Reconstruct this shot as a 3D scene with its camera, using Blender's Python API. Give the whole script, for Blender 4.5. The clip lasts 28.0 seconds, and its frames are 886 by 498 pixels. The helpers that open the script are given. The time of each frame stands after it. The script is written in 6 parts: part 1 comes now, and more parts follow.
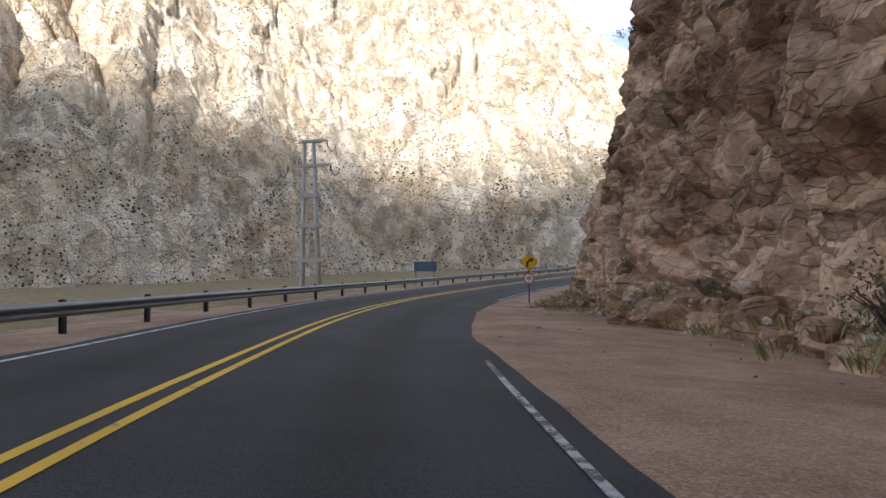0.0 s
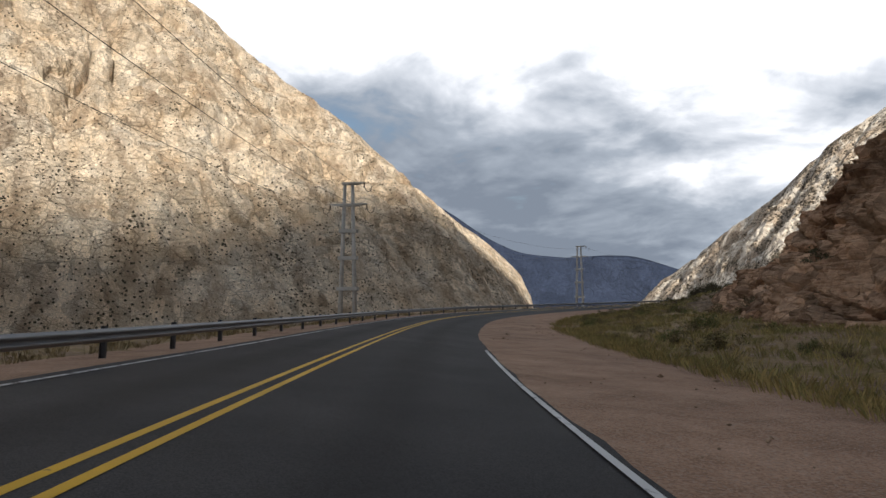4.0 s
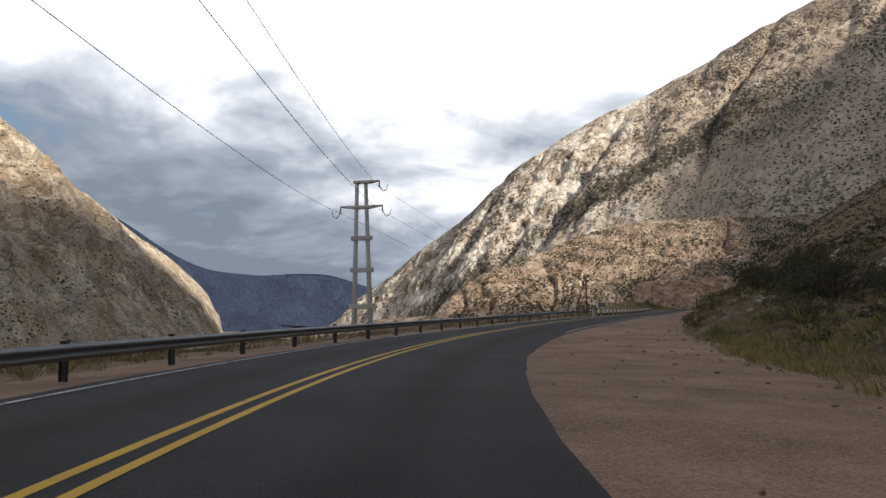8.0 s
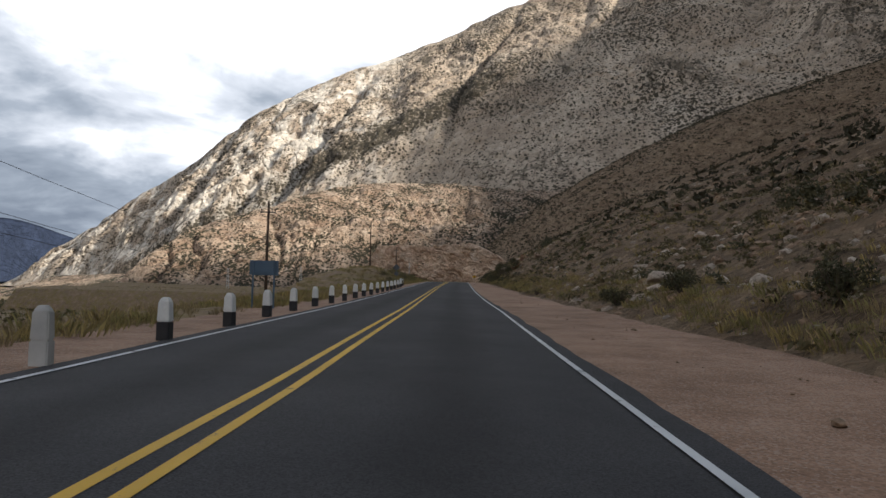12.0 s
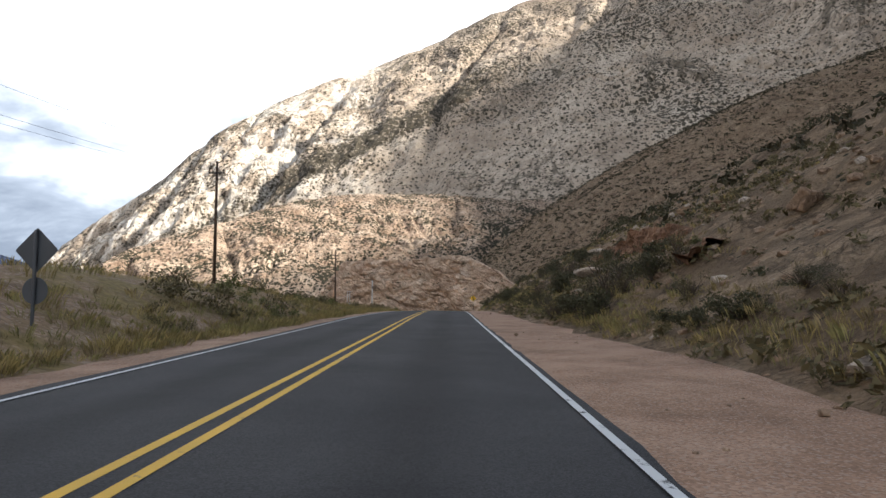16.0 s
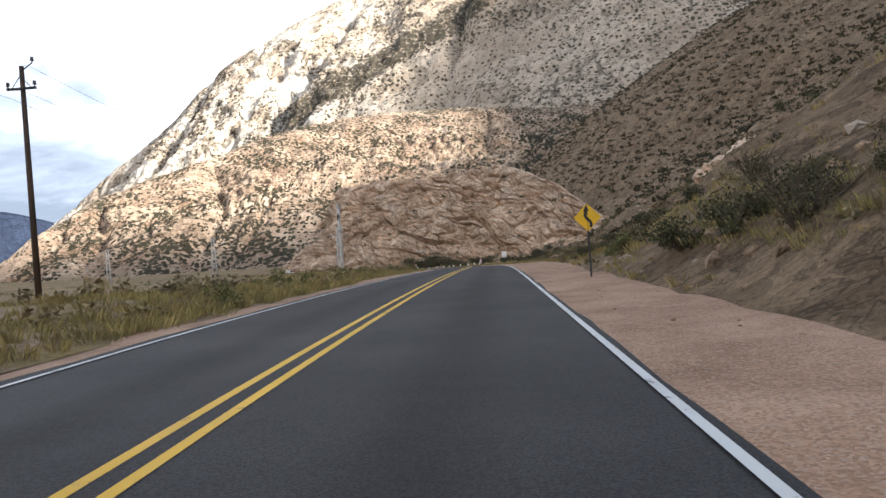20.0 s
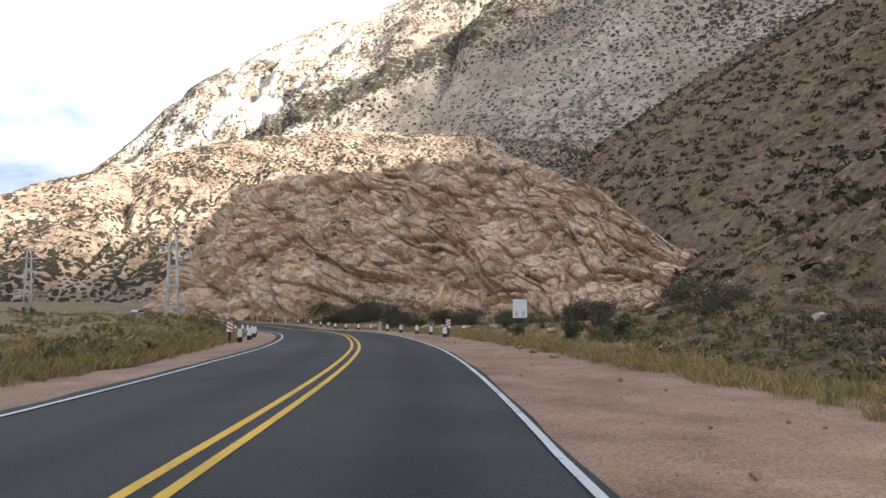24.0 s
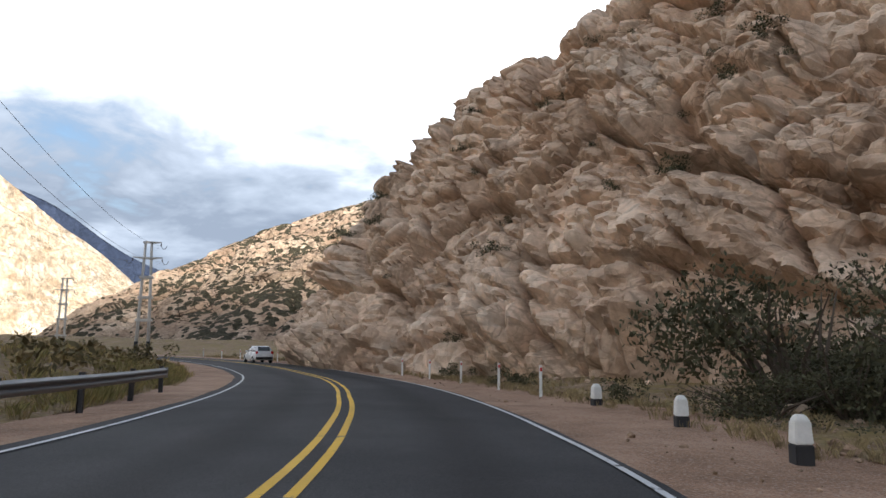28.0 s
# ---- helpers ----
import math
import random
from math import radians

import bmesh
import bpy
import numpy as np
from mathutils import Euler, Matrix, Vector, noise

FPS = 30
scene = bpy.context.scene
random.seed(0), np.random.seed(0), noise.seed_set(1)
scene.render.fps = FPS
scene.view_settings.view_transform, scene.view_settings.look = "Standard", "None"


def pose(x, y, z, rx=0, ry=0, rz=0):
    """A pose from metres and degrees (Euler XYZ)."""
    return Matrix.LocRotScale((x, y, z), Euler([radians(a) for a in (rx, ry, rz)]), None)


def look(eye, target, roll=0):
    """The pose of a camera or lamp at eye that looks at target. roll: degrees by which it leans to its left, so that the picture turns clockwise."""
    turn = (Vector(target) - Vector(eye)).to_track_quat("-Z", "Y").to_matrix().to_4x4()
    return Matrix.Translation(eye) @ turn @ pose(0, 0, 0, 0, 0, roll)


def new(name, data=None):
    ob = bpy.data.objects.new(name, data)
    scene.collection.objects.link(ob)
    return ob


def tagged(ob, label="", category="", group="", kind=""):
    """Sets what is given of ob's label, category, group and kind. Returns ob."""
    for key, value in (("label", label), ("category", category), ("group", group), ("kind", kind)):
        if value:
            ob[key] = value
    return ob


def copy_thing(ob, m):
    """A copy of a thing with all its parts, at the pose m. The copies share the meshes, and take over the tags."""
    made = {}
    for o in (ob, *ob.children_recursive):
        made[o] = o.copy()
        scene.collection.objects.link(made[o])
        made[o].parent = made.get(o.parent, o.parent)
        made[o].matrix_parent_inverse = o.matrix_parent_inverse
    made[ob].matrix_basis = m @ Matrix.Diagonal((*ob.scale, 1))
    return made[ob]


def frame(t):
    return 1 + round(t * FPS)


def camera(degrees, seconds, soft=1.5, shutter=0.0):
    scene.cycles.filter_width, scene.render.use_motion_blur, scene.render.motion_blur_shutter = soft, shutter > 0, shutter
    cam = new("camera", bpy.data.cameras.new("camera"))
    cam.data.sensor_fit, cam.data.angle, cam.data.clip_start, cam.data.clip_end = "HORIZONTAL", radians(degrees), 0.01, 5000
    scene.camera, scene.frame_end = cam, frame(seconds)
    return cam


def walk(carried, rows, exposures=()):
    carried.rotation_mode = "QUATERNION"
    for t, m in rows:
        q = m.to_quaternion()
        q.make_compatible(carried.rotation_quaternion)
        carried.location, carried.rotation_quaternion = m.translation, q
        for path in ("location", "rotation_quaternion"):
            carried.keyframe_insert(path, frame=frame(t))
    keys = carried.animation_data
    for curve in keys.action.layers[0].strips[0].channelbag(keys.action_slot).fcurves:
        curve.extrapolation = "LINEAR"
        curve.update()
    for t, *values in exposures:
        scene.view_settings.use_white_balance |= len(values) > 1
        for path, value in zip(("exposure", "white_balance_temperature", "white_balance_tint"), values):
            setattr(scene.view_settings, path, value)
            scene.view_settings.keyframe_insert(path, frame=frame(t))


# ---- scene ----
cam = camera(64.0, 28.0, soft=1.5)
PATH = [
    (0.0, pose(139.03, -268.68, 1.66, 89.82, 0.59, 72.93)),
    (0.5, pose(128.50, -266.12, 1.19, 88.97, 2.03, 71.26)),
    (1.0, pose(118.35, -262.94, 0.72, 90.80, 2.35, 66.20)),
    (1.5, pose(108.53, -259.07, 0.28, 93.59, 2.07, 61.71)),
    (2.0, pose(99.20, -253.80, -0.09, 95.20, 2.53, 55.67)),
    (2.5, pose(90.00, -248.10, -0.37, 94.63, 1.78, 50.94)),
    (3.0, pose(81.04, -241.93, -0.59, 94.18, 1.26, 47.36)),
    (3.5, pose(72.56, -235.06, -0.75, 94.48, 0.32, 43.94)),
    (4.0, pose(64.50, -227.74, -0.86, 94.58, -0.02, 45.94)),
    (4.5, pose(56.63, -220.18, -0.93, 94.68, -0.03, 46.54)),
    (5.0, pose(48.84, -212.54, -0.97, 94.78, 0.22, 44.78)),
    (5.5, pose(41.23, -204.67, -0.97, 94.48, 0.98, 41.52)),
    (6.0, pose(33.54, -196.75, -0.95, 92.76, 0.46, 41.71)),
    (6.5, pose(26.30, -188.45, -0.90, 90.94, -0.25, 38.11)),
    (7.0, pose(19.63, -179.74, -0.81, 91.99, 0.93, 33.58)),
    (7.5, pose(13.80, -170.56, -0.68, 92.25, 0.79, 27.56)),
    (8.0, pose(8.98, -160.92, -0.53, 95.99, 0.97, 21.39)),
    (8.5, pose(5.14, -150.96, -0.34, 95.76, 1.13, 16.71)),
    (9.0, pose(2.30, -140.69, -0.15, 96.67, 0.27, 10.07)),
    (9.5, pose(0.59, -130.18, 0.08, 97.02, 0.79, 5.15)),
    (10.0, pose(-0.31, -119.54, 0.32, 97.24, 0.78, 1.86)),
    (10.5, pose(-0.69, -108.82, 0.58, 97.38, 0.07, -0.18)),
    (11.0, pose(-0.80, -98.03, 0.85, 96.75, -0.31, -1.63)),
    (11.5, pose(-0.92, -87.17, 1.10, 97.00, -0.30, -2.73)),
    (12.0, pose(-1.12, -76.25, 1.30, 93.16, -1.27, 0.34)),
    (12.5, pose(-0.99, -65.39, 1.47, 91.96, -1.88, -0.19)),
    (13.0, pose(-0.86, -54.50, 1.62, 94.89, -1.77, -0.95)),
    (13.5, pose(-0.72, -43.58, 1.78, 95.17, -1.63, -1.15)),
    (14.0, pose(-0.55, -32.67, 1.96, 94.81, -0.30, -1.01)),
    (14.5, pose(-0.37, -21.77, 2.15, 94.66, 0.03, -0.90)),
    (15.0, pose(-0.19, -10.88, 2.35, 94.93, -0.07, -0.71)),
    (15.5, pose(0.00, -0.00, 2.59, 95.40, -0.36, -0.40)),
    (16.0, pose(0.30, 10.83, 2.82, 94.95, 0.05, -0.67)),
    (16.5, pose(0.57, 21.69, 3.07, 95.90, 0.70, 0.27)),
    (17.0, pose(0.75, 32.51, 3.28, 97.00, 0.95, -0.45)),
    (17.5, pose(1.01, 43.32, 3.51, 94.48, 0.01, -0.60)),
    (18.0, pose(1.21, 54.11, 3.73, 96.47, 0.04, -1.69)),
    (18.5, pose(1.51, 65.02, 3.90, 95.78, -0.96, -2.37)),
    (19.0, pose(1.83, 75.99, 4.04, 94.07, 0.12, -0.03)),
    (19.5, pose(2.09, 87.07, 4.13, 92.38, 0.26, -0.16)),
    (20.0, pose(2.26, 98.06, 4.17, 89.52, 4.10, 2.54)),
    (20.5, pose(2.33, 109.10, 4.12, 93.13, 1.90, -1.60)),
    (21.0, pose(2.62, 120.08, 4.01, 93.02, 0.90, -1.53)),
    (21.5, pose(2.93, 131.03, 3.84, 93.03, -0.53, -1.78)),
    (22.0, pose(3.23, 141.97, 3.63, 93.90, -0.07, -1.43)),
    (22.5, pose(3.47, 152.91, 3.37, 94.52, 0.02, -1.29)),
    (23.0, pose(3.66, 163.88, 3.06, 94.86, 0.26, -1.44)),
    (23.5, pose(3.73, 174.88, 2.70, 94.80, 0.96, -1.58)),
    (24.0, pose(3.46, 185.94, 2.32, 93.44, 0.05, 0.75)),
    (24.5, pose(2.91, 197.03, 1.94, 94.24, 2.16, 4.57)),
    (25.0, pose(1.99, 208.16, 1.58, 92.79, 0.92, 7.39)),
    (25.5, pose(0.65, 219.18, 1.19, 95.18, -1.47, 9.40)),
    (26.0, pose(-1.41, 230.05, 0.82, 95.43, -0.68, 13.32)),
    (26.5, pose(-3.79, 240.43, 0.44, 96.45, -0.07, 16.52)),
    (27.0, pose(-6.99, 250.95, 0.03, 98.43, -0.22, 18.59)),
    (27.5, pose(-10.70, 261.17, -0.39, 96.13, -1.66, 22.75)),
    (28.0, pose(-14.60, 271.45, -0.82, 97.66, -0.67, 25.66)),
]
EXPOSURES = [(0.0, 1.28, 5700, 9), (1.0, 1.43, 5950, 9), (2.0, 1.02, 6100, 9), (3.0, 0.45, 6450, 10), (6.0, 0.1, 6450, 10), (7.0, 0.26, 6450, 10), (9.0, 0.1, 6400, 10), (11.0, 0.04, 6400, 10), (12.0, 0.3, 6300, 10), (13.0, 0.96, 6250, 10), (16.0, 0.98, 6200, 10), (18.0, 1.23, 6250, 10), (20.0, 1.38, 6200, 10), (25.0, 1.4, 6150, 10), (28.0, 1.0, 6200, 10)]
walk(cam, PATH, EXPOSURES)

# ---- world, sun ----
SUN = Vector((0.80, -0.47, 0.385)).normalized()
world = bpy.data.worlds.new("world")
scene.world = world
world.use_nodes = True


def cloudy_sky(w):
    nt = w.node_tree
    nt.nodes.clear()
    n = nt.nodes.new
    out, bg = n("ShaderNodeOutputWorld"), n("ShaderNodeBackground")
    sky = n("ShaderNodeTexSky")
    sky.sky_type, sky.sun_disc = "NISHITA", False
    sky.sun_elevation = math.asin(SUN.z)
    sky.sun_rotation = math.atan2(SUN.x, SUN.y)
    dim = n("ShaderNodeMix")
    dim.data_type, dim.blend_type = "RGBA", "MULTIPLY"
    dim.inputs[0].default_value = 1.0
    nt.links.new(sky.outputs[0], dim.inputs[6])
    dim.inputs[7].default_value = (0.09, 0.09, 0.09, 1)
    co, sep = n("ShaderNodeTexCoord"), n("ShaderNodeSeparateXYZ")
    nt.links.new(co.outputs["Generated"], sep.inputs[0])
    # a flat layer: divide the direction by its height
    hgt = n("ShaderNodeMath")
    hgt.operation = "MAXIMUM"
    hgt.inputs[1].default_value = 0.0
    nt.links.new(sep.outputs[2], hgt.inputs[0])
    add = n("ShaderNodeMath")
    add.inputs[1].default_value = 0.30
    nt.links.new(hgt.outputs[0], add.inputs[0])
    div = n("ShaderNodeVectorMath")
    div.operation = "DIVIDE"
    comb = n("ShaderNodeCombineXYZ")
    for k in range(3):
        nt.links.new(add.outputs[0], comb.inputs[k])
    nt.links.new(co.outputs["Generated"], div.inputs[0])
    nt.links.new(comb.outputs[0], div.inputs[1])
    big, fine = n("ShaderNodeTexNoise"), n("ShaderNodeTexNoise")
    for tex, s, d, r in ((big, 1.3, 5.0, 0.55), (fine, 4.2, 7.0, 0.6)):
        tex.inputs["Scale"].default_value, tex.inputs["Detail"].default_value, tex.inputs["Roughness"].default_value = s, d, r
        tex.inputs["Distortion"].default_value = 0.35
        nt.links.new(div.outputs[0], tex.inputs["Vector"])
    mixn = n("ShaderNodeMath")
    mixn.operation = "MULTIPLY_ADD"
    mixn.inputs[1].default_value = 0.34
    nt.links.new(fine.outputs[0], mixn.inputs[0])
    nt.links.new(big.outputs[0], mixn.inputs[2])
    # light rises with height above the horizon
    lift = n("ShaderNodeMath")
    lift.operation = "MULTIPLY_ADD"
    lift.inputs[1].default_value = 1.15
    nt.links.new(hgt.outputs[0], lift.inputs[0])
    low = n("ShaderNodeMath")
    low.operation = "SUBTRACT"
    low.inputs[1].default_value = 0.075
    nt.links.new(mixn.outputs[0], low.inputs[0])
    nt.links.new(low.outputs[0], lift.inputs[2])
    over = n("ShaderNodeMapRange")
    over.inputs[1].default_value, over.inputs[2].default_value = 0.44, 0.75
    over.inputs[3].default_value, over.inputs[4].default_value = 0.0, -1.05
    nt.links.new(sep.outputs[2], over.inputs[0])
    lift2 = n("ShaderNodeMath")
    nt.links.new(lift.outputs[0], lift2.inputs[0])
    nt.links.new(over.outputs[0], lift2.inputs[1])
    lift = lift2
    ramp = n("ShaderNodeValToRGB")
    els = ramp.color_ramp.elements
    els[0].position, els[0].color = 0.68, (0.255, 0.30, 0.37, 1)
    els[1].position, els[1].color = 1.06, (1.35, 1.36, 1.40, 1)
    e = els.new(0.81)
    e.color = (0.45, 0.505, 0.585, 1)
    e = els.new(0.92)
    e.color = (0.86, 0.90, 0.97, 1)
    nt.links.new(lift.outputs[0], ramp.inputs[0])
    gap = n("ShaderNodeMapRange")
    gap.inputs[1].default_value, gap.inputs[2].default_value = 0.45, 0.55
    nt.links.new(mixn.outputs[0], gap.inputs[0])
    mix = n("ShaderNodeMix")
    mix.data_type = "RGBA"
    nt.links.new(gap.outputs[0], mix.inputs[0])
    nt.links.new(dim.outputs[2], mix.inputs[6])
    nt.links.new(ramp.outputs[0], mix.inputs[7])
    bg.inputs[1].default_value = 0.8
    nt.links.new(mix.outputs[2], bg.inputs[0])
    nt.links.new(bg.outputs[0], out.inputs[0])


cloudy_sky(world)
sun = new("sun", bpy.data.lights.new("sun", "SUN"))
sun.data.energy, sun.data.angle, sun.data.color = 5.0, radians(4.0), (1.0, 0.92, 0.80)
sun.matrix_world = look((0, 0, 300), Vector((0, 0, 300)) - SUN)


# ---- noise on arrays ----
def hash3(ix, iy, iz, seed):
    h = (ix.astype(np.int64) * 374761393 + iy.astype(np.int64) * 668265263 + iz.astype(np.int64) * 2147483647 + seed * 974711) & 0x7FFFFFFF
    h = ((h ^ (h >> 13)) * 1274126177) & 0x7FFFFFFF
    h = ((h ^ (h >> 16)) * 668265263) & 0x7FFFFFFF
    return (h ^ (h >> 15)) / float(0x7FFFFFFF)


def vnoise(p, scale, seed=0):
    """Smooth noise in -1 to 1 at points p (n, 3), with features of the given size."""
    q = p / scale
    i = np.floor(q)
    f = q - i
    f = f * f * (3 - 2 * f)
    ix, iy, iz = i[:, 0], i[:, 1], i[:, 2]
    tot = 0.0
    for dx in (0, 1):
        for dy in (0, 1):
            for dz in (0, 1):
                w = (f[:, 0] if dx else 1 - f[:, 0]) * (f[:, 1] if dy else 1 - f[:, 1]) * (f[:, 2] if dz else 1 - f[:, 2])
                tot = tot + w * hash3(ix + dx, iy + dy, iz + dz, seed)
    return tot * 2 - 1


def fbm(p, scale, octaves=4, gain=0.5, seed=0):
    tot, amp = 0.0, 1.0
    for k in range(octaves):
        tot = tot + amp * vnoise(p, scale / 2**k, seed + 17 * k)
        amp *= gain
    return tot


def ridged(p, scale, octaves=4, gain=0.5, seed=0):
    tot, amp = 0.0, 1.0
    for k in range(octaves):
        tot = tot + amp * (1 - 2 * np.abs(vnoise(p, scale / 2**k, seed + 29 * k)))
        amp *= gain
    return tot


def cells(p, size, seed=0, stretch=(1, 1, 1)):
    """Worley cells: the distance to the border, and a number and a tilt for each cell."""
    q = p / (np.array(stretch) * size)
    i = np.floor(q)
    d1, d2 = np.full(len(p), 9.0), np.full(len(p), 9.0)
    rnd, off = np.zeros(len(p)), np.zeros((len(p), 3))
    for dx in (-1, 0, 1):
        for dy in (-1, 0, 1):
            for dz in (-1, 0, 1):
                a, b, c = i[:, 0] + dx, i[:, 1] + dy, i[:, 2] + dz
                f = np.stack([a + hash3(a, b, c, seed), b + hash3(a, b, c, seed + 1), c + hash3(a, b, c, seed + 2)], 1)
                v = q - f
                d = np.sqrt((v * v).sum(1))
                near = d < d1
                d2 = np.where(near, d1, np.minimum(d2, d))
                rnd = np.where(near, hash3(a, b, c, seed + 3), rnd)
                off = np.where(near[:, None], v, off)
                d1 = np.where(near, d, d1)
    return d2 - d1, rnd, off


# ---- mesh helpers ----
def mesh_from(name, verts, faces, materials=(), smooth=True, kind="", label="", category="", mat_index=None):
    me = bpy.data.meshes.new(name)
    verts = np.asarray(verts, float)
    faces = np.asarray(faces, np.int64)
    k = faces.shape[1]
    me.vertices.add(len(verts))
    me.vertices.foreach_set("co", verts.ravel())
    me.loops.add(faces.size)
    me.loops.foreach_set("vertex_index", faces.ravel())
    me.polygons.add(len(faces))
    me.polygons.foreach_set("loop_start", np.arange(0, faces.size, k))
    me.polygons.foreach_set("use_smooth", np.full(len(faces), smooth))
    for m in materials:
        me.materials.append(m)
    if mat_index is not None:
        me.polygons.foreach_set("material_index", np.asarray(mat_index, np.int32))
    me.update(calc_edges=True)
    return tagged(new(name, me), label, category, "", kind)


def grid_faces(nu, nv):
    a = (np.arange(nu - 1)[:, None] * nv + np.arange(nv - 1)[None, :]).ravel()
    return np.stack([a, a + nv, a + nv + 1, a + 1], 1)


def part(name, bm, material, parent, label="", smooth=False):
    me = bpy.data.meshes.new(name)
    bm.to_mesh(me)
    bm.free()
    me.materials.append(material)
    if smooth:
        me.polygons.foreach_set("use_smooth", [True] * len(me.polygons))
    ob = new(name, me)
    ob.parent = parent
    return tagged(ob, label)


def thing(name, m, label, category, group=""):
    ob = new(name)
    ob.matrix_world = m
    ob.empty_display_size = 0.2
    return tagged(ob, label, category, group)


def box(bm, cx, cy, cz, sx, sy, sz, bevel=0.0, taper=1.0, rot=None):
    g = bmesh.ops.create_cube(bm, size=1)["verts"]
    for v in g:
        f = taper if v.co.z > 0 else 1.0
        v.co = Vector((v.co.x * sx * f, v.co.y * sy * f, v.co.z * sz))
    if bevel:
        eds = list({e for v in g for e in v.link_edges})
        g = bmesh.ops.bevel(bm, geom=eds, offset=bevel, segments=2, affect="EDGES")["verts"] if bevel else g
    if rot is not None:
        bmesh.ops.transform(bm, matrix=rot, verts=g)
    bmesh.ops.translate(bm, vec=(cx, cy, cz), verts=g)
    return bm


def tube(bm, a, b, r0, r1=None, n=10, caps=True):
    a, b = Vector(a), Vector(b)
    d = b - a
    g = bmesh.ops.create_cone(bm, cap_ends=caps, segments=n, radius1=r0, radius2=r0 if r1 is None else r1, depth=d.length)["verts"]
    bmesh.ops.transform(bm, matrix=Matrix.Translation((a + b) / 2) @ d.to_track_quat("Z", "Y").to_matrix().to_4x4(), verts=g)
    return bm


# ---- the line of the drive, from which the road is laid out ----
def dense_line():
    p = np.array([m.translation[:] for _, m in PATH])
    for _ in range(2):
        p[1:-1] = 0.25 * p[:-2] + 0.5 * p[1:-1] + 0.25 * p[2:]
    back, ahead = [], []
    h = math.atan2(-(p[1, 0] - p[0, 0]), p[1, 1] - p[0, 1])
    q = p[0].copy()
    for k in range(8):
        h += 0.02
        q = q - 10.86 * np.array([-math.sin(h), math.cos(h), -0.01])
        back.append(q.copy())
    h = math.atan2(-(p[-1, 0] - p[-2, 0]), p[-1, 1] - p[-2, 1])
    q, turned = p[-1].copy(), 0.0
    for k in range(24):
        step = radians(7.6 if k < 2 else 4.8) if turned < radians(54) else radians(0.5)
        turned += step
        h += step
        q = q + 10.86 * np.array([-math.sin(h - step / 2), math.cos(h - step / 2), -0.012 if k < 4 else 0.0])
        ahead.append(q.copy())
    p = np.array(back[::-1] + list(p) + ahead)
    # Catmull-Rom, eight steps to a span
    out = []
    for i in range(1, len(p) - 2):
        a, b, c, d = p[i - 1], p[i], p[i + 1], p[i + 2]
        for f in np.arange(0, 1, 0.125):
            out.append(0.5 * (2 * b + (c - a) * f + (2 * a - 5 * b + 4 * c - d) * f * f + (3 * b - a - 3 * c + d) * f**3))
    return np.array(out)


LINE = dense_line()
LINE_T = (np.arange(len(LINE)) / 8 - 7) * 0.5      # drive time at each station
TAN = np.gradient(LINE[:, :2], axis=0)
TAN /= np.linalg.norm(TAN, axis=1)[:, None]
RIGHT = np.stack([TAN[:, 1], -TAN[:, 0]], 1)
EYE = 1.34
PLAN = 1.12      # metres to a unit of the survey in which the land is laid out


def table(rows):
    xs, ys = zip(*rows)
    return np.interp(LINE_T, xs, ys)


BANK = table(((-2, 0.05), (8, 0.05), (10.5, 0.01), (22, 0.0), (26, 0.0), (28, 0.008), (33, 0.008)))
MID = table(((0, -2.4), (0.35, -2.64), (0.7, -2.82), (1.3, -3.07), (2.1, -3.05), (2.5, -2.95), (2.8, -2.95), (3.4, -2.68), (6, -2.85), (6.5, -3), (7.3, -3.18), (8, -3.05), (9.3, -3.0), (10.6, -3.0), (11.3, -2.58), (12.4, -2.02), (13.3, -2), (14, -2.12), (16, -2.4), (17.3, -2.36), (18.3, -2.42), (20.3, -2.47), (22, -2.3), (24.3, -1.88), (25.3, -1.42), (25.8, -1.3), (26.5, -0.96), (27.1, -1), (27.45, -1.18), (27.8, -1.55), (28.3, -1.85), (28.6, -2.05), (29, -2.1), (29.7, -1.7), (31, -1.7)))      # the yellow lines
LINE_R = table(((0, 1.35), (0.4, 1.18), (0.8, 0.9), (1.4, 0.8), (2.2, 0.85), (2.6, 0.98), (3.0, 1.1), (3.4, 1.6), (3.95, 1.76), (4.64, 1.43), (5.7, 1.1), (6.4, 1.15), (7.2, 0.7), (9, 0.76), (10, 0.98), (10.4, 1.22), (11, 1.6), (11.5, 1.82), (12.4, 1.92), (13.4, 1.95), (14, 1.78), (15.5, 1.62), (17.4, 1.48), (20.2, 1.49), (24.3, 1.52), (25.25, 2.05), (25.8, 2.2), (26.84, 2.85), (27.15, 2.88), (27.5, 2.5), (27.85, 2.2), (28.35, 1.95), (28.6, 1.75), (29, 1.75), (30, 2), (31, 2)))      # the white edge lines
LINE_L = table(((0, -5.6), (0.6, -5.8), (1.5, -6.35), (2.5, -6.38), (2.9, -6.6), (4, -6.3), (5, -6.1), (6.3, -6.1), (7.4, -6.4), (8.4, -6.2), (9, -6.3), (10.6, -6.48), (11.4, -6), (12.4, -5.3), (13.4, -5.2), (14.5, -5.4), (17.4, -5.9), (18, -6.15), (19.5, -6.1), (20.6, -6.3), (22, -6), (24.5, -5.6), (25, -5.65), (25.5, -5.45), (26, -5.4), (26.9, -5.2), (27.45, -5.4), (27.8, -5.75), (28.2, -6), (28.8, -6.05), (29.2, -5.9), (30, -5.4), (31, -5.4)))
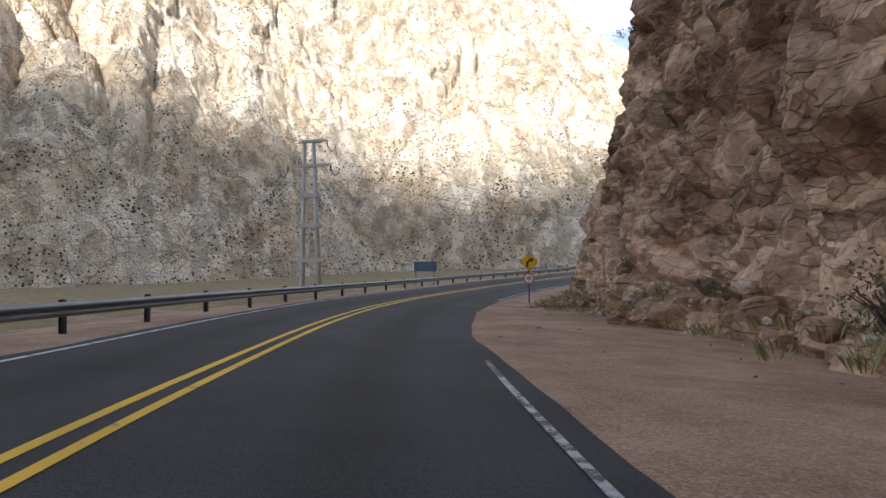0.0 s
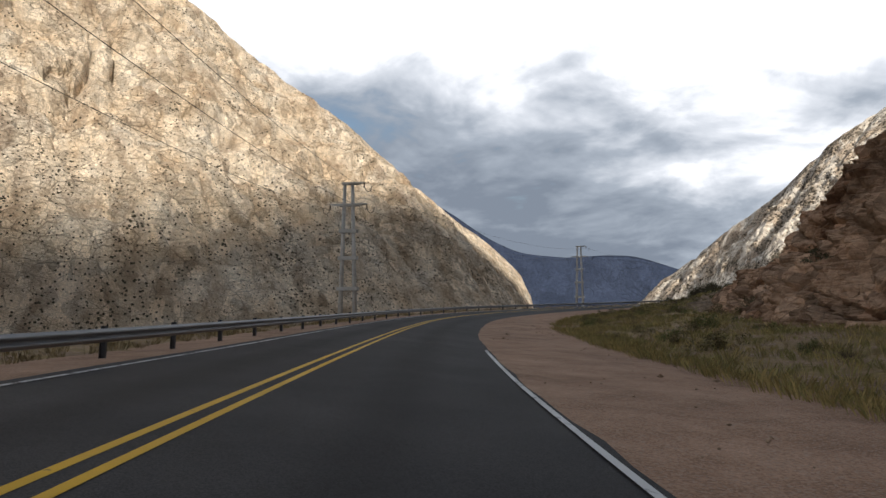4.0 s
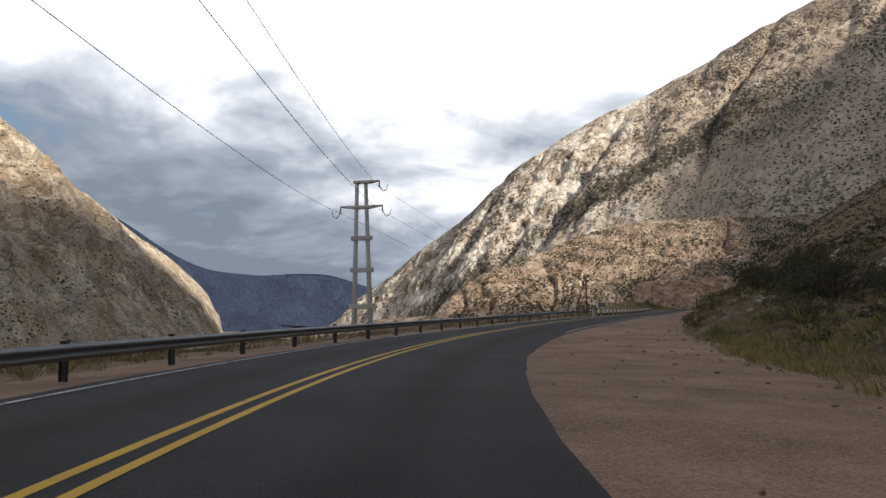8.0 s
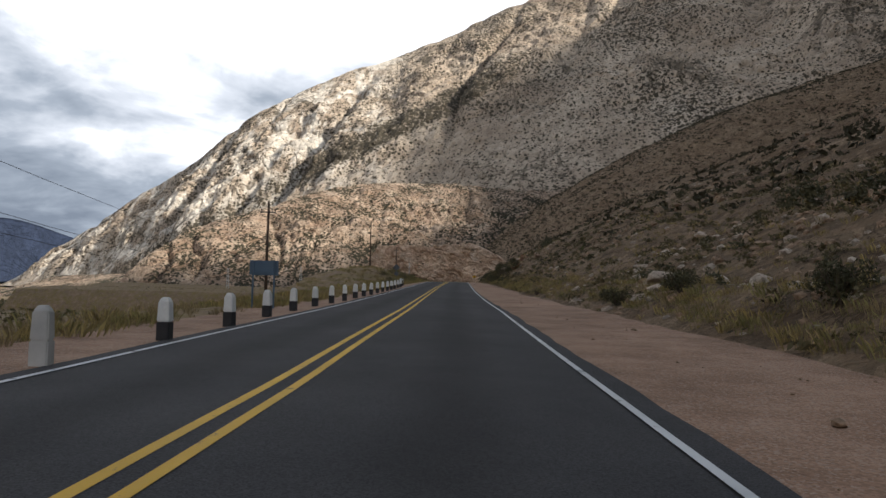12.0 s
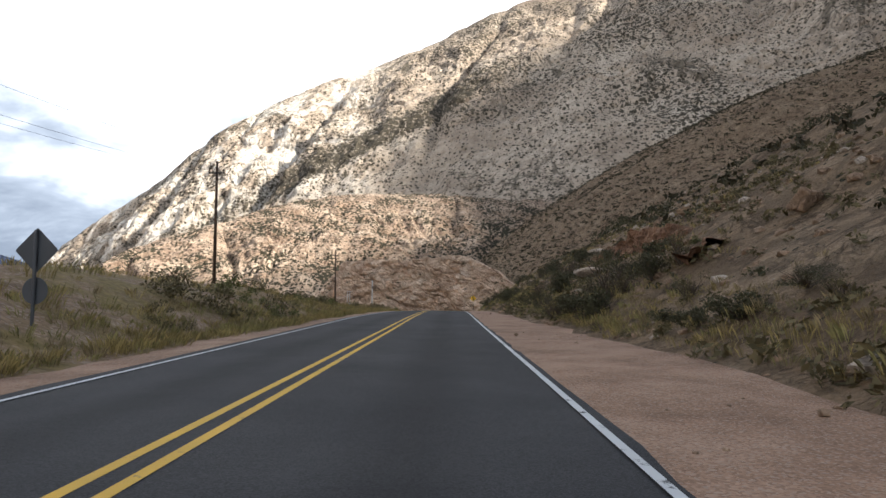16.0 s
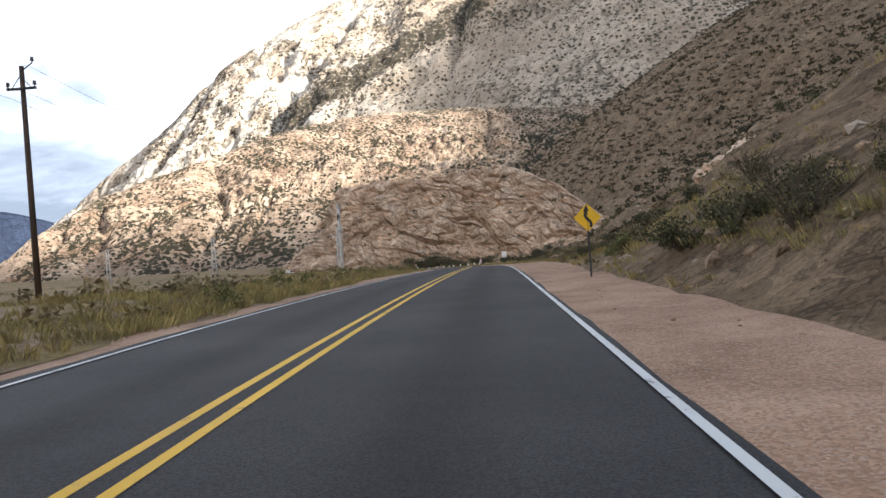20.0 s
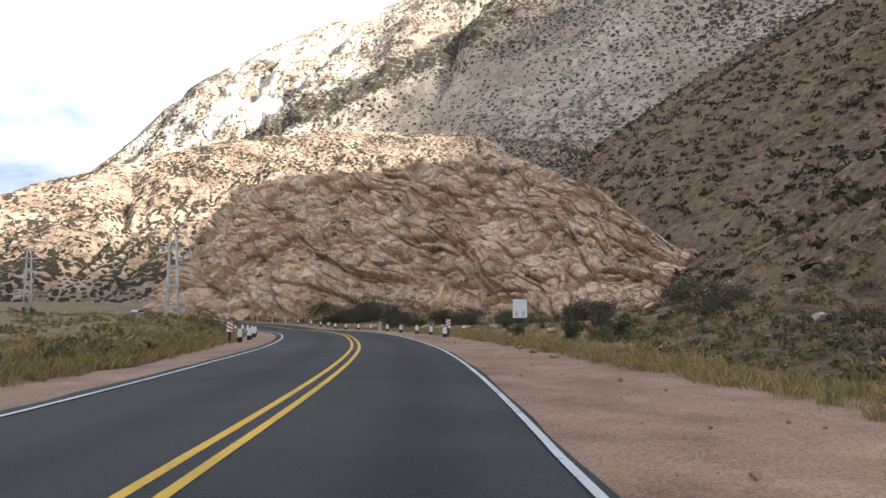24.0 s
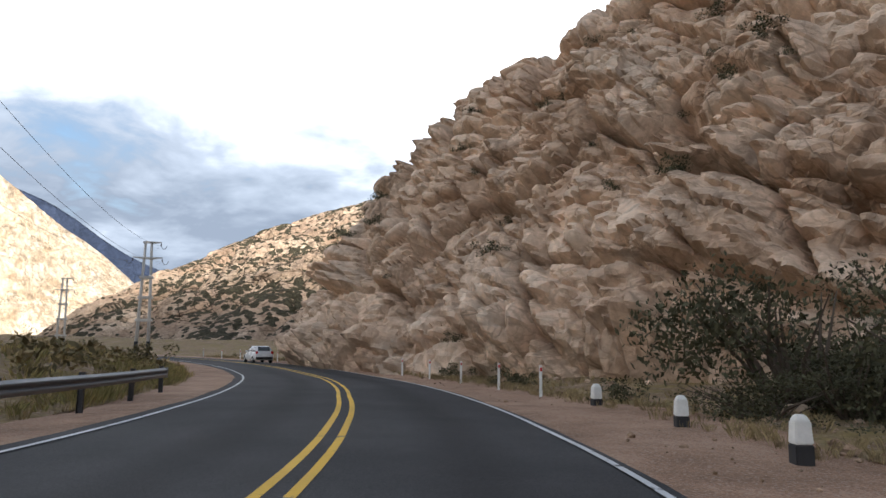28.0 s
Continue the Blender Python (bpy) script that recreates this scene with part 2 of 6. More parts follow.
ROAD_R = LINE_R + table(((0, 0.38), (0.5, 0.42), (0.8, 0.15), (1.6, 0.12), (2.4, 0.22), (4, 0.18), (5.6, 0.12), (9, 0.05), (9.8, 0.17), (10.8, 0.4), (13, 0.4), (15, 0.2), (24, 0.17), (26, 0.22), (40, 0.22)))
ROAD_L = LINE_L - 0.45
RAGGED = np.random.default_rng(12).normal(size=(2, len(LINE_T))) * 0.028      # broken asphalt edges
ROAD_R, ROAD_L = ROAD_R + RAGGED[0], ROAD_L + RAGGED[1]
EDGE_R = table(((-4, 6.7), (0, 6.7), (3, 6.2), (8, 5.6), (10, 7.2), (11, 7.2), (12.4, 6.1), (13.4, 6.2), (16, 4.8), (17.4, 4.3), (18.3, 4.35), (19.4, 4.8), (20.6, 5.1), (21.3, 5.2), (23, 6.2), (24.4, 5.4), (25, 4.8), (25.9, 4.3), (27, 4.3), (28.5, 3.9), (30, 3.4), (40, 3.2)))


def at(i, lat, dz=0.0):
    """The place lat metres to the right of the drive line at station i, on the banked road."""
    p = LINE[i]
    return (p[0] + RIGHT[i, 0] * lat, p[1] + RIGHT[i, 1] * lat, p[2] - EYE - BANK[i] * lat + dz)


def station(t):
    return int(np.clip(round((t * 2 + 7) * 8), 0, len(LINE) - 1))


def on_road(t, lat, dz=0.0):
    """Place and heading beside the road at drive time t."""
    f = np.clip((t * 2 + 7) * 8, 0, len(LINE) - 1.001)
    i = int(f)
    f -= i
    a, b = np.array(at(i, lat, dz)), np.array(at(i + 1, lat, dz))
    h = math.atan2(-TAN[i, 0], TAN[i, 1])
    return Vector(a * (1 - f) + b * f), h


def ribbon(name, lats, dz, material, i0=0, i1=None, label="", category="", step=1, jitter=0.0, seed=0):
    """A strip along the road. lats: arrays or numbers, from left to right; dz: the same, heights over the road plane."""
    idx = np.arange(i0, i1 or len(LINE), step)
    cols = []
    for k, (la, z) in enumerate(zip(lats, dz)):
        la = np.broadcast_to(la, LINE_T.shape)[idx]
        z = np.broadcast_to(z, LINE_T.shape)[idx]
        x = LINE[idx, 0] + RIGHT[idx, 0] * la
        y = LINE[idx, 1] + RIGHT[idx, 1] * la
        cols.append(np.stack([x, y, LINE[idx, 2] - EYE - BANK[idx] * la + z], 1))
    v = np.stack(cols, 1).reshape(-1, 3)
    f = grid_faces(len(idx), len(lats))[:, ::-1]
    return mesh_from(name, v, f, [material], kind="structure", label=label, category=category)


# ---- materials ----
class Nodes:
    """A short way to wire a node material."""

    def __init__(self, name, rough=0.9, metal=0.0, spec=0.3):
        self.mat = bpy.data.materials.new(name)
        self.mat.use_nodes = True
        self.nt = self.mat.node_tree
        self.bsdf = self.nt.nodes["Principled BSDF"]
        self.bsdf.inputs["Roughness"].default_value = rough
        self.bsdf.inputs["Metallic"].default_value = metal
        self.bsdf.inputs["Specular IOR Level"].default_value = spec
        self.co = self.nt.nodes.new("ShaderNodeTexCoord").outputs["Object"]

    def link(self, a, b):
        self.nt.links.new(a, b)

    def noise(self, size, detail=5.0, rough=0.55, vec=None, warp=0.0):
        n = self.nt.nodes.new("ShaderNodeTexNoise")
        n.inputs["Scale"].default_value, n.inputs["Detail"].default_value = 1.0 / size, detail
        n.inputs["Roughness"].default_value, n.inputs["Distortion"].default_value = rough, warp
        self.link(vec or self.co, n.inputs["Vector"])
        return n.outputs[0]

    def voronoi(self, size, feature="F1", vec=None, out="Distance"):
        n = self.nt.nodes.new("ShaderNodeTexVoronoi")
        n.feature = feature
        n.inputs["Scale"].default_value = 1.0 / size
        self.link(vec or self.co, n.inputs["Vector"])
        return n.outputs[out]

    def scaled(self, x, y, z, turn=(0, 0, 0), vec=None):
        n = self.nt.nodes.new("ShaderNodeMapping")
        n.inputs["Scale"].default_value = (x, y, z)
        n.inputs["Rotation"].default_value = [radians(a) for a in turn]
        self.link(vec or self.co, n.inputs["Vector"])
        return n.outputs[0]

    def warped(self, size, amount, vec=None):
        n = self.nt.nodes.new("ShaderNodeTexNoise")
        n.inputs["Scale"].default_value, n.inputs["Detail"].default_value = 1.0 / size, 3.0
        self.link(vec or self.co, n.inputs["Vector"])
        m = self.nt.nodes.new("ShaderNodeVectorMath")
        m.operation = "MULTIPLY_ADD"
        m.inputs[1].default_value = (amount,) * 3
        self.link(n.outputs[1], m.inputs[0])
        self.link(vec or self.co, m.inputs[2])
        return m.outputs[0]

    def span(self, v, a, b, lo=0.0, hi=1.0):
        n = self.nt.nodes.new("ShaderNodeMapRange")
        for k, x in enumerate((a, b, lo, hi)):
            n.inputs[k + 1].default_value = x
        self.link(v, n.inputs[0])
        return n.outputs[0]

    def ramp(self, v, *stops):
        n = self.nt.nodes.new("ShaderNodeValToRGB")
        els = n.color_ramp.elements
        els[0].position, els[0].color = stops[0][0], (*stops[0][1], 1)
        els[1].position, els[1].color = stops[-1][0], (*stops[-1][1], 1)
        for p, c in stops[1:-1]:
            els.new(p).color = (*c, 1)
        self.link(v, n.inputs[0])
        return n.outputs[0]

    def math(self, op, a, b):
        n = self.nt.nodes.new("ShaderNodeMath")
        n.operation = op
        for k, x in enumerate((a, b)):
            if isinstance(x, (int, float)):
                n.inputs[k].default_value = x
            else:
                self.link(x, n.inputs[k])
        return n.outputs[0]

    def mix(self, f, a, b, mode="MIX"):
        n = self.nt.nodes.new("ShaderNodeMix")
        n.data_type, n.blend_type = "RGBA", mode
        for k, x in ((0, f), (6, a), (7, b)):
            if isinstance(x, (int, float)):
                n.inputs[k].default_value = x
            elif isinstance(x, tuple):
                n.inputs[k].default_value = (*x, 1)
            else:
                self.link(x, n.inputs[k])
        return n.outputs[2]

    def tint(self, col, f):
        """col times a grey value."""
        n = self.nt.nodes.new("ShaderNodeVectorMath")
        n.operation = "SCALE"
        if isinstance(col, tuple):
            n.inputs[0].default_value = col
        else:
            self.link(col, n.inputs[0])
        self.link(f, n.inputs["Scale"])
        return n.outputs[0]

    def per_object(self):
        return self.nt.nodes.new("ShaderNodeObjectInfo").outputs["Random"]

    def per_island(self):
        return self.nt.nodes.new("ShaderNodeNewGeometry").outputs["Random Per Island"]

    def slope(self):
        """How level the surface lies, 0 to 1."""
        g = self.nt.nodes.new("ShaderNodeNewGeometry")
        s = self.nt.nodes.new("ShaderNodeSeparateXYZ")
        self.link(g.outputs["Normal"], s.inputs[0])
        return s.outputs[2]

    def done(self, col, height=None, depth=0.02, strength=1.0, rough=None):
        if isinstance(col, tuple):
            self.bsdf.inputs["Base Color"].default_value = (*col, 1)
        else:
            self.link(col, self.bsdf.inputs["Base Color"])
        if height is not None:
            b = self.nt.nodes.new("ShaderNodeBump")
            b.inputs["Distance"].default_value, b.inputs["Strength"].default_value = depth, strength
            self.link(height, b.inputs["Height"])
            self.link(b.outputs[0], self.bsdf.inputs["Normal"])
        if rough is not None:
            self.link(rough, self.bsdf.inputs["Roughness"])
        return self.mat


def rock(name, tones, size, crack, depth, scrub=None, stretch=(1, 1, 1), turn=(0, 0, 0), crack_dark=0.45, streak=0.0, fine=None, level=(0.12, 0.4), vary=0.15, blocky=False):
    """Broken rock: large stains, crooked joints, grain; scrub = (clump size, cover 0 to 1, colour)."""
    n = Nodes(name, rough=0.93, spec=0.15)
    vec = n.scaled(*stretch, turn=turn)
    k = 1.0 / (len(tones) - 1)
    col = n.ramp(n.noise(size, 9, 0.68, warp=0.5), *[(0.30 + 0.40 * k * i, c) for i, c in enumerate(tones)])
    bend = n.warped(crack * 1.7, crack * 1.3, vec)
    block = n.voronoi(crack, "F1", bend, "Color")
    gray = n.nt.nodes.new("ShaderNodeSeparateColor")
    n.link(block, gray.inputs[0])
    col = n.tint(col, n.span(gray.outputs[0], 0, 1, 1 - vary, 1 + vary))
    lines = []
    for sz, wid in ((crack * 2.4, 0.022), (crack * 0.9, 0.03), (crack * 0.35, 0.045)):
        v = n.noise(sz, 3, 0.55, vec, 0.8)
        off = n.nt.nodes.new("ShaderNodeMath")
        off.operation = "ABSOLUTE"
        n.link(n.math("SUBTRACT", v, 0.5), off.inputs[0])
        lines.append(n.span(off.outputs[0], wid * 0.3, wid))
    if blocky:
        # long joints across the dip, short ones between the beds
        for k, (sz, wid, sq) in enumerate(((crack * 1.9, 0.030, (0.45, 1, 1.5)), (crack * 0.8, 0.036, (1, 1, 1.9)), (crack * 0.3, 0.05, (0.8, 0.8, 1.4)))):
            cut = n.voronoi(sz, "DISTANCE_TO_EDGE", n.warped(sz * 0.8, sz * 0.35, n.scaled(*sq, turn=turn)))
            lines[k] = n.span(cut, wid * 0.2, wid)
    joint = n.math("MULTIPLY", lines[0], lines[1])
    patch = n.span(n.noise(crack * 3.1, 4, 0.6), 0.38, 0.58)
    grain = n.noise(fine or crack * 0.14, 6, 0.68)
    col = n.tint(col, n.span(grain, 0.28, 0.72, 0.70, 1.25))
    dark = n.math("MULTIPLY", n.math("SUBTRACT", 1.0, n.math("MULTIPLY", joint, n.span(lines[2], 0, 1, 0.5, 1))), n.math("MULTIPLY", patch, crack_dark))
    col = n.tint(col, n.math("SUBTRACT", 1.0, dark))
    if streak:
        st = n.noise(size * 0.5, 6, 0.62, n.scaled(1, 1, 0.25, turn), 0.6)
        col = n.mix(n.math("MULTIPLY", n.span(st, 0.48, 0.68), streak), col, (0.24, 0.155, 0.095))
    height = n.math("ADD", n.math("MULTIPLY", joint, 0.35), n.math("ADD", n.math("MULTIPLY", gray.outputs[1], 0.5), n.math("MULTIPLY", grain, 0.6)))
    height = n.math("ADD", height, n.math("MULTIPLY", lines[2], 0.18))
    if scrub:
        clump, cover, green = scrub
        d = n.voronoi(clump * 1.9, "F1", n.warped(clump * 0.9, clump * 0.8))
        dens = n.noise(clump * 30, 5, 0.62)
        lim = n.span(dens, 0.32, 0.68, 0.25 * cover, 0.95 * cover)
        flat = n.span(n.slope(), *level)
        mask = n.math("MULTIPLY", n.math("LESS_THAN", d, n.math("MULTIPLY", lim, 0.62)), n.math("GREATER_THAN", flat, n.noise(clump * 7, 2)))
        col = n.mix(mask, col, n.tint(green, n.span(n.noise(clump * 0.5, 3), 0.3, 0.7, 0.55, 1.6)))
        height = n.math("ADD", height, n.math("MULTIPLY", mask, 0.8))
    return n.done(col, height, depth, 1.0)


def mountain_material():
    """A high slope: grey-brown soil dotted with scrub, rills, a darker belt with larger dots along the long gully and
    bare pale ribs on the western flank.
    """
    n = Nodes("mountain_slope", rough=0.95, spec=0.12)
    sep = n.nt.nodes.new("ShaderNodeSeparateXYZ")
    n.link(n.co, sep.inputs[0])
    x, z = sep.outputs[0], sep.outputs[2]
    col = n.ramp(n.noise(130.0, 8, 0.62, warp=0.4), (0.32, (0.30, 0.236, 0.178)), (0.5, (0.425, 0.345, 0.265)), (0.68, (0.55, 0.465, 0.368)))
    grain = n.noise(9.0, 7, 0.72)
    col = n.tint(col, n.span(grain, 0.3, 0.7, 0.70, 1.28))
    west = n.span(n.math("ADD", x, n.math("MULTIPLY", n.noise(110.0, 4), 215.0)), 50.0, -50.0)
    rib = n.noise(46.0, 7, 0.66, n.scaled(1.0, 0.6, 0.42, (0, -38, 0)), 0.7)
    bare = n.math("MULTIPLY", n.span(rib, 0.47, 0.56), west)
    col = n.mix(bare, col, n.ramp(n.noise(11.0, 6, 0.7), (0.32, (0.42, 0.36, 0.29)), (0.6, (0.74, 0.68, 0.59))))
    rills = None
    for size, wid in ((95.0, 0.020), (42.0, 0.022)):
        off = n.nt.nodes.new("ShaderNodeMath")
        off.operation = "ABSOLUTE"
        n.link(n.math("SUBTRACT", n.noise(size, 4, 0.6, n.scaled(1, 1, 0.4, (0, 14, 0)), 0.9), 0.5), off.inputs[0])
        line = n.span(off.outputs[0], wid, wid * 0.25)
        rills = line if rills is None else n.math("MAXIMUM", rills, n.math("MULTIPLY", line, 0.7))
    rills = n.math("MULTIPLY", rills, n.span(n.noise(160.0, 3), 0.40, 0.55))
    over = n.math("SUBTRACT", z, n.math("ADD", n.math("MULTIPLY", x, 0.62), 261.0))
    over = n.math("ADD", over, n.math("MULTIPLY", n.math("SUBTRACT", n.noise(50.0, 4), 0.5), 38.0))
    belt = n.math("MULTIPLY", n.span(over, -3.0, 11.0), n.span(over, 70.0, 42.0))
    belt = n.math("MULTIPLY", belt, n.span(x, 150.0, 40.0))
    dens = n.noise(210.0, 4, 0.6)
    mask = None
    for size, lo, hi in ((5.6, 0.22, 0.47), (3.3, 0.10, 0.40)):
        d = n.voronoi(size, "F1", n.warped(size * 0.5, size * 0.45))
        lim = n.math("MULTIPLY", n.span(dens, 0.34, 0.62, lo, hi), n.span(bare, 0, 1, 1.0, 0.45))
        lim = n.math("ADD", lim, n.math("MULTIPLY", belt, 0.26))
        m = n.math("LESS_THAN", d, lim)
        mask = m if mask is None else n.math("MAXIMUM", mask, m)
    mask = n.math("MAXIMUM", mask, n.math("MAXIMUM", n.math("MULTIPLY", rills, 0.8), n.math("MULTIPLY", belt, 0.42)))
    col = n.mix(mask, col, n.tint((0.082, 0.070, 0.052), n.span(n.noise(5.0, 4), 0.3, 0.7, 0.65, 1.5)))
    height = n.math("ADD", n.math("MULTIPLY", mask, 0.7), n.math("SUBTRACT", grain, n.math("MULTIPLY", rills, 1.2)))
    height = n.math("ADD", height, n.math("MULTIPLY", rib, n.math("MULTIPLY", west, 2.5)))
    return n.done(col, height, 2.4, 1.0)


def plain(name, col, rough=0.6, metal=0.0, size=0.15, vary=0.15, bump=0.0, spec=0.4, rust=None):
    n = Nodes(name, rough, metal, spec)
    a = n.noise(size, 6, 0.6)
    c = n.tint(col, n.span(a, 0.25, 0.75, 1 - vary, 1 + vary))
    c = n.tint(c, n.span(n.noise(size * 9, 3), 0.3, 0.7, 1 - vary * 0.7, 1 + vary * 0.5))
    if rust:
        c = n.mix(n.span(n.noise(size * 2.5, 8, 0.7), 0.58, 0.72), c, rust)
    return n.done(c, a if bump else None, bump or 0.01, 0.6, n.span(a, 0.3, 0.7, max(rough - 0.1, 0.05), min(rough + 0.12, 1.0)))


def asphalt_material():
    n = Nodes("asphalt", 0.85, spec=0.16)
    c = n.ramp(n.noise(2.6, 6, 0.6), (0.3, (0.037, 0.037, 0.039)), (0.7, (0.058, 0.057, 0.058)))
    # oil-darkened strip along the middle of each lane, paler wheel tracks beside it
    lane = n.nt.nodes.new("ShaderNodeAttribute")
    lane.attribute_name = "across"
    fold = n.nt.nodes.new("ShaderNodeMath")
    fold.operation = "ABSOLUTE"
    n.link(n.math("SUBTRACT", lane.outputs["Fac"], n.math("MULTIPLY", n.noise(7.0, 3), 0.5)), fold.inputs[0])
    off = n.nt.nodes.new("ShaderNodeMath")
    off.operation = "ABSOLUTE"
    n.link(n.math("SUBTRACT", fold.outputs[0], 1.75), off.inputs[0])
    c = n.tint(c, n.span(off.outputs[0], 0.15, 0.75, 0.74, 1.06))
    chips = n.voronoi(0.013, "F1", None, "Color")
    g = n.nt.nodes.new("ShaderNodeSeparateColor")
    n.link(chips, g.inputs[0])
    c = n.tint(c, n.span(g.outputs[0], 0, 1, 0.68, 1.38))
    c = n.tint(c, n.span(n.noise(14.0, 3), 0.35, 0.65, 0.86, 1.12))
    return n.done(c, n.math("ADD", g.outputs[1], n.noise(0.05, 4)), 0.004, 0.7)


def paint_material(name, col, wear):
    n = Nodes(name, 0.62, spec=0.3)
    w = n.noise(0.35, 8, 0.75)
    c = n.tint(col, n.span(n.noise(1.8, 5), 0.3, 0.7, 0.80, 1.08))
    c = n.mix(n.span(w, wear, wear + 0.07), c, (0.05, 0.05, 0.053))
    return n.done(c, n.voronoi(0.013), 0.003, 0.5)


def gravel_material(name, tones, pebble=0.028, tufts=0.0):
    n = Nodes(name, 0.95, spec=0.12)
    c = n.ramp(n.noise(1.7, 8, 0.65), *[(0.3 + 0.4 * i / (len(tones) - 1), t) for i, t in enumerate(tones)])
    c = n.tint(c, n.span(n.noise(9.0, 4), 0.3, 0.7, 0.84, 1.14))
    v = n.voronoi(pebble, "F1", None, "Color")
    g = n.nt.nodes.new("ShaderNodeSeparateColor")
    n.link(v, g.inputs[0])
    few = n.span(g.outputs[0], 0.80, 0.86)
    c = n.tint(c, n.span(g.outputs[1], 0, 1, 0.74, 1.24))
    c = n.mix(n.math("MULTIPLY", few, 0.45), c, (0.42, 0.34, 0.28))
    d = n.voronoi(pebble)
    d2 = n.noise(pebble * 5, 6, 0.7)
    if tufts:
        m = n.math("MULTIPLY", n.span(n.noise(2.3, 6, 0.7), 0.44, 0.58), tufts)
        c = n.mix(m, c, n.ramp(n.noise(0.25, 5), (0.3, (0.12, 0.095, 0.036)), (0.7, (0.29, 0.215, 0.09))))
    return n.done(c, n.math("ADD", n.math("MULTIPLY", n.math("SUBTRACT", 1.0, d), 0.35), d2), pebble * 0.6, 0.6)


def leaf_material(name, dark, light):
    n = Nodes(name, 0.8, spec=0.15)
    c = n.ramp(n.per_island(), (0.0, dark), (1.0, light))
    c = n.tint(c, n.span(n.noise(0.6, 4), 0.3, 0.7, 0.65, 1.3))
    return n.done(c)


ASPHALT = asphalt_material()
YELLOW = paint_material("yellow_road_paint", (0.70, 0.41, 0.010), 0.60)
WHITE_WORN = paint_material("worn_white_road_paint", (0.55, 0.56, 0.56), 0.52)
WHITE_FADED = paint_material("faded_white_road_paint", (0.40, 0.40, 0.40), 0.44)
WHITE_LINE = paint_material("white_road_paint", (0.62, 0.63, 0.63), 0.57)
GRAVEL = gravel_material("red_gravel", ((0.21, 0.128, 0.084), (0.32, 0.200, 0.134), (0.42, 0.275, 0.192)))
SOIL = gravel_material("dry_soil", ((0.145, 0.098, 0.064), (0.23, 0.157, 0.10), (0.30, 0.215, 0.145)), 0.09, 0.9)
ROCK_PALE = rock("pale_granite", ((0.46, 0.325, 0.21), (0.68, 0.54, 0.385), (0.79, 0.67, 0.52), (0.85, 0.76, 0.63)), 30.0, 7.0, 2.4, (1.35, 0.62, (0.085, 0.072, 0.048)), (1, 1, 0.55), (30, 20, 0), 0.5, 0.6, vary=0.26, blocky=True)
ROCK_RED = rock("red_rock", ((0.108, 0.055, 0.032), (0.24, 0.140, 0.085), (0.43, 0.29, 0.195), (0.285, 0.173, 0.11)), 4.0, 1.6, 0.10, None, (1, 1, 1.3), (15, 25, 0), 0.4, vary=0.42, blocky=True)
ROCK_ORANGE = rock("orange_sandstone", ((0.40, 0.262, 0.172), (0.57, 0.412, 0.295), (0.67, 0.515, 0.385), (0.74, 0.605, 0.475)), 9.0, 3.4, 0.07, None, (1.0, 1.0, 1.35), (20, -40, 0), 0.35, 0.3, fine=0.9, vary=0.12)
ROCK_SPUR = rock("orange_spur_rock", ((0.30, 0.205, 0.14), (0.45, 0.325, 0.235), (0.56, 0.43, 0.32), (0.63, 0.52, 0.41)), 22.0, 6.0, 1.3, (1.25, 1.35, (0.062, 0.055, 0.036)), (1, 1, 0.8), (20, -40, 0), 0.85, 0.25, blocky=True)
HILL = rock("scrubby_hillside", ((0.14, 0.093, 0.058), (0.225, 0.158, 0.099), (0.32, 0.237, 0.158)), 9.0, 0.75, 0.16, (0.34, 0.34, (0.060, 0.054, 0.034)), crack_dark=0.45, level=(0.0, 0.2), vary=0.30)
MOUNTAIN = mountain_material()
# the blue of distance haze is painted into this ridge's base colour
FAR = rock("far_ridge_painted_haze", ((0.024, 0.034, 0.062), (0.032, 0.044, 0.078), (0.040, 0.054, 0.092)), 150.0, 60.0, 3.0, crack_dark=0.12)
VALLEY = gravel_material("valley_floor", ((0.17, 0.125, 0.085), (0.25, 0.19, 0.13), (0.32, 0.255, 0.18)), 1.2, 0.8)
CONCRETE = plain("weathered_concrete", (0.52, 0.505, 0.475), 0.88, size=0.35, vary=0.16, bump=0.006, spec=0.2)
STEEL = plain("dull_galvanized_steel", (0.20, 0.205, 0.215), 0.55, 0.7, 0.4, 0.16)
STEEL_DARK = plain("dark_weathered_steel", (0.055, 0.055, 0.06), 0.6, 0.5, 0.3, 0.2)
WOOD = plain("dark_creosoted_wood", (0.075, 0.050, 0.035), 0.9, 0.0, 0.2, 0.3, 0.004)
WHITE_PAINT = plain("chalky_white_paint", (0.72, 0.72, 0.69), 0.8, 0.0, 0.12, 0.12, 0.003, 0.2, (0.42, 0.38, 0.32))
BLACK_PAINT = plain("flaking_black_paint", (0.030, 0.030, 0.032), 0.75, 0.0, 0.12, 0.35, 0.003)
SIGN_YELLOW = plain("yellow_sign_face", (0.80, 0.47, 0.01), 0.45, 0.0, 0.5, 0.08)
SIGN_BLACK = plain("black_sign_paint", (0.014, 0.014, 0.015), 0.45, 0.0, 0.3, 0.1)
SIGN_WHITE = plain("white_sign_face", (0.78, 0.79, 0.78), 0.45, 0.0, 0.4, 0.07)
SIGN_RED = plain("red_sign_paint", (0.55, 0.03, 0.03), 0.45, 0.0, 0.4, 0.1)
SIGN_BLUE = plain("blue_grey_sign_back", (0.10, 0.15, 0.21), 0.5, 0.4, 0.6, 0.12)
SIGN_BACK = plain("grey_sign_back", (0.11, 0.12, 0.135), 0.5, 0.5, 0.5, 0.12)
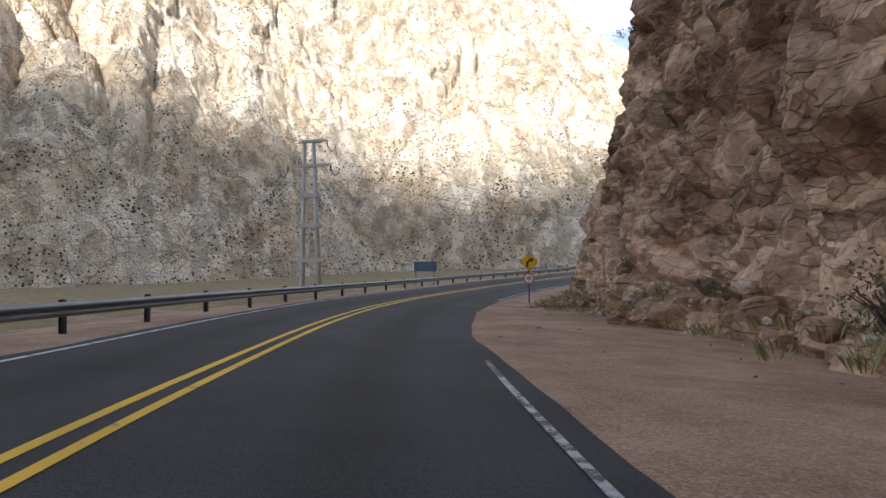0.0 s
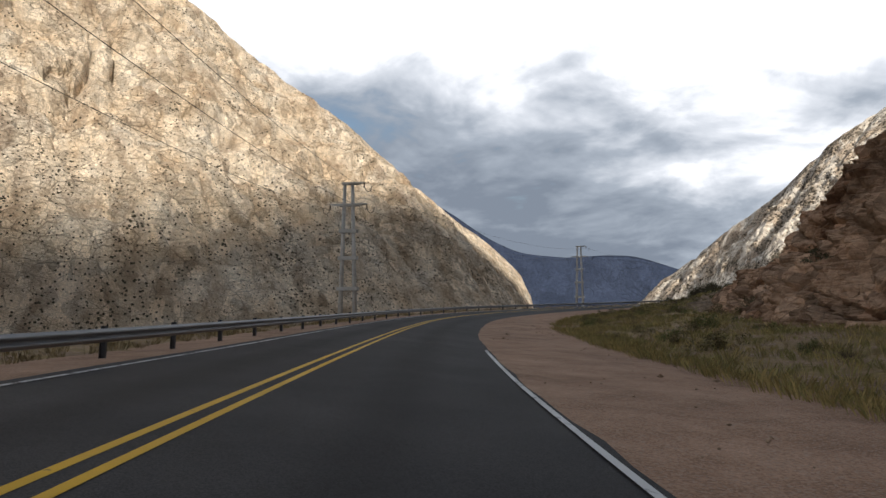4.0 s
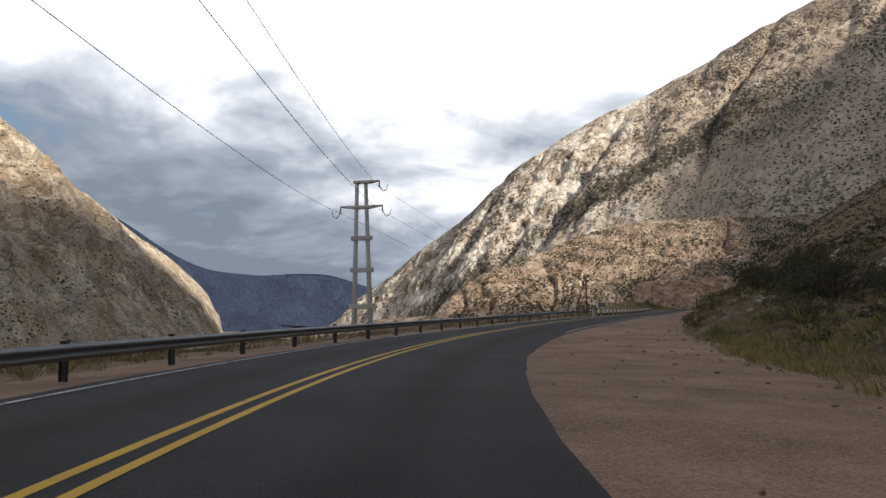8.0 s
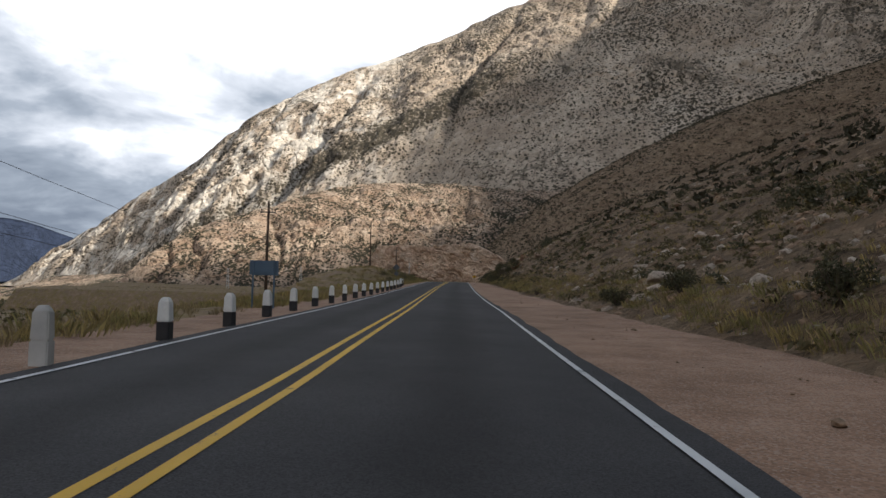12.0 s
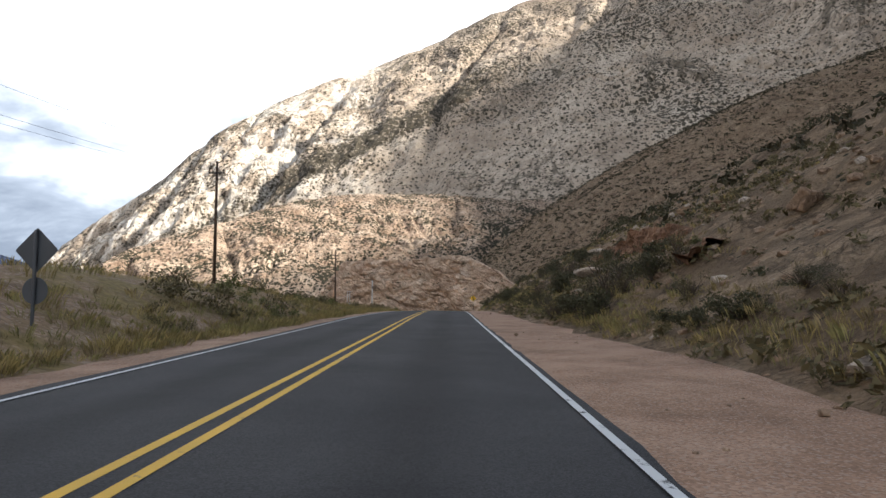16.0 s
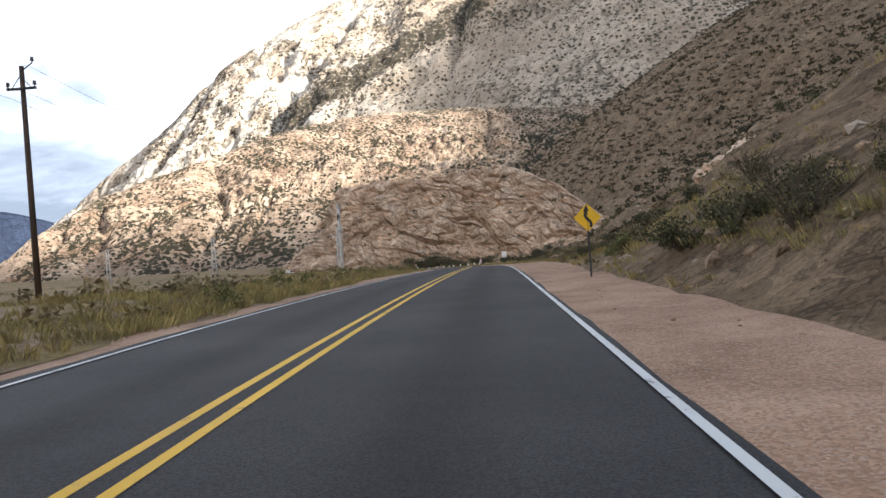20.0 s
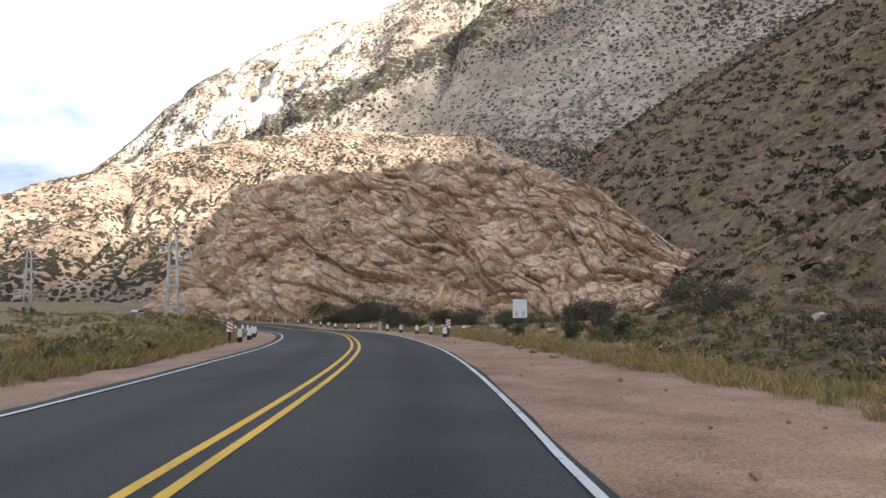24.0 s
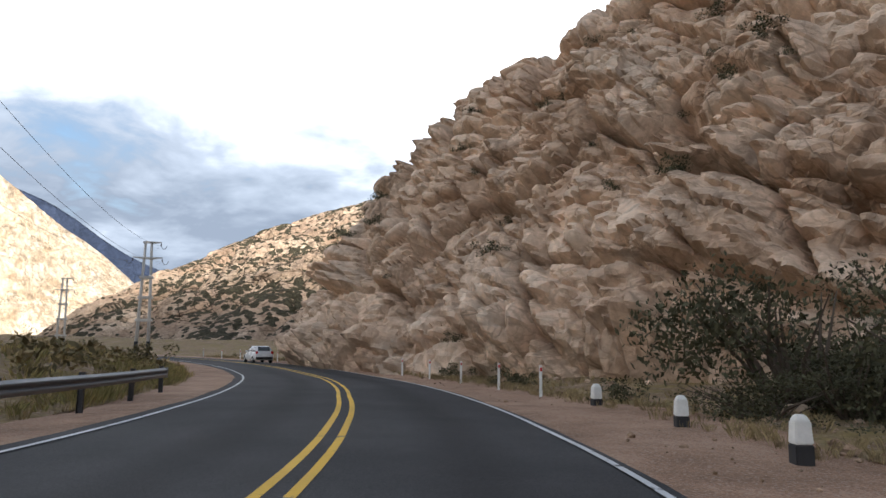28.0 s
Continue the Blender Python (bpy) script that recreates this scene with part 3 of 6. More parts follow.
WIRE = plain("dark_cable", (0.045, 0.045, 0.048), 0.5, 0.4)
INSULATOR = plain("brown_glazed_porcelain", (0.055, 0.030, 0.022), 0.25, 0.0, 0.1, 0.1)
STONE = rock("loose_stone", ((0.20, 0.132, 0.084), (0.34, 0.235, 0.158), (0.46, 0.345, 0.25)), 1.6, 0.8, 0.06)
PALE_STONE = rock("pale_loose_stone", ((0.36, 0.29, 0.22), (0.48, 0.40, 0.32), (0.58, 0.51, 0.43)), 1.2, 0.7, 0.05)
LEAF_DARK = leaf_material("dark_scrub_leaves", (0.048, 0.048, 0.027), (0.112, 0.106, 0.060))
LEAF_GREEN = leaf_material("green_scrub_leaves", (0.085, 0.092, 0.036), (0.20, 0.195, 0.08))
LEAF_SCRUB = leaf_material("blackish_scrub_leaves", (0.034, 0.031, 0.018), (0.080, 0.070, 0.042))
LEAF_OLIVE = leaf_material("olive_scrub_leaves", (0.085, 0.072, 0.036), (0.20, 0.165, 0.088))
LEAF_OCHRE = leaf_material("ochre_grass_blades", (0.19, 0.148, 0.055), (0.42, 0.325, 0.135))
LEAF_MEADOW = leaf_material("olive_grass_blades", (0.15, 0.138, 0.052), (0.33, 0.285, 0.118))
LEAF_DRY = leaf_material("dry_grass_blades", (0.17, 0.128, 0.065), (0.36, 0.28, 0.15))
BARK = plain("grey_brown_twigs", (0.10, 0.075, 0.055), 0.9, 0.0, 0.1, 0.25)

# ---- the road ----
LW = 0.06
road = ribbon("road", (ROAD_L, MID - 2.0, MID, MID + 2.0, ROAD_R), (-0.06, 0.0, 0.03, 0.0, -0.06), ASPHALT, label="dark grey asphalt road with two lanes between gravel shoulders", category="road")
across = road.data.attributes.new("across", "FLOAT", "POINT")
across.data.foreach_set("value", np.stack([ROAD_L - MID, -2.0 + 0 * MID, 0 * MID, 2.0 + 0 * MID, ROAD_R - MID], 1).ravel())
for side in (-1, 1):
    c = MID + side * 0.16
    ribbon("road_marking", (c - LW, c + LW), (0.034, 0.034), YELLOW, label="yellow half of a double centre line on asphalt", category="road marking")
for c, t0, t1, mat in ((LINE_L, -3, 9.5, WHITE_WORN), (LINE_L, 9.5, 38, WHITE_LINE), (LINE_R, 0.2, 0.6, WHITE_FADED), (LINE_R, 1.9, 2.6, WHITE_WORN), (LINE_R, 2.6, 5.2, WHITE_LINE), (LINE_R, 9.8, 38, WHITE_LINE)):
    ribbon("road_marking", (c - 0.05, c + 0.05), (-0.028, -0.028), mat, station(t0), station(t1), label="worn white edge line on asphalt", category="road marking")

# ---- ground beside the road ----
def shoulder(name, side, inner, outer, n, material, label, drop):
    idx = np.arange(len(LINE))
    w = np.linspace(0, 1, n)
    lat = inner[:, None] * (1 - w) + outer[:, None] * w
    x = LINE[:, 0:1] + RIGHT[:, 0:1] * lat
    y = LINE[:, 1:2] + RIGHT[:, 1:2] * lat
    z = (LINE[:, 2] - EYE)[:, None] - BANK[:, None] * lat - 0.07 + drop * w
    p = np.stack([x, y, 0 * x], 2).reshape(-1, 3)
    z = z + (0.035 * fbm(p, 1.4, 3, seed=5) + 0.05 * vnoise(p, 6.0, 9)).reshape(z.shape) * np.minimum(w * 6, 1)
    v = np.stack([x, y, z], 2).reshape(-1, 3)
    f = grid_faces(len(idx), n)
    return mesh_from(name, v, f if side < 0 else f[:, ::-1], [material], kind="structure", label=label, category="shoulder")


shoulder("shoulder_right", 1, ROAD_R - 0.06, EDGE_R + 2.5, 14, GRAVEL, "reddish gravel shoulder beside the asphalt", 0.05)
EDGE_L = table(((-4, -9.6), (11, -9.4), (13, -8.0), (17, -7.8), (24, -8.3), (28, -8.7), (40, -9)))
SUNK = table(((-4, 0.20), (8, 0.20), (10.5, 0.08), (12.4, 0)))      # the outer verge lies lower along the guardrail
shoulder("shoulder_left", -1, ROAD_L + 0.06, EDGE_L, 10, GRAVEL, "narrow reddish gravel shoulder with dry tufts", -0.04 - SUNK[:, None])

# left of the road: rough verge, a mound of spoil, then the drop to the valley
LEFT_RISE = table(((-4, 0), (15.2, 0.0), (16.2, 2.2), (17.3, 2.9), (18.4, 1.8), (19.3, 0.8), (22, 0.6), (24, 0.4), (25.5, 0.7), (27, 1.5), (29, 1.6), (31, 1.3), (40, 0.6)))
LEFT_FALL = table(((-4, 12), (9, 12), (12, 9), (14.5, 5), (17, 2), (22, 2), (25, 2.5), (28, 2), (40, 2)))

LEFT_DROP = table(((11, 0), (13, 9), (22, 9), (24.5, 3), (26, 0)))      # a steep fall behind the rim


def left_ground():
    w = np.array([0, 0.8, 1.8, 3, 4.5, 6.5, 9, 12, 16, 21, 27, 34, 42, 56])
    lat = EDGE_L[:, None] + 0.4 - w[None, :]
    x = LINE[:, 0:1] + RIGHT[:, 0:1] * lat
    y = LINE[:, 1:2] + RIGHT[:, 1:2] * lat
    base = (LINE[:, 2] - EYE)[:, None] - BANK[:, None] * (EDGE_L[:, None] + 0 * w) - 0.13 - SUNK[:, None]
    up = LEFT_RISE[:, None] * np.clip((w - 0.6) / 5.5, 0, 1) ** 0.8
    down = LEFT_FALL[:, None] * np.clip((w - 2.5) / 34, 0, 1) ** 1.1
    down = down + LEFT_DROP[:, None] * np.clip((w - 11) / 20, 0, 1)
    p = np.stack([x, y, 0 * x], 2).reshape(-1, 3)
    rough = (0.10 * fbm(p, 3.0, 4, seed=31) + 0.25 * vnoise(p, 11.0, 37)).reshape(x.shape) * np.clip(w / 3, 0, 1)
    z = base + up - down + rough
    z[:, -1] = -18.0      # the bank runs down into the valley floor
    v = np.stack([x, y, z], 2).reshape(-1, 3)
    mesh_from("verge_left", v, grid_faces(len(LINE), len(w)), [SOIL], kind="structure", label="rough verge of dry soil falling to the valley", category="ground")
    return v.reshape(len(LINE), len(w), 3)


VERGE_L = left_ground()

RIGHT_RISE = table(((-4, 0.05), (2, 0.05), (4, 0.09), (7, 0.10), (8.5, 0.06), (10, -0.06), (22, -0.06), (23, 0.06), (25, 0.05), (31, 0.05), (40, 0.1)))


def right_ground():
    w = np.array([0, 0.8, 1.8, 3, 4.5, 6.5, 9, 12, 16, 21, 27, 34])
    lat = EDGE_R[:, None] + 1.9 + w[None, :]
    x = LINE[:, 0:1] + RIGHT[:, 0:1] * lat
    y = LINE[:, 1:2] + RIGHT[:, 1:2] * lat
    base = (LINE[:, 2] - EYE)[:, None] - BANK[:, None] * (EDGE_R[:, None] + 1.9 + 0 * w) - 0.06
    p = np.stack([x, y, 0 * x], 2).reshape(-1, 3)
    rough = (0.12 * fbm(p, 3.0, 4, seed=41) + 0.22 * vnoise(p, 11.0, 47)).reshape(x.shape) * np.clip(w / 3, 0, 1)
    v = np.stack([x, y, base + RIGHT_RISE[:, None] * w + rough], 2).reshape(-1, 3)
    mesh_from("verge_right", v, grid_faces(len(LINE), len(w))[:, ::-1], [SOIL], kind="structure", label="rough verge of dry soil, stones and tufts", category="ground")
    return v.reshape(len(LINE), len(w), 3)


VERGE_R = right_ground()

gx = np.concatenate([-np.geomspace(4600, 60, 26), np.linspace(-40, 40, 5), np.geomspace(60, 4600, 26)])
X, Y = np.meshgrid(gx, gx + 100, indexing="ij")
P0 = np.stack([X, Y, 0 * X], 2).reshape(-1, 3)
mesh_from("ground", np.stack([P0[:, 0], P0[:, 1], -14 + 2 * fbm(P0, 260.0, 3, seed=3)], 1), grid_faces(len(gx), len(gx)), [VALLEY], kind="structure", label="stony valley floor", category="ground")


# ---- mountains ----
def resample(rows, n):
    p = np.array(rows, float) * PLAN
    s = np.concatenate([[0], np.cumsum(np.linalg.norm(np.diff(p[:, :2], axis=0), axis=1))])
    q = np.linspace(0, s[-1], n)
    r = np.stack([np.interp(q, s, p[:, k]) for k in range(3)], 1)
    w = max(3, n // 40)
    pad = np.concatenate([np.repeat(r[:1], w, 0), r, np.repeat(r[-1:], w, 0)])
    run = np.cumsum(np.concatenate([np.zeros((1, 3)), pad]), 0)
    return (run[2 * w + 1:] - run[:-2 * w - 1]) / (2 * w + 1)      # corners rounded off


def mountain(name, foot, crest, nu, nv, material, label, amp, size, seed, shape=1.0, back=0.12, gully=0.0, crag=0.0, calm=60.0):
    """A slope between its foot and its crest, with the far side falling away behind the crest."""
    a, b = resample(foot, nu), resample(crest, nu)
    w = np.linspace(0, 1, nv)
    v = a[:, None] * (1 - w)[None, :, None] + b[:, None] * w[None, :, None]
    v[:, :, 2] = a[:, None, 2] + (b[:, 2] - a[:, 2])[:, None] * w[None, :] ** shape
    nb = 6
    wb = np.linspace(0, 1, nb + 1)[1:]
    away = b - a
    tail = b[:, None] + away[:, None] * (wb * back)[None, :, None]
    tail[:, :, 2] = b[:, None, 2] - (b[:, 2] - a[:, 2])[:, None] * wb[None, :] ** 1.3 * 0.9
    v = np.concatenate([v, tail], 1)
    ww = np.concatenate([w, 1 - 0.6 * wb])
    p = v.reshape(-1, 3)
    n = fbm(p, size, 5, 0.52, seed) + 0.7 * ridged(p, size * 0.6, 4, 0.55, seed + 7)
    out = np.stack([away[:, 0], away[:, 1], 0 * away[:, 0]], 1)
    out /= np.linalg.norm(out, axis=1)[:, None] + 1e-9
    nrm = np.repeat(-out[:, None] * 0.7 + np.array([0, 0, 0.7]), v.shape[1], 1).reshape(-1, 3)
    env = np.repeat((np.minimum(ww * 3.0, 1.0) * (1 - 0.75 * np.clip((ww - 0.7) / 0.3, 0, 1)))[None, :], nu, 0).reshape(-1)
    d = amp * n
    if gully:
        along = np.cumsum(np.linalg.norm(np.diff(b[:, :2], axis=0, prepend=b[:1, :2]), axis=1))
        q = np.stack([np.repeat(along[:, None], v.shape[1], 1).reshape(-1) / 1.0 + 25 * vnoise(p, size, seed + 3), p[:, 2] * 0.15, 0 * p[:, 0]], 1)
        d = d - gully * np.maximum(0, ridged(q, size * 0.5, 2, 0.5, seed + 11)) ** 2
    if crag:
        e, r, off = cells(p, crag * 6, seed + 13, (1, 1, 1.4))
        e2, r2, off2 = cells(p + 3 * off, crag * 2, seed + 14, (1, 1, 1.3))
        d = d + crag * (1.6 * (r - 0.5) - 0.8 * np.exp(-e * 9)) + crag * 0.6 * (r2 - 0.5)
    low = np.repeat(np.clip((b[:, 2] - a[:, 2]) / calm, 0.05, 1)[:, None], v.shape[1], 1).reshape(-1)      # low ends are smoother
    p = p + nrm * (d * env * low)[:, None]
    return mesh_from(name, p, grid_faces(nu, v.shape[1])[:, ::-1], [material], kind="structure", label=label, category="mountain", smooth=not crag)


mountain("mountain_west",
         [(-60, -520, -16), (-150, -400, -16), (-205, -300, -16), (-255, -215, -16), (-300, -140, -16), (-262, -50, -16), (-245, 60, -16), (-250, 150, -16), (-330, 290, -16), (-440, 420, -16)],
         [(-330, -560, 300), (-430, -420, 330), (-480, -300, 340), (-500, -150, 330), (-500, -20, 285), (-458, 62, 211), (-404, 125, 154), (-415, 230, 97), (-432, 340, 48), (-448, 428, 8)],
         760, 230, ROCK_PALE, "pale granite mountainside with scattered scrub, its top in the sun", 9.0, 90.0, 101, 0.95, gully=8, crag=3.8, calm=240.0)
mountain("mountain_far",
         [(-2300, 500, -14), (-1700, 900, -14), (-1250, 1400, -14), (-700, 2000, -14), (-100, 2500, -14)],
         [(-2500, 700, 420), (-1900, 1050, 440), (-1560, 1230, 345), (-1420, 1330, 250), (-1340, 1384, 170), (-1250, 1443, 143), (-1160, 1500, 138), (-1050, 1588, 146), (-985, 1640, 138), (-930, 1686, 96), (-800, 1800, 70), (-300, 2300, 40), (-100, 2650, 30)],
         160, 40, FAR, "far blue-black ridge, its haze put into the base colour", 14.0, 220.0, 202)
mountain("mountain_ahead",
         [(738, 450, 123), (508, 516, 107), (344, 582, 99), (205, 614, 86), (82, 623, 70), (-66, 631, 17), (-213, 680, -11), (-328, 741, -11), (-427, 852, -11), (-591, 1000, -11), (-787, 1156, -11)],
         [(943, 729, 673), (738, 934, 681), (508, 1082, 591), (246, 1188, 566), (139, 1184, 529), (33, 1184, 472), (-49, 1156, 423), (-123, 1123, 387), (-223, 1086, 333), (-331, 1033, 256), (-402, 1059, 200), (-625, 1178, 104), (-837, 1306, -11)],
         620, 260, MOUNTAIN, "high scrub-covered mountain with bare pale ribs, its summit in cloud", 12.0, 200.0, 303, 0.92, gully=12, crag=3.2)
# added out of view to block the sun; its crest shapes the shadow edges
mountain("shading_mountain_east",
         [(350, -900, 0), (330, -760, 0), (270, -450, 0), (235, -300, 0), (190, -200, 5), (150, -120, 15), (150, -40, 30), (175, 60, 60), (245, 200, 95), (340, 330, 150), (450, 480, 220), (560, 600, 150), (760, 640, 150)],
         [(540, -900, 480), (520, -820, 480), (495, -670, 470), (480, -575, 426), (470, -520, 410), (457, -462, 424), (446, -416, 435), (437, -376, 444), (430, -335, 448), (412, -280, 440), (392, -200, 440), (385, -165, 425), (395, -70, 390), (425, 0, 335), (445, 55, 268), (475, 95, 272), (520, 140, 312), (580, 235, 312), (700, 370, 560), (800, 480, 650), (880, 560, 725), (960, 660, 770), (1100, 800, 840)],
         200, 70, MOUNTAIN, "unseen steep mountainside added to shade the road and slopes", 12.0, 160.0, 404, gully=10)
mountain("spur_hill",
         [(140, 430, 12), (60, 400, 4), (0, 375, -2), (-60, 356, -6), (-120, 343, -10), (-165, 338, -14), (-200, 346, -16), (-222, 366, -16)],
         [(170, 650, 118), (80, 612, 97), (-20, 592, 99), (-80, 570, 94), (-115, 530, 80), (-140, 492, 64), (-165, 474, 53), (-188, 462, 44), (-196, 440, 34), (-204, 415, 21), (-213, 395, 5), (-222, 380, -14)],
         480, 150, ROCK_SPUR, "rocky spur of orange-brown stone with scrub, sunlit along its crest", 4.0, 50.0, 505, 0.9, gully=4, crag=1.6)
mountain("low_ridge",
         [(-170, 400, -16), (-250, 415, -16), (-340, 465, -16), (-440, 540, -16)],
         [(-200, 540, 10), (-290, 570, 8), (-380, 620, 5), (-470, 690, -12)],
         160, 50, ROCK_SPUR, "low stony rise beyond the spur, dotted with scrub", 3.0, 40.0, 515, 0.9, crag=1.2)
mountain("mountain_northwest",
         [(-1201, 822, -16), (-1184, 855, -16), (-1162, 896, -16), (-1142, 929, -16), (-1115, 972, -16), (-1086, 1015, -16), (-1054, 1057, -16), (-1018, 1100, -16), (-996, 1125, -16)],
         [(-1417, 928, 32), (-1390, 963, 163), (-1343, 999, 317), (-1322, 1039, 306), (-1298, 1092, 263), (-1269, 1147, 215), (-1236, 1200, 175), (-1198, 1254, 120), (-1174, 1285, 78)],
         200, 70, ROCK_PALE, "sunlit pale rock face beyond the valley", 10.0, 110.0, 606, crag=3.0, calm=300.0)


# ---- the hillside right of the road ----
HY = np.concatenate([np.arange(-236, 290, 1.6), np.arange(290, 800, 6.0)])


def by_y(*rows):
    ys, vs = zip(*rows)
    return np.interp(HY / PLAN, ys, vs)


FOOT_X = PLAN * by_y((-211, 88), (-192, 72), (-174, 57), (-161, 46), (-150, 33), (-138, 20), (-126, 11), (-110, 6.8), (-100, 5.8), (-85, 5.6), (-40, 4.9), (0, 5.0), (50, 4.8), (110, 6.2), (150, 8.6), (180, 9.5), (200, 9.5), (230, 14), (262, 24), (300, 15), (450, -5), (600, -20), (720, -30))
FOOT_Z = np.interp(HY, LINE[:station(28), 1], LINE[:station(28), 2]) - EYE
FOOT_Z = np.where(HY > 265, PLAN * by_y((240, -1.8), (300, 0), (450, 5), (720, 10)), FOOT_Z)
RISE = by_y((-211, 0.10), (-160, 0.12), (-140, 0.16), (-120, 0.18), (-95, 0.28), (-60, 0.42), (0, 0.48), (50, 0.53), (150, 0.60), (220, 0.66), (300, 0.95), (400, 1.0), (600, 0.8), (720, 0.8))
CAP = PLAN * by_y((-150, 30), (-60, 70), (100, 95), (250, 130), (320, 200), (600, 210))      # the height at which the slope levels off
BENCH = by_y((-150, 6), (-60, 3.5), (0, 2.0), (30, 1.0), (110, 1.0), (130, 3.0), (170, 9.0), (215, 10.0), (260, 3.0), (720, 0.0))      # a gentler strip before the slope steepens


CUT = by_y((-150, 0.0), (-118, 0.3), (-105, 1.4), (-80, 1.7), (-50, 1.1), (-20, 0.8), (30, 0.6), (50, 0.7), (62, 1.0), (92, 0.9), (112, 1.0), (130, 0.4), (160, 0.1), (720, 0.0))      # a steep cut bank at the foot


def hill_height(u, j):
    return slope_height(u, j) + CUT[j] * np.clip(u / 2.4, 0, 1) ** 1.2


def slope_height(u, j):
    b = BENCH[j]
    d = np.maximum(u - b, 0)
    return np.where(u < b, 0.14 * u, 0.14 * b + CAP[j] * (1 - np.exp(-RISE[j] * d * (1 - np.exp(-d / 2.0)) / CAP[j])))


def hillside():
    u = np.concatenate([(-5, -2.5), np.arange(0, 24, 0.6), np.arange(24, 60, 1.5), np.arange(60, 150, 4), np.arange(150, 420, 9)])
    U, J = np.meshgrid(u, np.arange(len(HY)), indexing="xy")
    x = FOOT_X[J] + U
    y = HY[J]
    z = FOOT_Z[J] + hill_height(np.maximum(U, 0), J) - 0.12 + 0.28 * np.minimum(U, 0)
    p = np.stack([x, y, z], 2).reshape(-1, 3)
    uu = U.reshape(-1)
    env = np.clip(uu / 5, 0, 1)
    d = env * (0.35 * fbm(p, 5.0, 4, 0.55, 71) + np.clip(uu / 40, 0, 1) * 2.6 * fbm(p, 38.0, 4, 0.5, 72) + 0.9 * np.clip(uu / 12, 0, 1) * np.maximum(0, ridged(p, 13.0, 3, 0.5, 73)))
    p[:, 2] += d
    f = grid_faces(len(HY), len(u))[:, ::-1]
    return mesh_from("hillside", p, f, [HILL], kind="structure", label="stony hillside with low scrub and loose stones above the road", category="hillside"), p.reshape(len(HY), len(u), 3)


hill, HILL_P = hillside()


def hill_point(u, y):
    """A place on the hillside, u metres up from its foot."""
    j = int(np.clip(np.searchsorted(HY, y), 1, len(HY) - 1))
    f = float(np.clip((y - HY[j - 1]) / (HY[j] - HY[j - 1]), 0, 1))
    x = (FOOT_X[j - 1] + u) * (1 - f) + (FOOT_X[j] + u) * f
    z = [np.interp(x, HILL_P[i][:, 0], HILL_P[i][:, 2]) for i in (j - 1, j)]
    return Vector((x, float(y), z[0] * (1 - f) + z[1] * f))


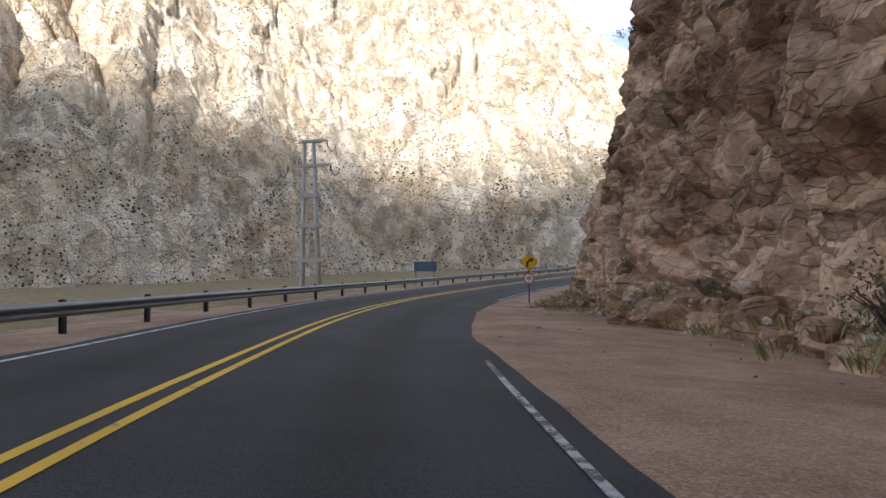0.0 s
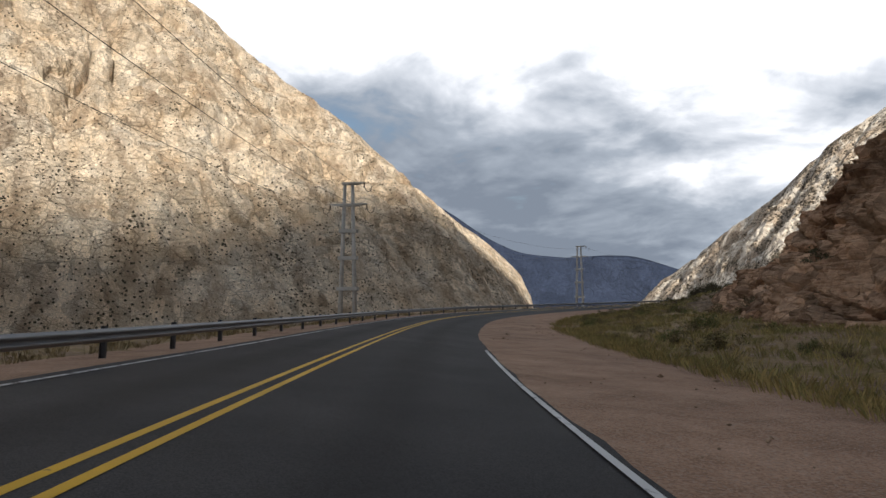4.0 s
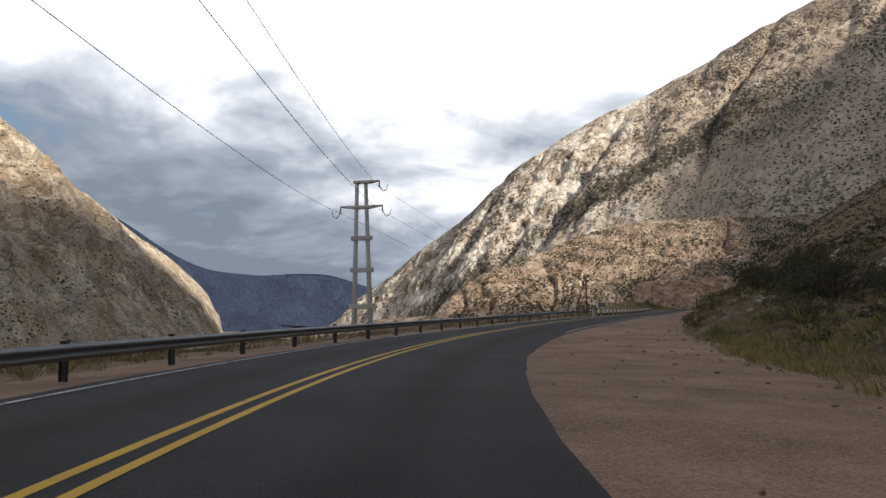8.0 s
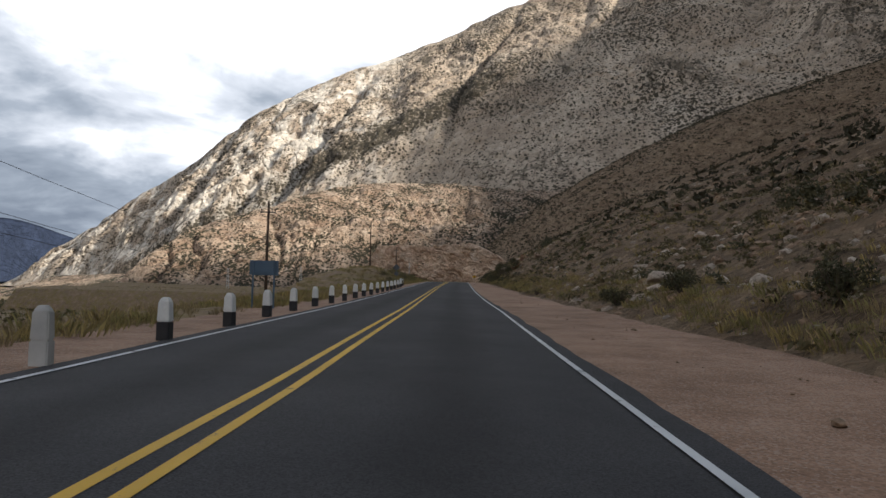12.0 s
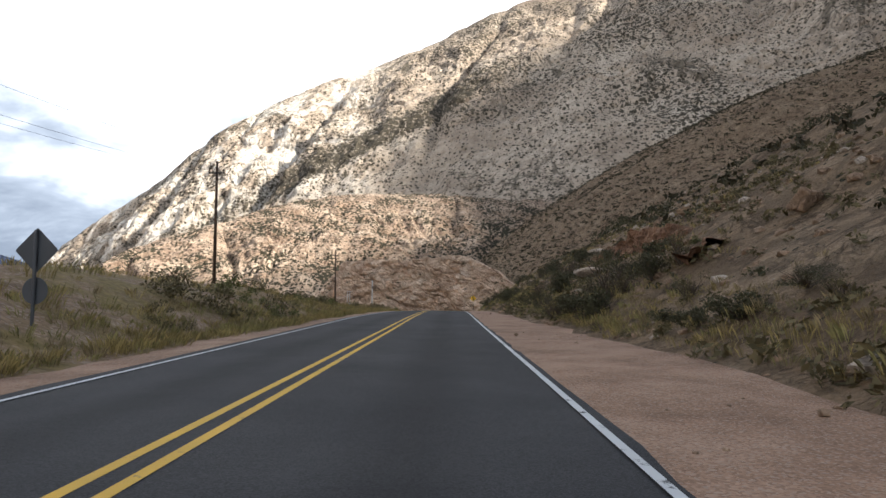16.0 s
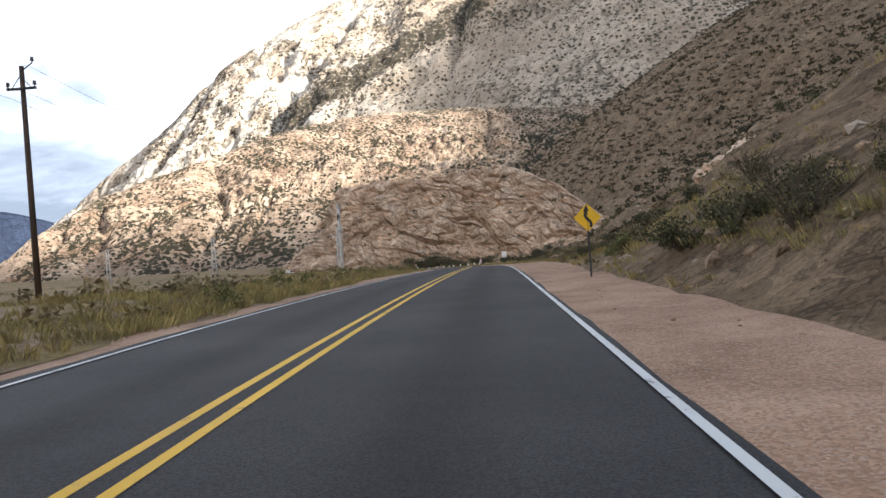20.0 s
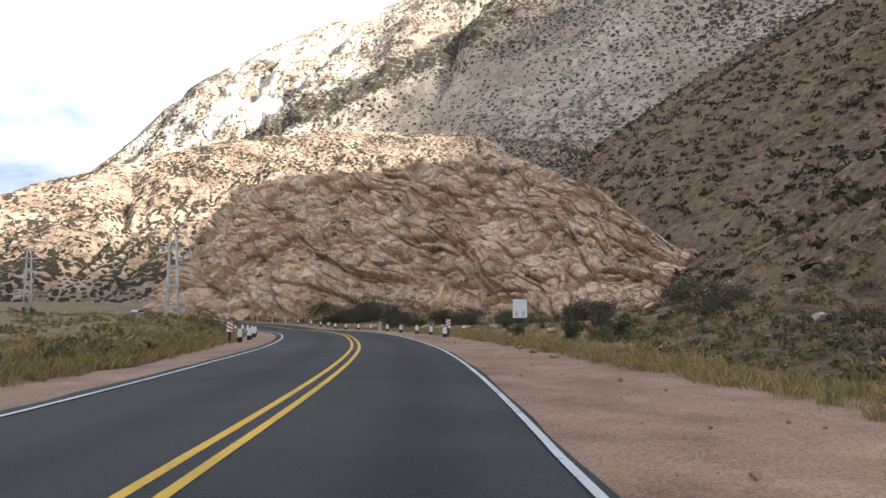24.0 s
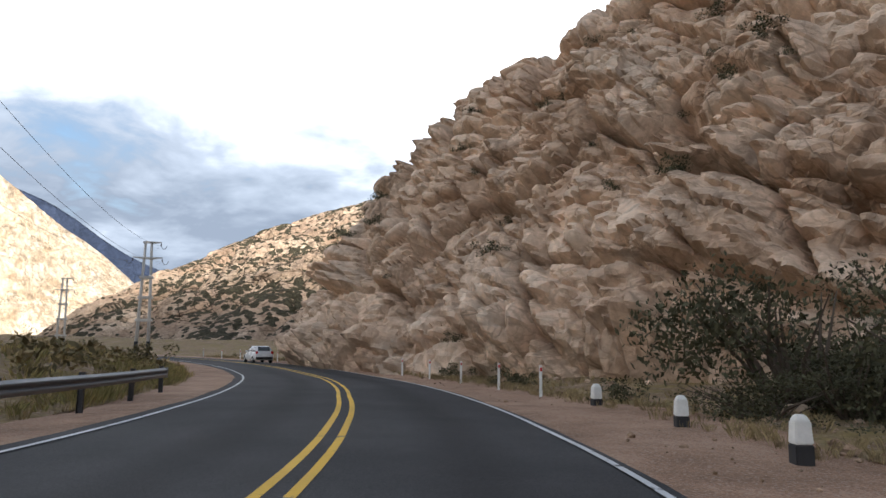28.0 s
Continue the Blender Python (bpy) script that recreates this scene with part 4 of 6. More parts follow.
# ---- rock faces beside the road ----
def rock_face(name, base, top, res, material, label, blocks, seed, lean=1.0, back=12.0, pillow=0.0, round_=0.34, ledges=0.0, facets=0.0):
    """A broken cliff between a base line and a top line: displaced outwards by blocks at several sizes."""
    a = np.array(base, float)
    s = np.concatenate([[0], np.cumsum(np.linalg.norm(np.diff(a[:, :2], axis=0), axis=1))])
    nu = int(s[-1] / res) + 1
    q = np.linspace(0, s[-1], nu)
    bt = np.array(top, float)
    B = np.stack([np.interp(q, s, bt[:, k]) for k in range(3)], 1)
    A = np.stack([np.interp(q, s, a[:, k]) for k in range(3)], 1)
    if facets:
        A[:, 2] -= 2.0      # rooted in the ground
    nv = int(np.linalg.norm(B - A, axis=1).max() / res) + 1
    w = np.linspace(0, 1, nv)
    v = A[:, None] * (1 - w)[None, :, None] + B[:, None] * w[None, :, None]
    v[:, :, 2] = A[:, None, 2] + (B - A)[:, None, 2] * w[None, :] ** lean
    t = np.gradient(A[:, :2], axis=0)
    t /= np.linalg.norm(t, axis=1)[:, None] + 1e-9
    away = (B - A)[:, :2]
    nrm = np.stack([-t[:, 1], t[:, 0]], 1)
    sign = np.where((nrm * away).sum(1) > 0, -1.0, 1.0)
    nrm = nrm * sign[:, None]
    nb = 10
    wb = np.linspace(0, 1, nb + 1)[1:]
    tail = B[:, None] - np.concatenate([nrm, 0 * nrm[:, :1]], 1)[:, None] * (wb * back)[None, :, None]
    tail[:, :, 2] += -0.6 * back * wb[None, :] ** 2
    v = np.concatenate([v, tail], 1)
    p = v.reshape(-1, 3)
    N = np.repeat(np.concatenate([nrm * 0.9, np.full((nu, 1), 0.35)], 1)[:, None], v.shape[1], 1).reshape(-1, 3)
    env = np.repeat(np.concatenate([np.minimum(w * 8 + 0.5, 1.0), 1 - 0.7 * wb])[None, :], nu, 0).reshape(-1)
    warp = np.stack([vnoise(p, blocks * 1.5, seed + k) for k in range(3)], 1) * blocks * 0.45
    if facets:
        # jointed blocks at several sizes, each with its own flat, tilted face, parted by narrow open joints that dip across the face
        c, k = math.cos(0.5), math.sin(0.5)
        q = np.stack([p[:, 0] * c - p[:, 2] * k, p[:, 1], p[:, 0] * k + p[:, 2] * c], 1) + warp
        d = 0.55 * blocks * fbm(p, blocks * 4.5, 2, 0.5, seed + 5) + 0.05 * fbm(p, 1.3, 2, 0.5, seed + 6)
        for j, (sz, am, wid, long_) in enumerate(((blocks * 1.7, 1.0, 0.10, 1.2), (blocks * 0.72, 0.62, 0.13, 1.1), (blocks * 0.30, 0.27, 0.15, 1.05))):
            e, r, off = cells(q + 0.25 * sz * vnoise(p, sz * 0.8, seed + 31 + j)[:, None], sz, seed + 20 * j, (long_, long_, 0.85))
            way = r * 40.0
            tilt = off[:, 0] * np.cos(way) + off[:, 2] * np.sin(way) + 0.5 * off[:, 1] - 0.55 * off[:, 2]
            flank = 1 - (1 - np.clip(e / (2.2 * wid), 0, 1)) ** 2.2
            d = d + facets * am * blocks * 0.36 * ((0.2 + 1.0 * r + 1.1 * tilt) * (0.35 + 0.65 * flank) - 0.55 * np.exp(-(e / (0.5 * wid)) ** 2))
    else:
        # weathered blocks: rounded backs, deep joints, beds that dip across the face
        c, k = math.cos(0.7), math.sin(0.7)
        q = np.stack([p[:, 0] * c - p[:, 2] * k, p[:, 1], p[:, 0] * k + p[:, 2] * c], 1) + warp
        d = 0.5 * blocks * fbm(p, blocks * 4.0, 3, 0.5, seed + 5) + 0.10 * fbm(p, 0.9, 3, 0.6, seed + 6)
        for j, (sz, am) in enumerate(((blocks * 1.6, 1.7), (blocks * 0.62, 0.75), (blocks * 0.26, 0.30))):
            e, r, off = cells(q, sz, seed + 20 * j, (1.25, 1.25, 0.85))
            back_ = 1 - (1 - np.clip(e / round_, 0, 1)) ** 2.4
            d = d + pillow * am * ((0.45 + 0.9 * r + (0.5 if round_ > 0.2 else 1.1) * off @ np.array([0.5, -0.3, 0.6])) * back_ - 0.6)
        # beds and joints: each plane of a family steps the face back
        for j, (way, gap, am) in enumerate((((0.30, -0.15, 0.94), 2.1, 0.50), ((0.78, 0.30, 0.50), 4.6, 0.95), ((-0.62, 0.40, 0.60), 3.2, 0.45), ((0.15, 0.1, 0.98), 0.75, 0.17))):
            ph = (p @ np.array(way)) / gap + 0.9 * vnoise(p, gap * 3.5, seed + 61 + j)
            k = np.floor(ph)
            on = vnoise(np.stack([k * 3.7, p[:, 0] / (3 * gap), p[:, 1] / (3 * gap)], 1), 1.0, seed + 71 + j) * 0.5 + 0.6
            d = d + ledges * am * on * ((ph - k) ** 0.7 - 0.6)
    p = p + N * (d * env)[:, None]
    ob = mesh_from(name, p, grid_faces(nu, v.shape[1])[:, ::-1], [material], kind="structure", label=label, category="rock face", smooth=False)
    return ob, p.reshape(nu, v.shape[1], 3)


def cliff_lines():
    """The cut cliff on the inside of the first bend: how far from the drive line and how high, by drive time; then its broken end."""
    base, top = [], []
    for t, lat, back, high in ((-3.4, 9, 5, 18), (-2, 8.5, 5, 24), (-1, 8.2, 5, 28), (0, 8.0, 5, 30), (0.6, 7.4, 5, 30), (1.2, 6.6, 4.5, 30), (1.8, 5.8, 5.6, 31), (2.25, 5.3, 6.2, 31), (2.5, 5.8, 7.6, 30), (2.8, 6.8, 11.6, 31), (3.15, 9.0, 14.5, 33), (3.5, 10.8, 17.5, 35)):
        i = station(t)
        base.append((*at(i, lat)[:2], LINE[i, 2] - EYE - 0.6))
        top.append((*at(i, lat + back)[:2], LINE[i, 2] - EYE + high))
    base += [(76, -216, -3), (70, -207.5, -3), (63.5, -200.5, -3), (59.5, -196.5, -3), (54.5, -194.5, -3), (51, -192, -3), (47, -188, -3), (42, -181, -3), (36, -173, -3), (31, -166, -3)]
    top += [(81, -196, 35), (75, -184, 34), (65.3, -177, 31), (60.8, -182.4, 19), (59.4, -188, 9.5), (55.5, -188.5, 7.5), (52, -185, 5), (47, -178, 3.2), (40, -170, 1.2), (34, -164, -1)]
    return base, top


cliff, CLIFF_P = rock_face("roadside_cliff", *cliff_lines(), 0.30, ROCK_RED, "reddish-brown blasted rock cliff beside the road", 2.6, 811, 1.18, facets=0.62)
outcrop, OUT_P = rock_face("sandstone_outcrop",
                           [(38, 272, 1), (29, 275.5, 0), (20, 280, -1), (9, 287, -2), (-2, 294, -3), (-12, 301, -3), (-21, 307, -3), (-31, 311, -3), (-41, 314.5, -3), (-47, 318, -3), (-53, 324, -3), (-58, 335, -3), (-68, 352, -3)],
                           [(45, 284, 3), (36, 290, 9), (25, 298, 19), (13, 305, 25), (2, 310, 25), (-10, 314, 23.5), (-22, 322, 24), (-32, 334, 25), (-41, 337, 25), (-44, 332, 18), (-48, 334, 12), (-52, 346, 7), (-60, 362, 5)],
                           0.20, ROCK_ORANGE, "orange-brown jointed sandstone outcrop at the bend", 4.2, 911, 0.70, back=26.0, facets=1.0)


RED_SOIL = rock("reddish_cut_soil", ((0.15, 0.075, 0.042), (0.24, 0.135, 0.082), (0.33, 0.215, 0.145)), 2.4, 0.5, 0.06, None, (1, 1, 0.5), (0, 0, 0), 0.4, vary=0.3)
rock_face("hillside_ledge", [(26, 172, 7.2), (23, 164, 7.2), (19.5, 153, 6.8), (17, 143, 6.2), (16, 134, 5.8)], [(29, 172, 8.6), (27, 163, 10.4), (23.5, 151, 10.3), (21, 141, 9.6), (19, 133, 7.6)],
          0.22, ROCK_ORANGE, "orange sandstone ledge breaking out of the hillside", 1.5, 921, 0.8, back=4.0, pillow=0.35, round_=0.15, ledges=0.5)
rock_face("cut_bank", [(9.6, 36, 4.4), (10.4, 43, 4.8), (11.2, 50, 5.2), (12, 57, 5.5), (12.2, 65, 5.6), (11, 73, 5.0)], [(10.6, 36, 5.2), (11.6, 43, 6.7), (12.5, 50, 7.4), (13.3, 57, 7.7), (13.4, 65, 7.3), (12, 73, 5.8)],
          0.20, RED_SOIL, "steep cut of reddish-brown soil in the hillside", 1.1, 931, 0.8, back=2.5, pillow=0.22, round_=0.2, ledges=0.25)


# ---- things beside the road ----
def place(x, y, z, heading=0.0):
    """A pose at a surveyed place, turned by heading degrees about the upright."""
    return pose(x * PLAN, y * PLAN, z * PLAN, 0, 0, heading)


def beside(t, lat, dz=0.0, turn=0.0):
    p, h = on_road(t, lat, dz)
    return Matrix.Translation(p) @ Matrix.Rotation(h + radians(turn), 4, "Z")


# guardrail: posts, spacer blocks and lapped W-beam lengths
def w_beam(bm, a, b):
    """One length of pressed rail from a to b, its ridges towards the road (local +x of the run)."""
    a, b = Vector(a), Vector(b)
    d = (b - a).normalized()
    side = Vector((d.y, -d.x, 0))
    prof = [(0.0, -0.155), (0.012, -0.14), (0.075, -0.095), (0.08, -0.075), (0.075, -0.055), (0.01, -0.012), (0.01, 0.012), (0.075, 0.055), (0.08, 0.075), (0.075, 0.095), (0.012, 0.14), (0.0, 0.155)]
    rings = []
    for p in (a, b):
        front = [bm.verts.new(p + side * x + Vector((0, 0, z))) for x, z in prof]
        rear = [bm.verts.new(p + side * (x - 0.006) + Vector((0, 0, z))) for x, z in prof]
        rings.append(front + rear[::-1])
    n = len(rings[0])
    for k in range(n):
        bm.faces.new((rings[0][k], rings[0][(k + 1) % n], rings[1][(k + 1) % n], rings[1][k]))
    bm.faces.new(rings[0][::-1])
    bm.faces.new(rings[1])


def rail_post_mesh():
    bm = bmesh.new()
    for dx, sx, sy in ((0, 0.008, 0.10), (0.06, 0.12, 0.008), (0.12, 0.008, 0.10)):
        box(bm, dx - 0.16, 0, 0.30, sx, sy, 0.94)
    me = bpy.data.meshes.new("rail_post")
    bm.to_mesh(me)
    bm.free()
    me.materials.append(STEEL_DARK)
    return me


def guardrail(t0, t1, lats, label, sunk=((0, 0), (40, 0))):
    run = tagged(new("guardrail"), label, "guardrail")
    run.matrix_world = beside(t0, lats[0][1])
    inv = run.matrix_world.inverted()
    me = rail_post_mesh()
    ts = np.arange(t0, t1, 0.1835)
    pts = [beside(t, np.interp(t, *zip(*lats)), -np.interp(t, *zip(*sunk))) for t in ts]
    rng = random.Random(5)
    for k, m in enumerate(pts):
        post = new("rail_post", me)
        post.parent = run
        post.matrix_basis = inv @ m @ pose(0, 0, 0, rng.uniform(-1.5, 1.5), rng.uniform(-2, 2), rng.uniform(-3, 3))
        if k + 1 < len(pts):
            bm = bmesh.new()
            ext = (pts[k + 1].translation - m.translation) * 0.03
            w_beam(bm, inv @ (m.translation + Vector((0, 0, 0.56 + 0.003 * (k % 2)))), inv @ (pts[k + 1].translation + ext + Vector((0, 0, 0.56 + 0.003 * (k % 2)))))
            part("rail_beam", bm, STEEL, run)
    for m, s in ((pts[0], -1), (pts[-1], 1)):
        bm = bmesh.new()
        box(bm, 0.04, s * 0.14, 0.56, 0.03, 0.30, 0.34, 0.012)
        e = part("end_shoe", bm, STEEL, run)
        e.matrix_basis = inv @ m
    return run


guardrail(-2.6, 12.35, ((-3, -7.7), (8, -7.7), (10.5, -7.4), (12.4, -6.7)), "dull grey steel guardrail on dark posts along the road edge", ((-3, 0.20), (8, 0.20), (10.5, 0.08), (12.4, 0)))
guardrail(28.42, 29.22, ((28, -8.0), (30, -7.6)), "short grey steel guardrail with a blunt end at the bend")


# white-topped marker posts
def marker_post(m, label, group, material=None, hgt=0.80):
    ob = thing("marker_post", m, label, "marker post", group)
    w = 0.255
    bm = bmesh.new()
    box(bm, 0, 0, 0.18 * hgt - 0.06, w, w, 0.36 * hgt + 0.12, 0.018)
    part("base", bm, BLACK_PAINT if material is None else material, ob, "black-painted foot" if material is None else "")
    bm = bmesh.new()
    box(bm, 0, 0, 0.68 * hgt - 0.05, w * 0.98, w * 0.98, 0.64 * hgt - 0.10, 0.018, 0.88)
    part("shaft", bm, WHITE_PAINT if material is None else material, ob)
    bm = bmesh.new()
    box(bm, 0, 0, hgt - 0.065, w * 0.84, w * 0.84, 0.09, 0.012, 0.55)
    part("cap", bm, WHITE_PAINT if material is None else material, ob)
    return ob


MARK = "white concrete marker post with a black foot on the verge"
post0 = marker_post(beside(12.65, -5.8), MARK, "left posts on the straight")
marker_post(beside(12.46, -5.85, 0.0, 9), "bare grey concrete marker post, its paint gone", "left posts on the straight", CONCRETE)
for k, t in enumerate([*np.arange(12.84, 15.9, 0.192), 16.0, 16.26, 16.55]):
    copy_thing(post0, beside(t, np.interp(t, (12.8, 13.2, 14, 15, 15.7, 16, 16.26, 16.55), (-5.8, -6.1, -6.2, -6.35, -6.6, -6.9, -7.6, -8.25)), 0.0, (k * 37) % 17 - 8))
postL = marker_post(beside(25.83, -7.42), MARK, "left posts at the bend", None, 0.68)
for k, t in enumerate((26.07, 26.34, 26.6, 26.86, 27.12, 27.39, 27.7, 27.96, 28.18, 28.4)):
    copy_thing(postL, beside(t, np.interp(t, (26, 26.6, 27.4, 28, 28.4), (-7.3, -7.25, -7.8, -8.5, -8.6)), -0.03, (k * 53) % 19 - 9))
postR = marker_post(beside(26.03, 4.85, -0.04), MARK, "right posts at the bend", None, 0.66)
for k, t in enumerate((26.28, 26.53, 26.79, 27.03, 27.19, 27.42, 27.61, 27.88, 28.1, 28.28, 28.46, 28.65, 28.88)):
    m = beside(t, np.interp(t, (26.2, 26.5, 27.1, 27.42, 27.61, 28.1, 28.6), (5.0, 5.15, 5.0, 5.35, 4.9, 4.55, 4.7)), -0.05, (k * 41) % 15 - 7)
    if k == 4:
        marker_post(m, "bare grey concrete marker post, its paint gone", "right posts at the bend", CONCRETE, 0.66)
    else:
        copy_thing(postR, m)


def delineator(m):
    ob = thing("delineator", m, "thin white delineator stake at the road edge", "delineator", "thin stakes at the bend")
    bm = bmesh.new()
    box(bm, 0, 0, 0.45, 0.10, 0.05, 1.1, 0.01)
    part("stake", bm, WHITE_PAINT, ob)
    bm = bmesh.new()
    box(bm, 0, -0.028, 0.86, 0.07, 0.012, 0.12)
    part("reflector", bm, SIGN_RED, ob, "red reflector strip")
    return ob


stake = delineator(beside(29.08, 4.5))
for t in np.arange(29.3, 32.6, 0.24):
    copy_thing(stake, beside(t, np.interp(t, (29, 30), (4.6, 4.2)), 0, (t * 97) % 9 - 4))


# ---- signs ----
def plate(bm, pts, thick=0.004, y=0.0):
    """An upright plate from a closed outline in x and z; its face looks to -y."""
    front = [bm.verts.new((x, y - thick / 2, z)) for x, z in pts]
    rear = [bm.verts.new((x, y + thick / 2, z)) for x, z in pts]
    bm.faces.new(front)
    bm.faces.new(rear[::-1])
    n = len(pts)
    for k in range(n):
        bm.faces.new((front[k], rear[k], rear[(k + 1) % n], front[(k + 1) % n]))
    return bm


def ring_pts(r, n=40, cx=0.0, cz=0.0):
    return [(cx + r * math.cos(2 * math.pi * k / n), cz + r * math.sin(2 * math.pi * k / n)) for k in range(n)]


def diamond(h, cz, round_=0.06):
    pts = []
    for k in range(4):
        a = math.pi / 2 * k
        for s in (-1, 0, 1):
            r = h - (round_ if s else round_ * 0.55)
            pts.append((r * math.cos(a) - s * round_ * 0.7 * math.sin(a), cz + r * math.sin(a) + s * round_ * 0.7 * math.cos(a)))
    return pts


def thick_line(pts, w):
    left, right = [], []
    for k, p in enumerate(pts):
        a, b = pts[max(k - 1, 0)], pts[min(k + 1, len(pts) - 1)]
        dx, dz = b[0] - a[0], b[1] - a[1]
        L = math.hypot(dx, dz)
        left.append((p[0] - dz / L * w / 2, p[1] + dx / L * w / 2))
        right.append((p[0] + dz / L * w / 2, p[1] - dx / L * w / 2))
    return right + left[::-1]


def sign_pole(ob, x, top, below=0.3, r=0.035, mat=None):
    bm = bmesh.new()
    tube(bm, (x, 0.03, -below), (x, 0.03, top), r, n=12)
    return part("pole", bm, mat or STEEL_DARK, ob)


def text_part(ob, words, size, x, y, z, material, parent):
    cu = bpy.data.curves.new("digits", "FONT")
    cu.body, cu.size, cu.extrude, cu.align_x, cu.align_y = words, size, 0.002, "CENTER", "CENTER"
    tmp = bpy.data.objects.new("digits", cu)
    scene.collection.objects.link(tmp)
    dg = bpy.context.evaluated_depsgraph_get()
    me = bpy.data.meshes.new_from_object(tmp.evaluated_get(dg))
    bpy.data.objects.remove(tmp)
    me.name = "digits"
    me.materials.clear()
    me.materials.append(material)
    t = new("digits", me)
    t.parent = parent
    t.matrix_basis = pose(x, y, z, 90, 0, 0)
    return t


def bend_sign(m):
    ob = thing("bend_sign", m, "yellow diamond bend sign above a round 40 sign", "road sign")
    sign_pole(ob, 0, 2.75)
    bm = bmesh.new()
    plate(bm, diamond(0.53, 2.18), 0.004)
    face = part("diamond_plate", bm, SIGN_YELLOW, ob, "yellow diamond face")
    bm = bmesh.new()
    outer, inner = diamond(0.50, 2.18, 0.05), diamond(0.475, 2.18, 0.05)
    for k in range(len(outer)):
        a, b = outer[k], outer[(k + 1) % len(outer)]
        c, d = inner[(k + 1) % len(inner)], inner[k]
        bm.faces.new([bm.verts.new((x, -0.0035, z)) for x, z in (a, b, c, d)])
    part("border", bm, SIGN_BLACK, face)
    bm = bmesh.new()
    curve = [(-0.10, 1.90), (-0.10, 2.02), (-0.085, 2.12), (-0.03, 2.20), (0.05, 2.25), (0.10, 2.27)]
    plate(bm, thick_line(curve, 0.11), 0.002, -0.005)
    plate(bm, [(0.27, 2.36), (0.06, 2.40), (0.14, 2.14)], 0.002, -0.005)
    part("arrow", bm, SIGN_BLACK, face)
    bm = bmesh.new()
    plate(bm, ring_pts(0.30, 48, 0, 1.27), 0.004)
    disc = part("round_plate", bm, SIGN_WHITE, ob, "white disc with a red rim")
    bm = bmesh.new()
    a, b = ring_pts(0.298, 48, 0, 1.27), ring_pts(0.238, 48, 0, 1.27)
    for k in range(48):
        j = (k + 1) % 48
        bm.faces.new([bm.verts.new((x, -0.0035, z)) for x, z in (a[k], a[j], b[j], b[k])])
    part("rim", bm, SIGN_RED, disc)
    text_part(ob, "40", 0.34, 0, -0.006, 1.27, SIGN_BLACK, disc)
    return ob


bend_sign(place(92.2, -225.7, -1.25, 67))


def curves_sign(m):
    ob = thing("winding_road_sign", m, "orange-yellow diamond sign with a black winding arrow on the shoulder", "road sign")
    sign_pole(ob, 0, 2.5)
    bm = bmesh.new()
    plate(bm, diamond(0.53, 2.02), 0.004)
    face = part("diamond_plate", bm, SIGN_YELLOW, ob, "yellow diamond face")
    bm = bmesh.new()
    s = [(0.10, 1.66), (0.125, 1.76), (0.10, 1.86), (0.02, 1.94), (-0.055, 2.02), (-0.085, 2.10), (-0.06, 2.19), (-0.045, 2.26)]
    plate(bm, thick_line(s, 0.105), 0.002, -0.005)
    plate(bm, [(-0.035, 2.46), (-0.15, 2.24), (0.075, 2.26)], 0.002, -0.005)
    part("arrow", bm, SIGN_BLACK, face)
    return ob


curves_sign(place(5.75, 110.9, 2.42, -2))


def sign_from_behind(m, label, w, h, z0, legs, material):
    ob = thing("road_sign", m, label, "road sign")
    for x in legs:
        sign_pole(ob, x, z0 + h * 0.95, 0.6, 0.04, material)
    bm = bmesh.new()
    box(bm, 0, -0.02, z0 + h / 2, w, 0.006, h, 0.002)
    panel = part("panel", bm, material, ob)
    for k in (0.25, 0.75):
        bm = bmesh.new()
        box(bm, 0, 0.0, z0 + h * k, w * 0.96, 0.03, 0.05)
        part("stiffener", bm, material, panel)
    return ob


sign_from_behind(beside(2.82, -9.75, -0.3, 180), "blue-grey back of a wide road sign behind the guardrail", 2.1, 0.85, 1.15, (-0.85, 0.85), SIGN_BLUE)
sign_from_behind(beside(13.28, -7.6, 0, 180), "blue-grey back of a small road sign behind the marker posts", 1.15, 0.58, 1.22, (-0.42, 0.42), SIGN_BLUE)


def rear_diamond(m):
    ob = thing("road_sign", m, "grey backs of a diamond and a round sign on one pole", "road sign")
    sign_pole(ob, 0, 2.6, 0.5, 0.04, SIGN_BACK)
    bm = bmesh.new()
    plate(bm, diamond(0.53, 2.15), 0.005, -0.02)
    part("diamond_plate", bm, SIGN_BACK, ob)
    bm = bmesh.new()
    plate(bm, ring_pts(0.30, 40, 0, 1.25), 0.005, -0.02)
    part("round_plate", bm, SIGN_BACK, ob)
    return ob


rear_diamond(beside(16.72, -9.2, 0.15, 176))


def striped_board(m, label, flip=1):
    ob = thing("hazard_marker", m, label, "hazard marker")
    bm = bmesh.new()
    box(bm, 0, 0.05, 0.40, 0.14, 0.09, 1.5, 0.01)
    part("stake", bm, STEEL_DARK, ob)
    bm = bmesh.new()
    plate(bm, [(-0.16, 0.60), (0.16, 0.60), (0.16, 1.16), (-0.16, 1.16)], 0.005)
    face = part("board", bm, SIGN_WHITE, ob, "white board with slanting red stripes")
    for k in range(3):
        z = 0.62 + 0.20 * k
        s = 0.16 * flip
        pts = [(-0.158, z), (0.158, z + s), (0.158, min(z + s + 0.09, 1.158)), (-0.158, z + 0.09)]
        if flip < 0:
            pts = [(-0.158, z + 0.16), (0.158, z), (0.158, z + 0.09), (-0.158, min(z + 0.25, 1.158))]
        bm = bmesh.new()
        plate(bm, pts, 0.002, -0.0045)
        part("stripe", bm, SIGN_RED, face)
    return ob


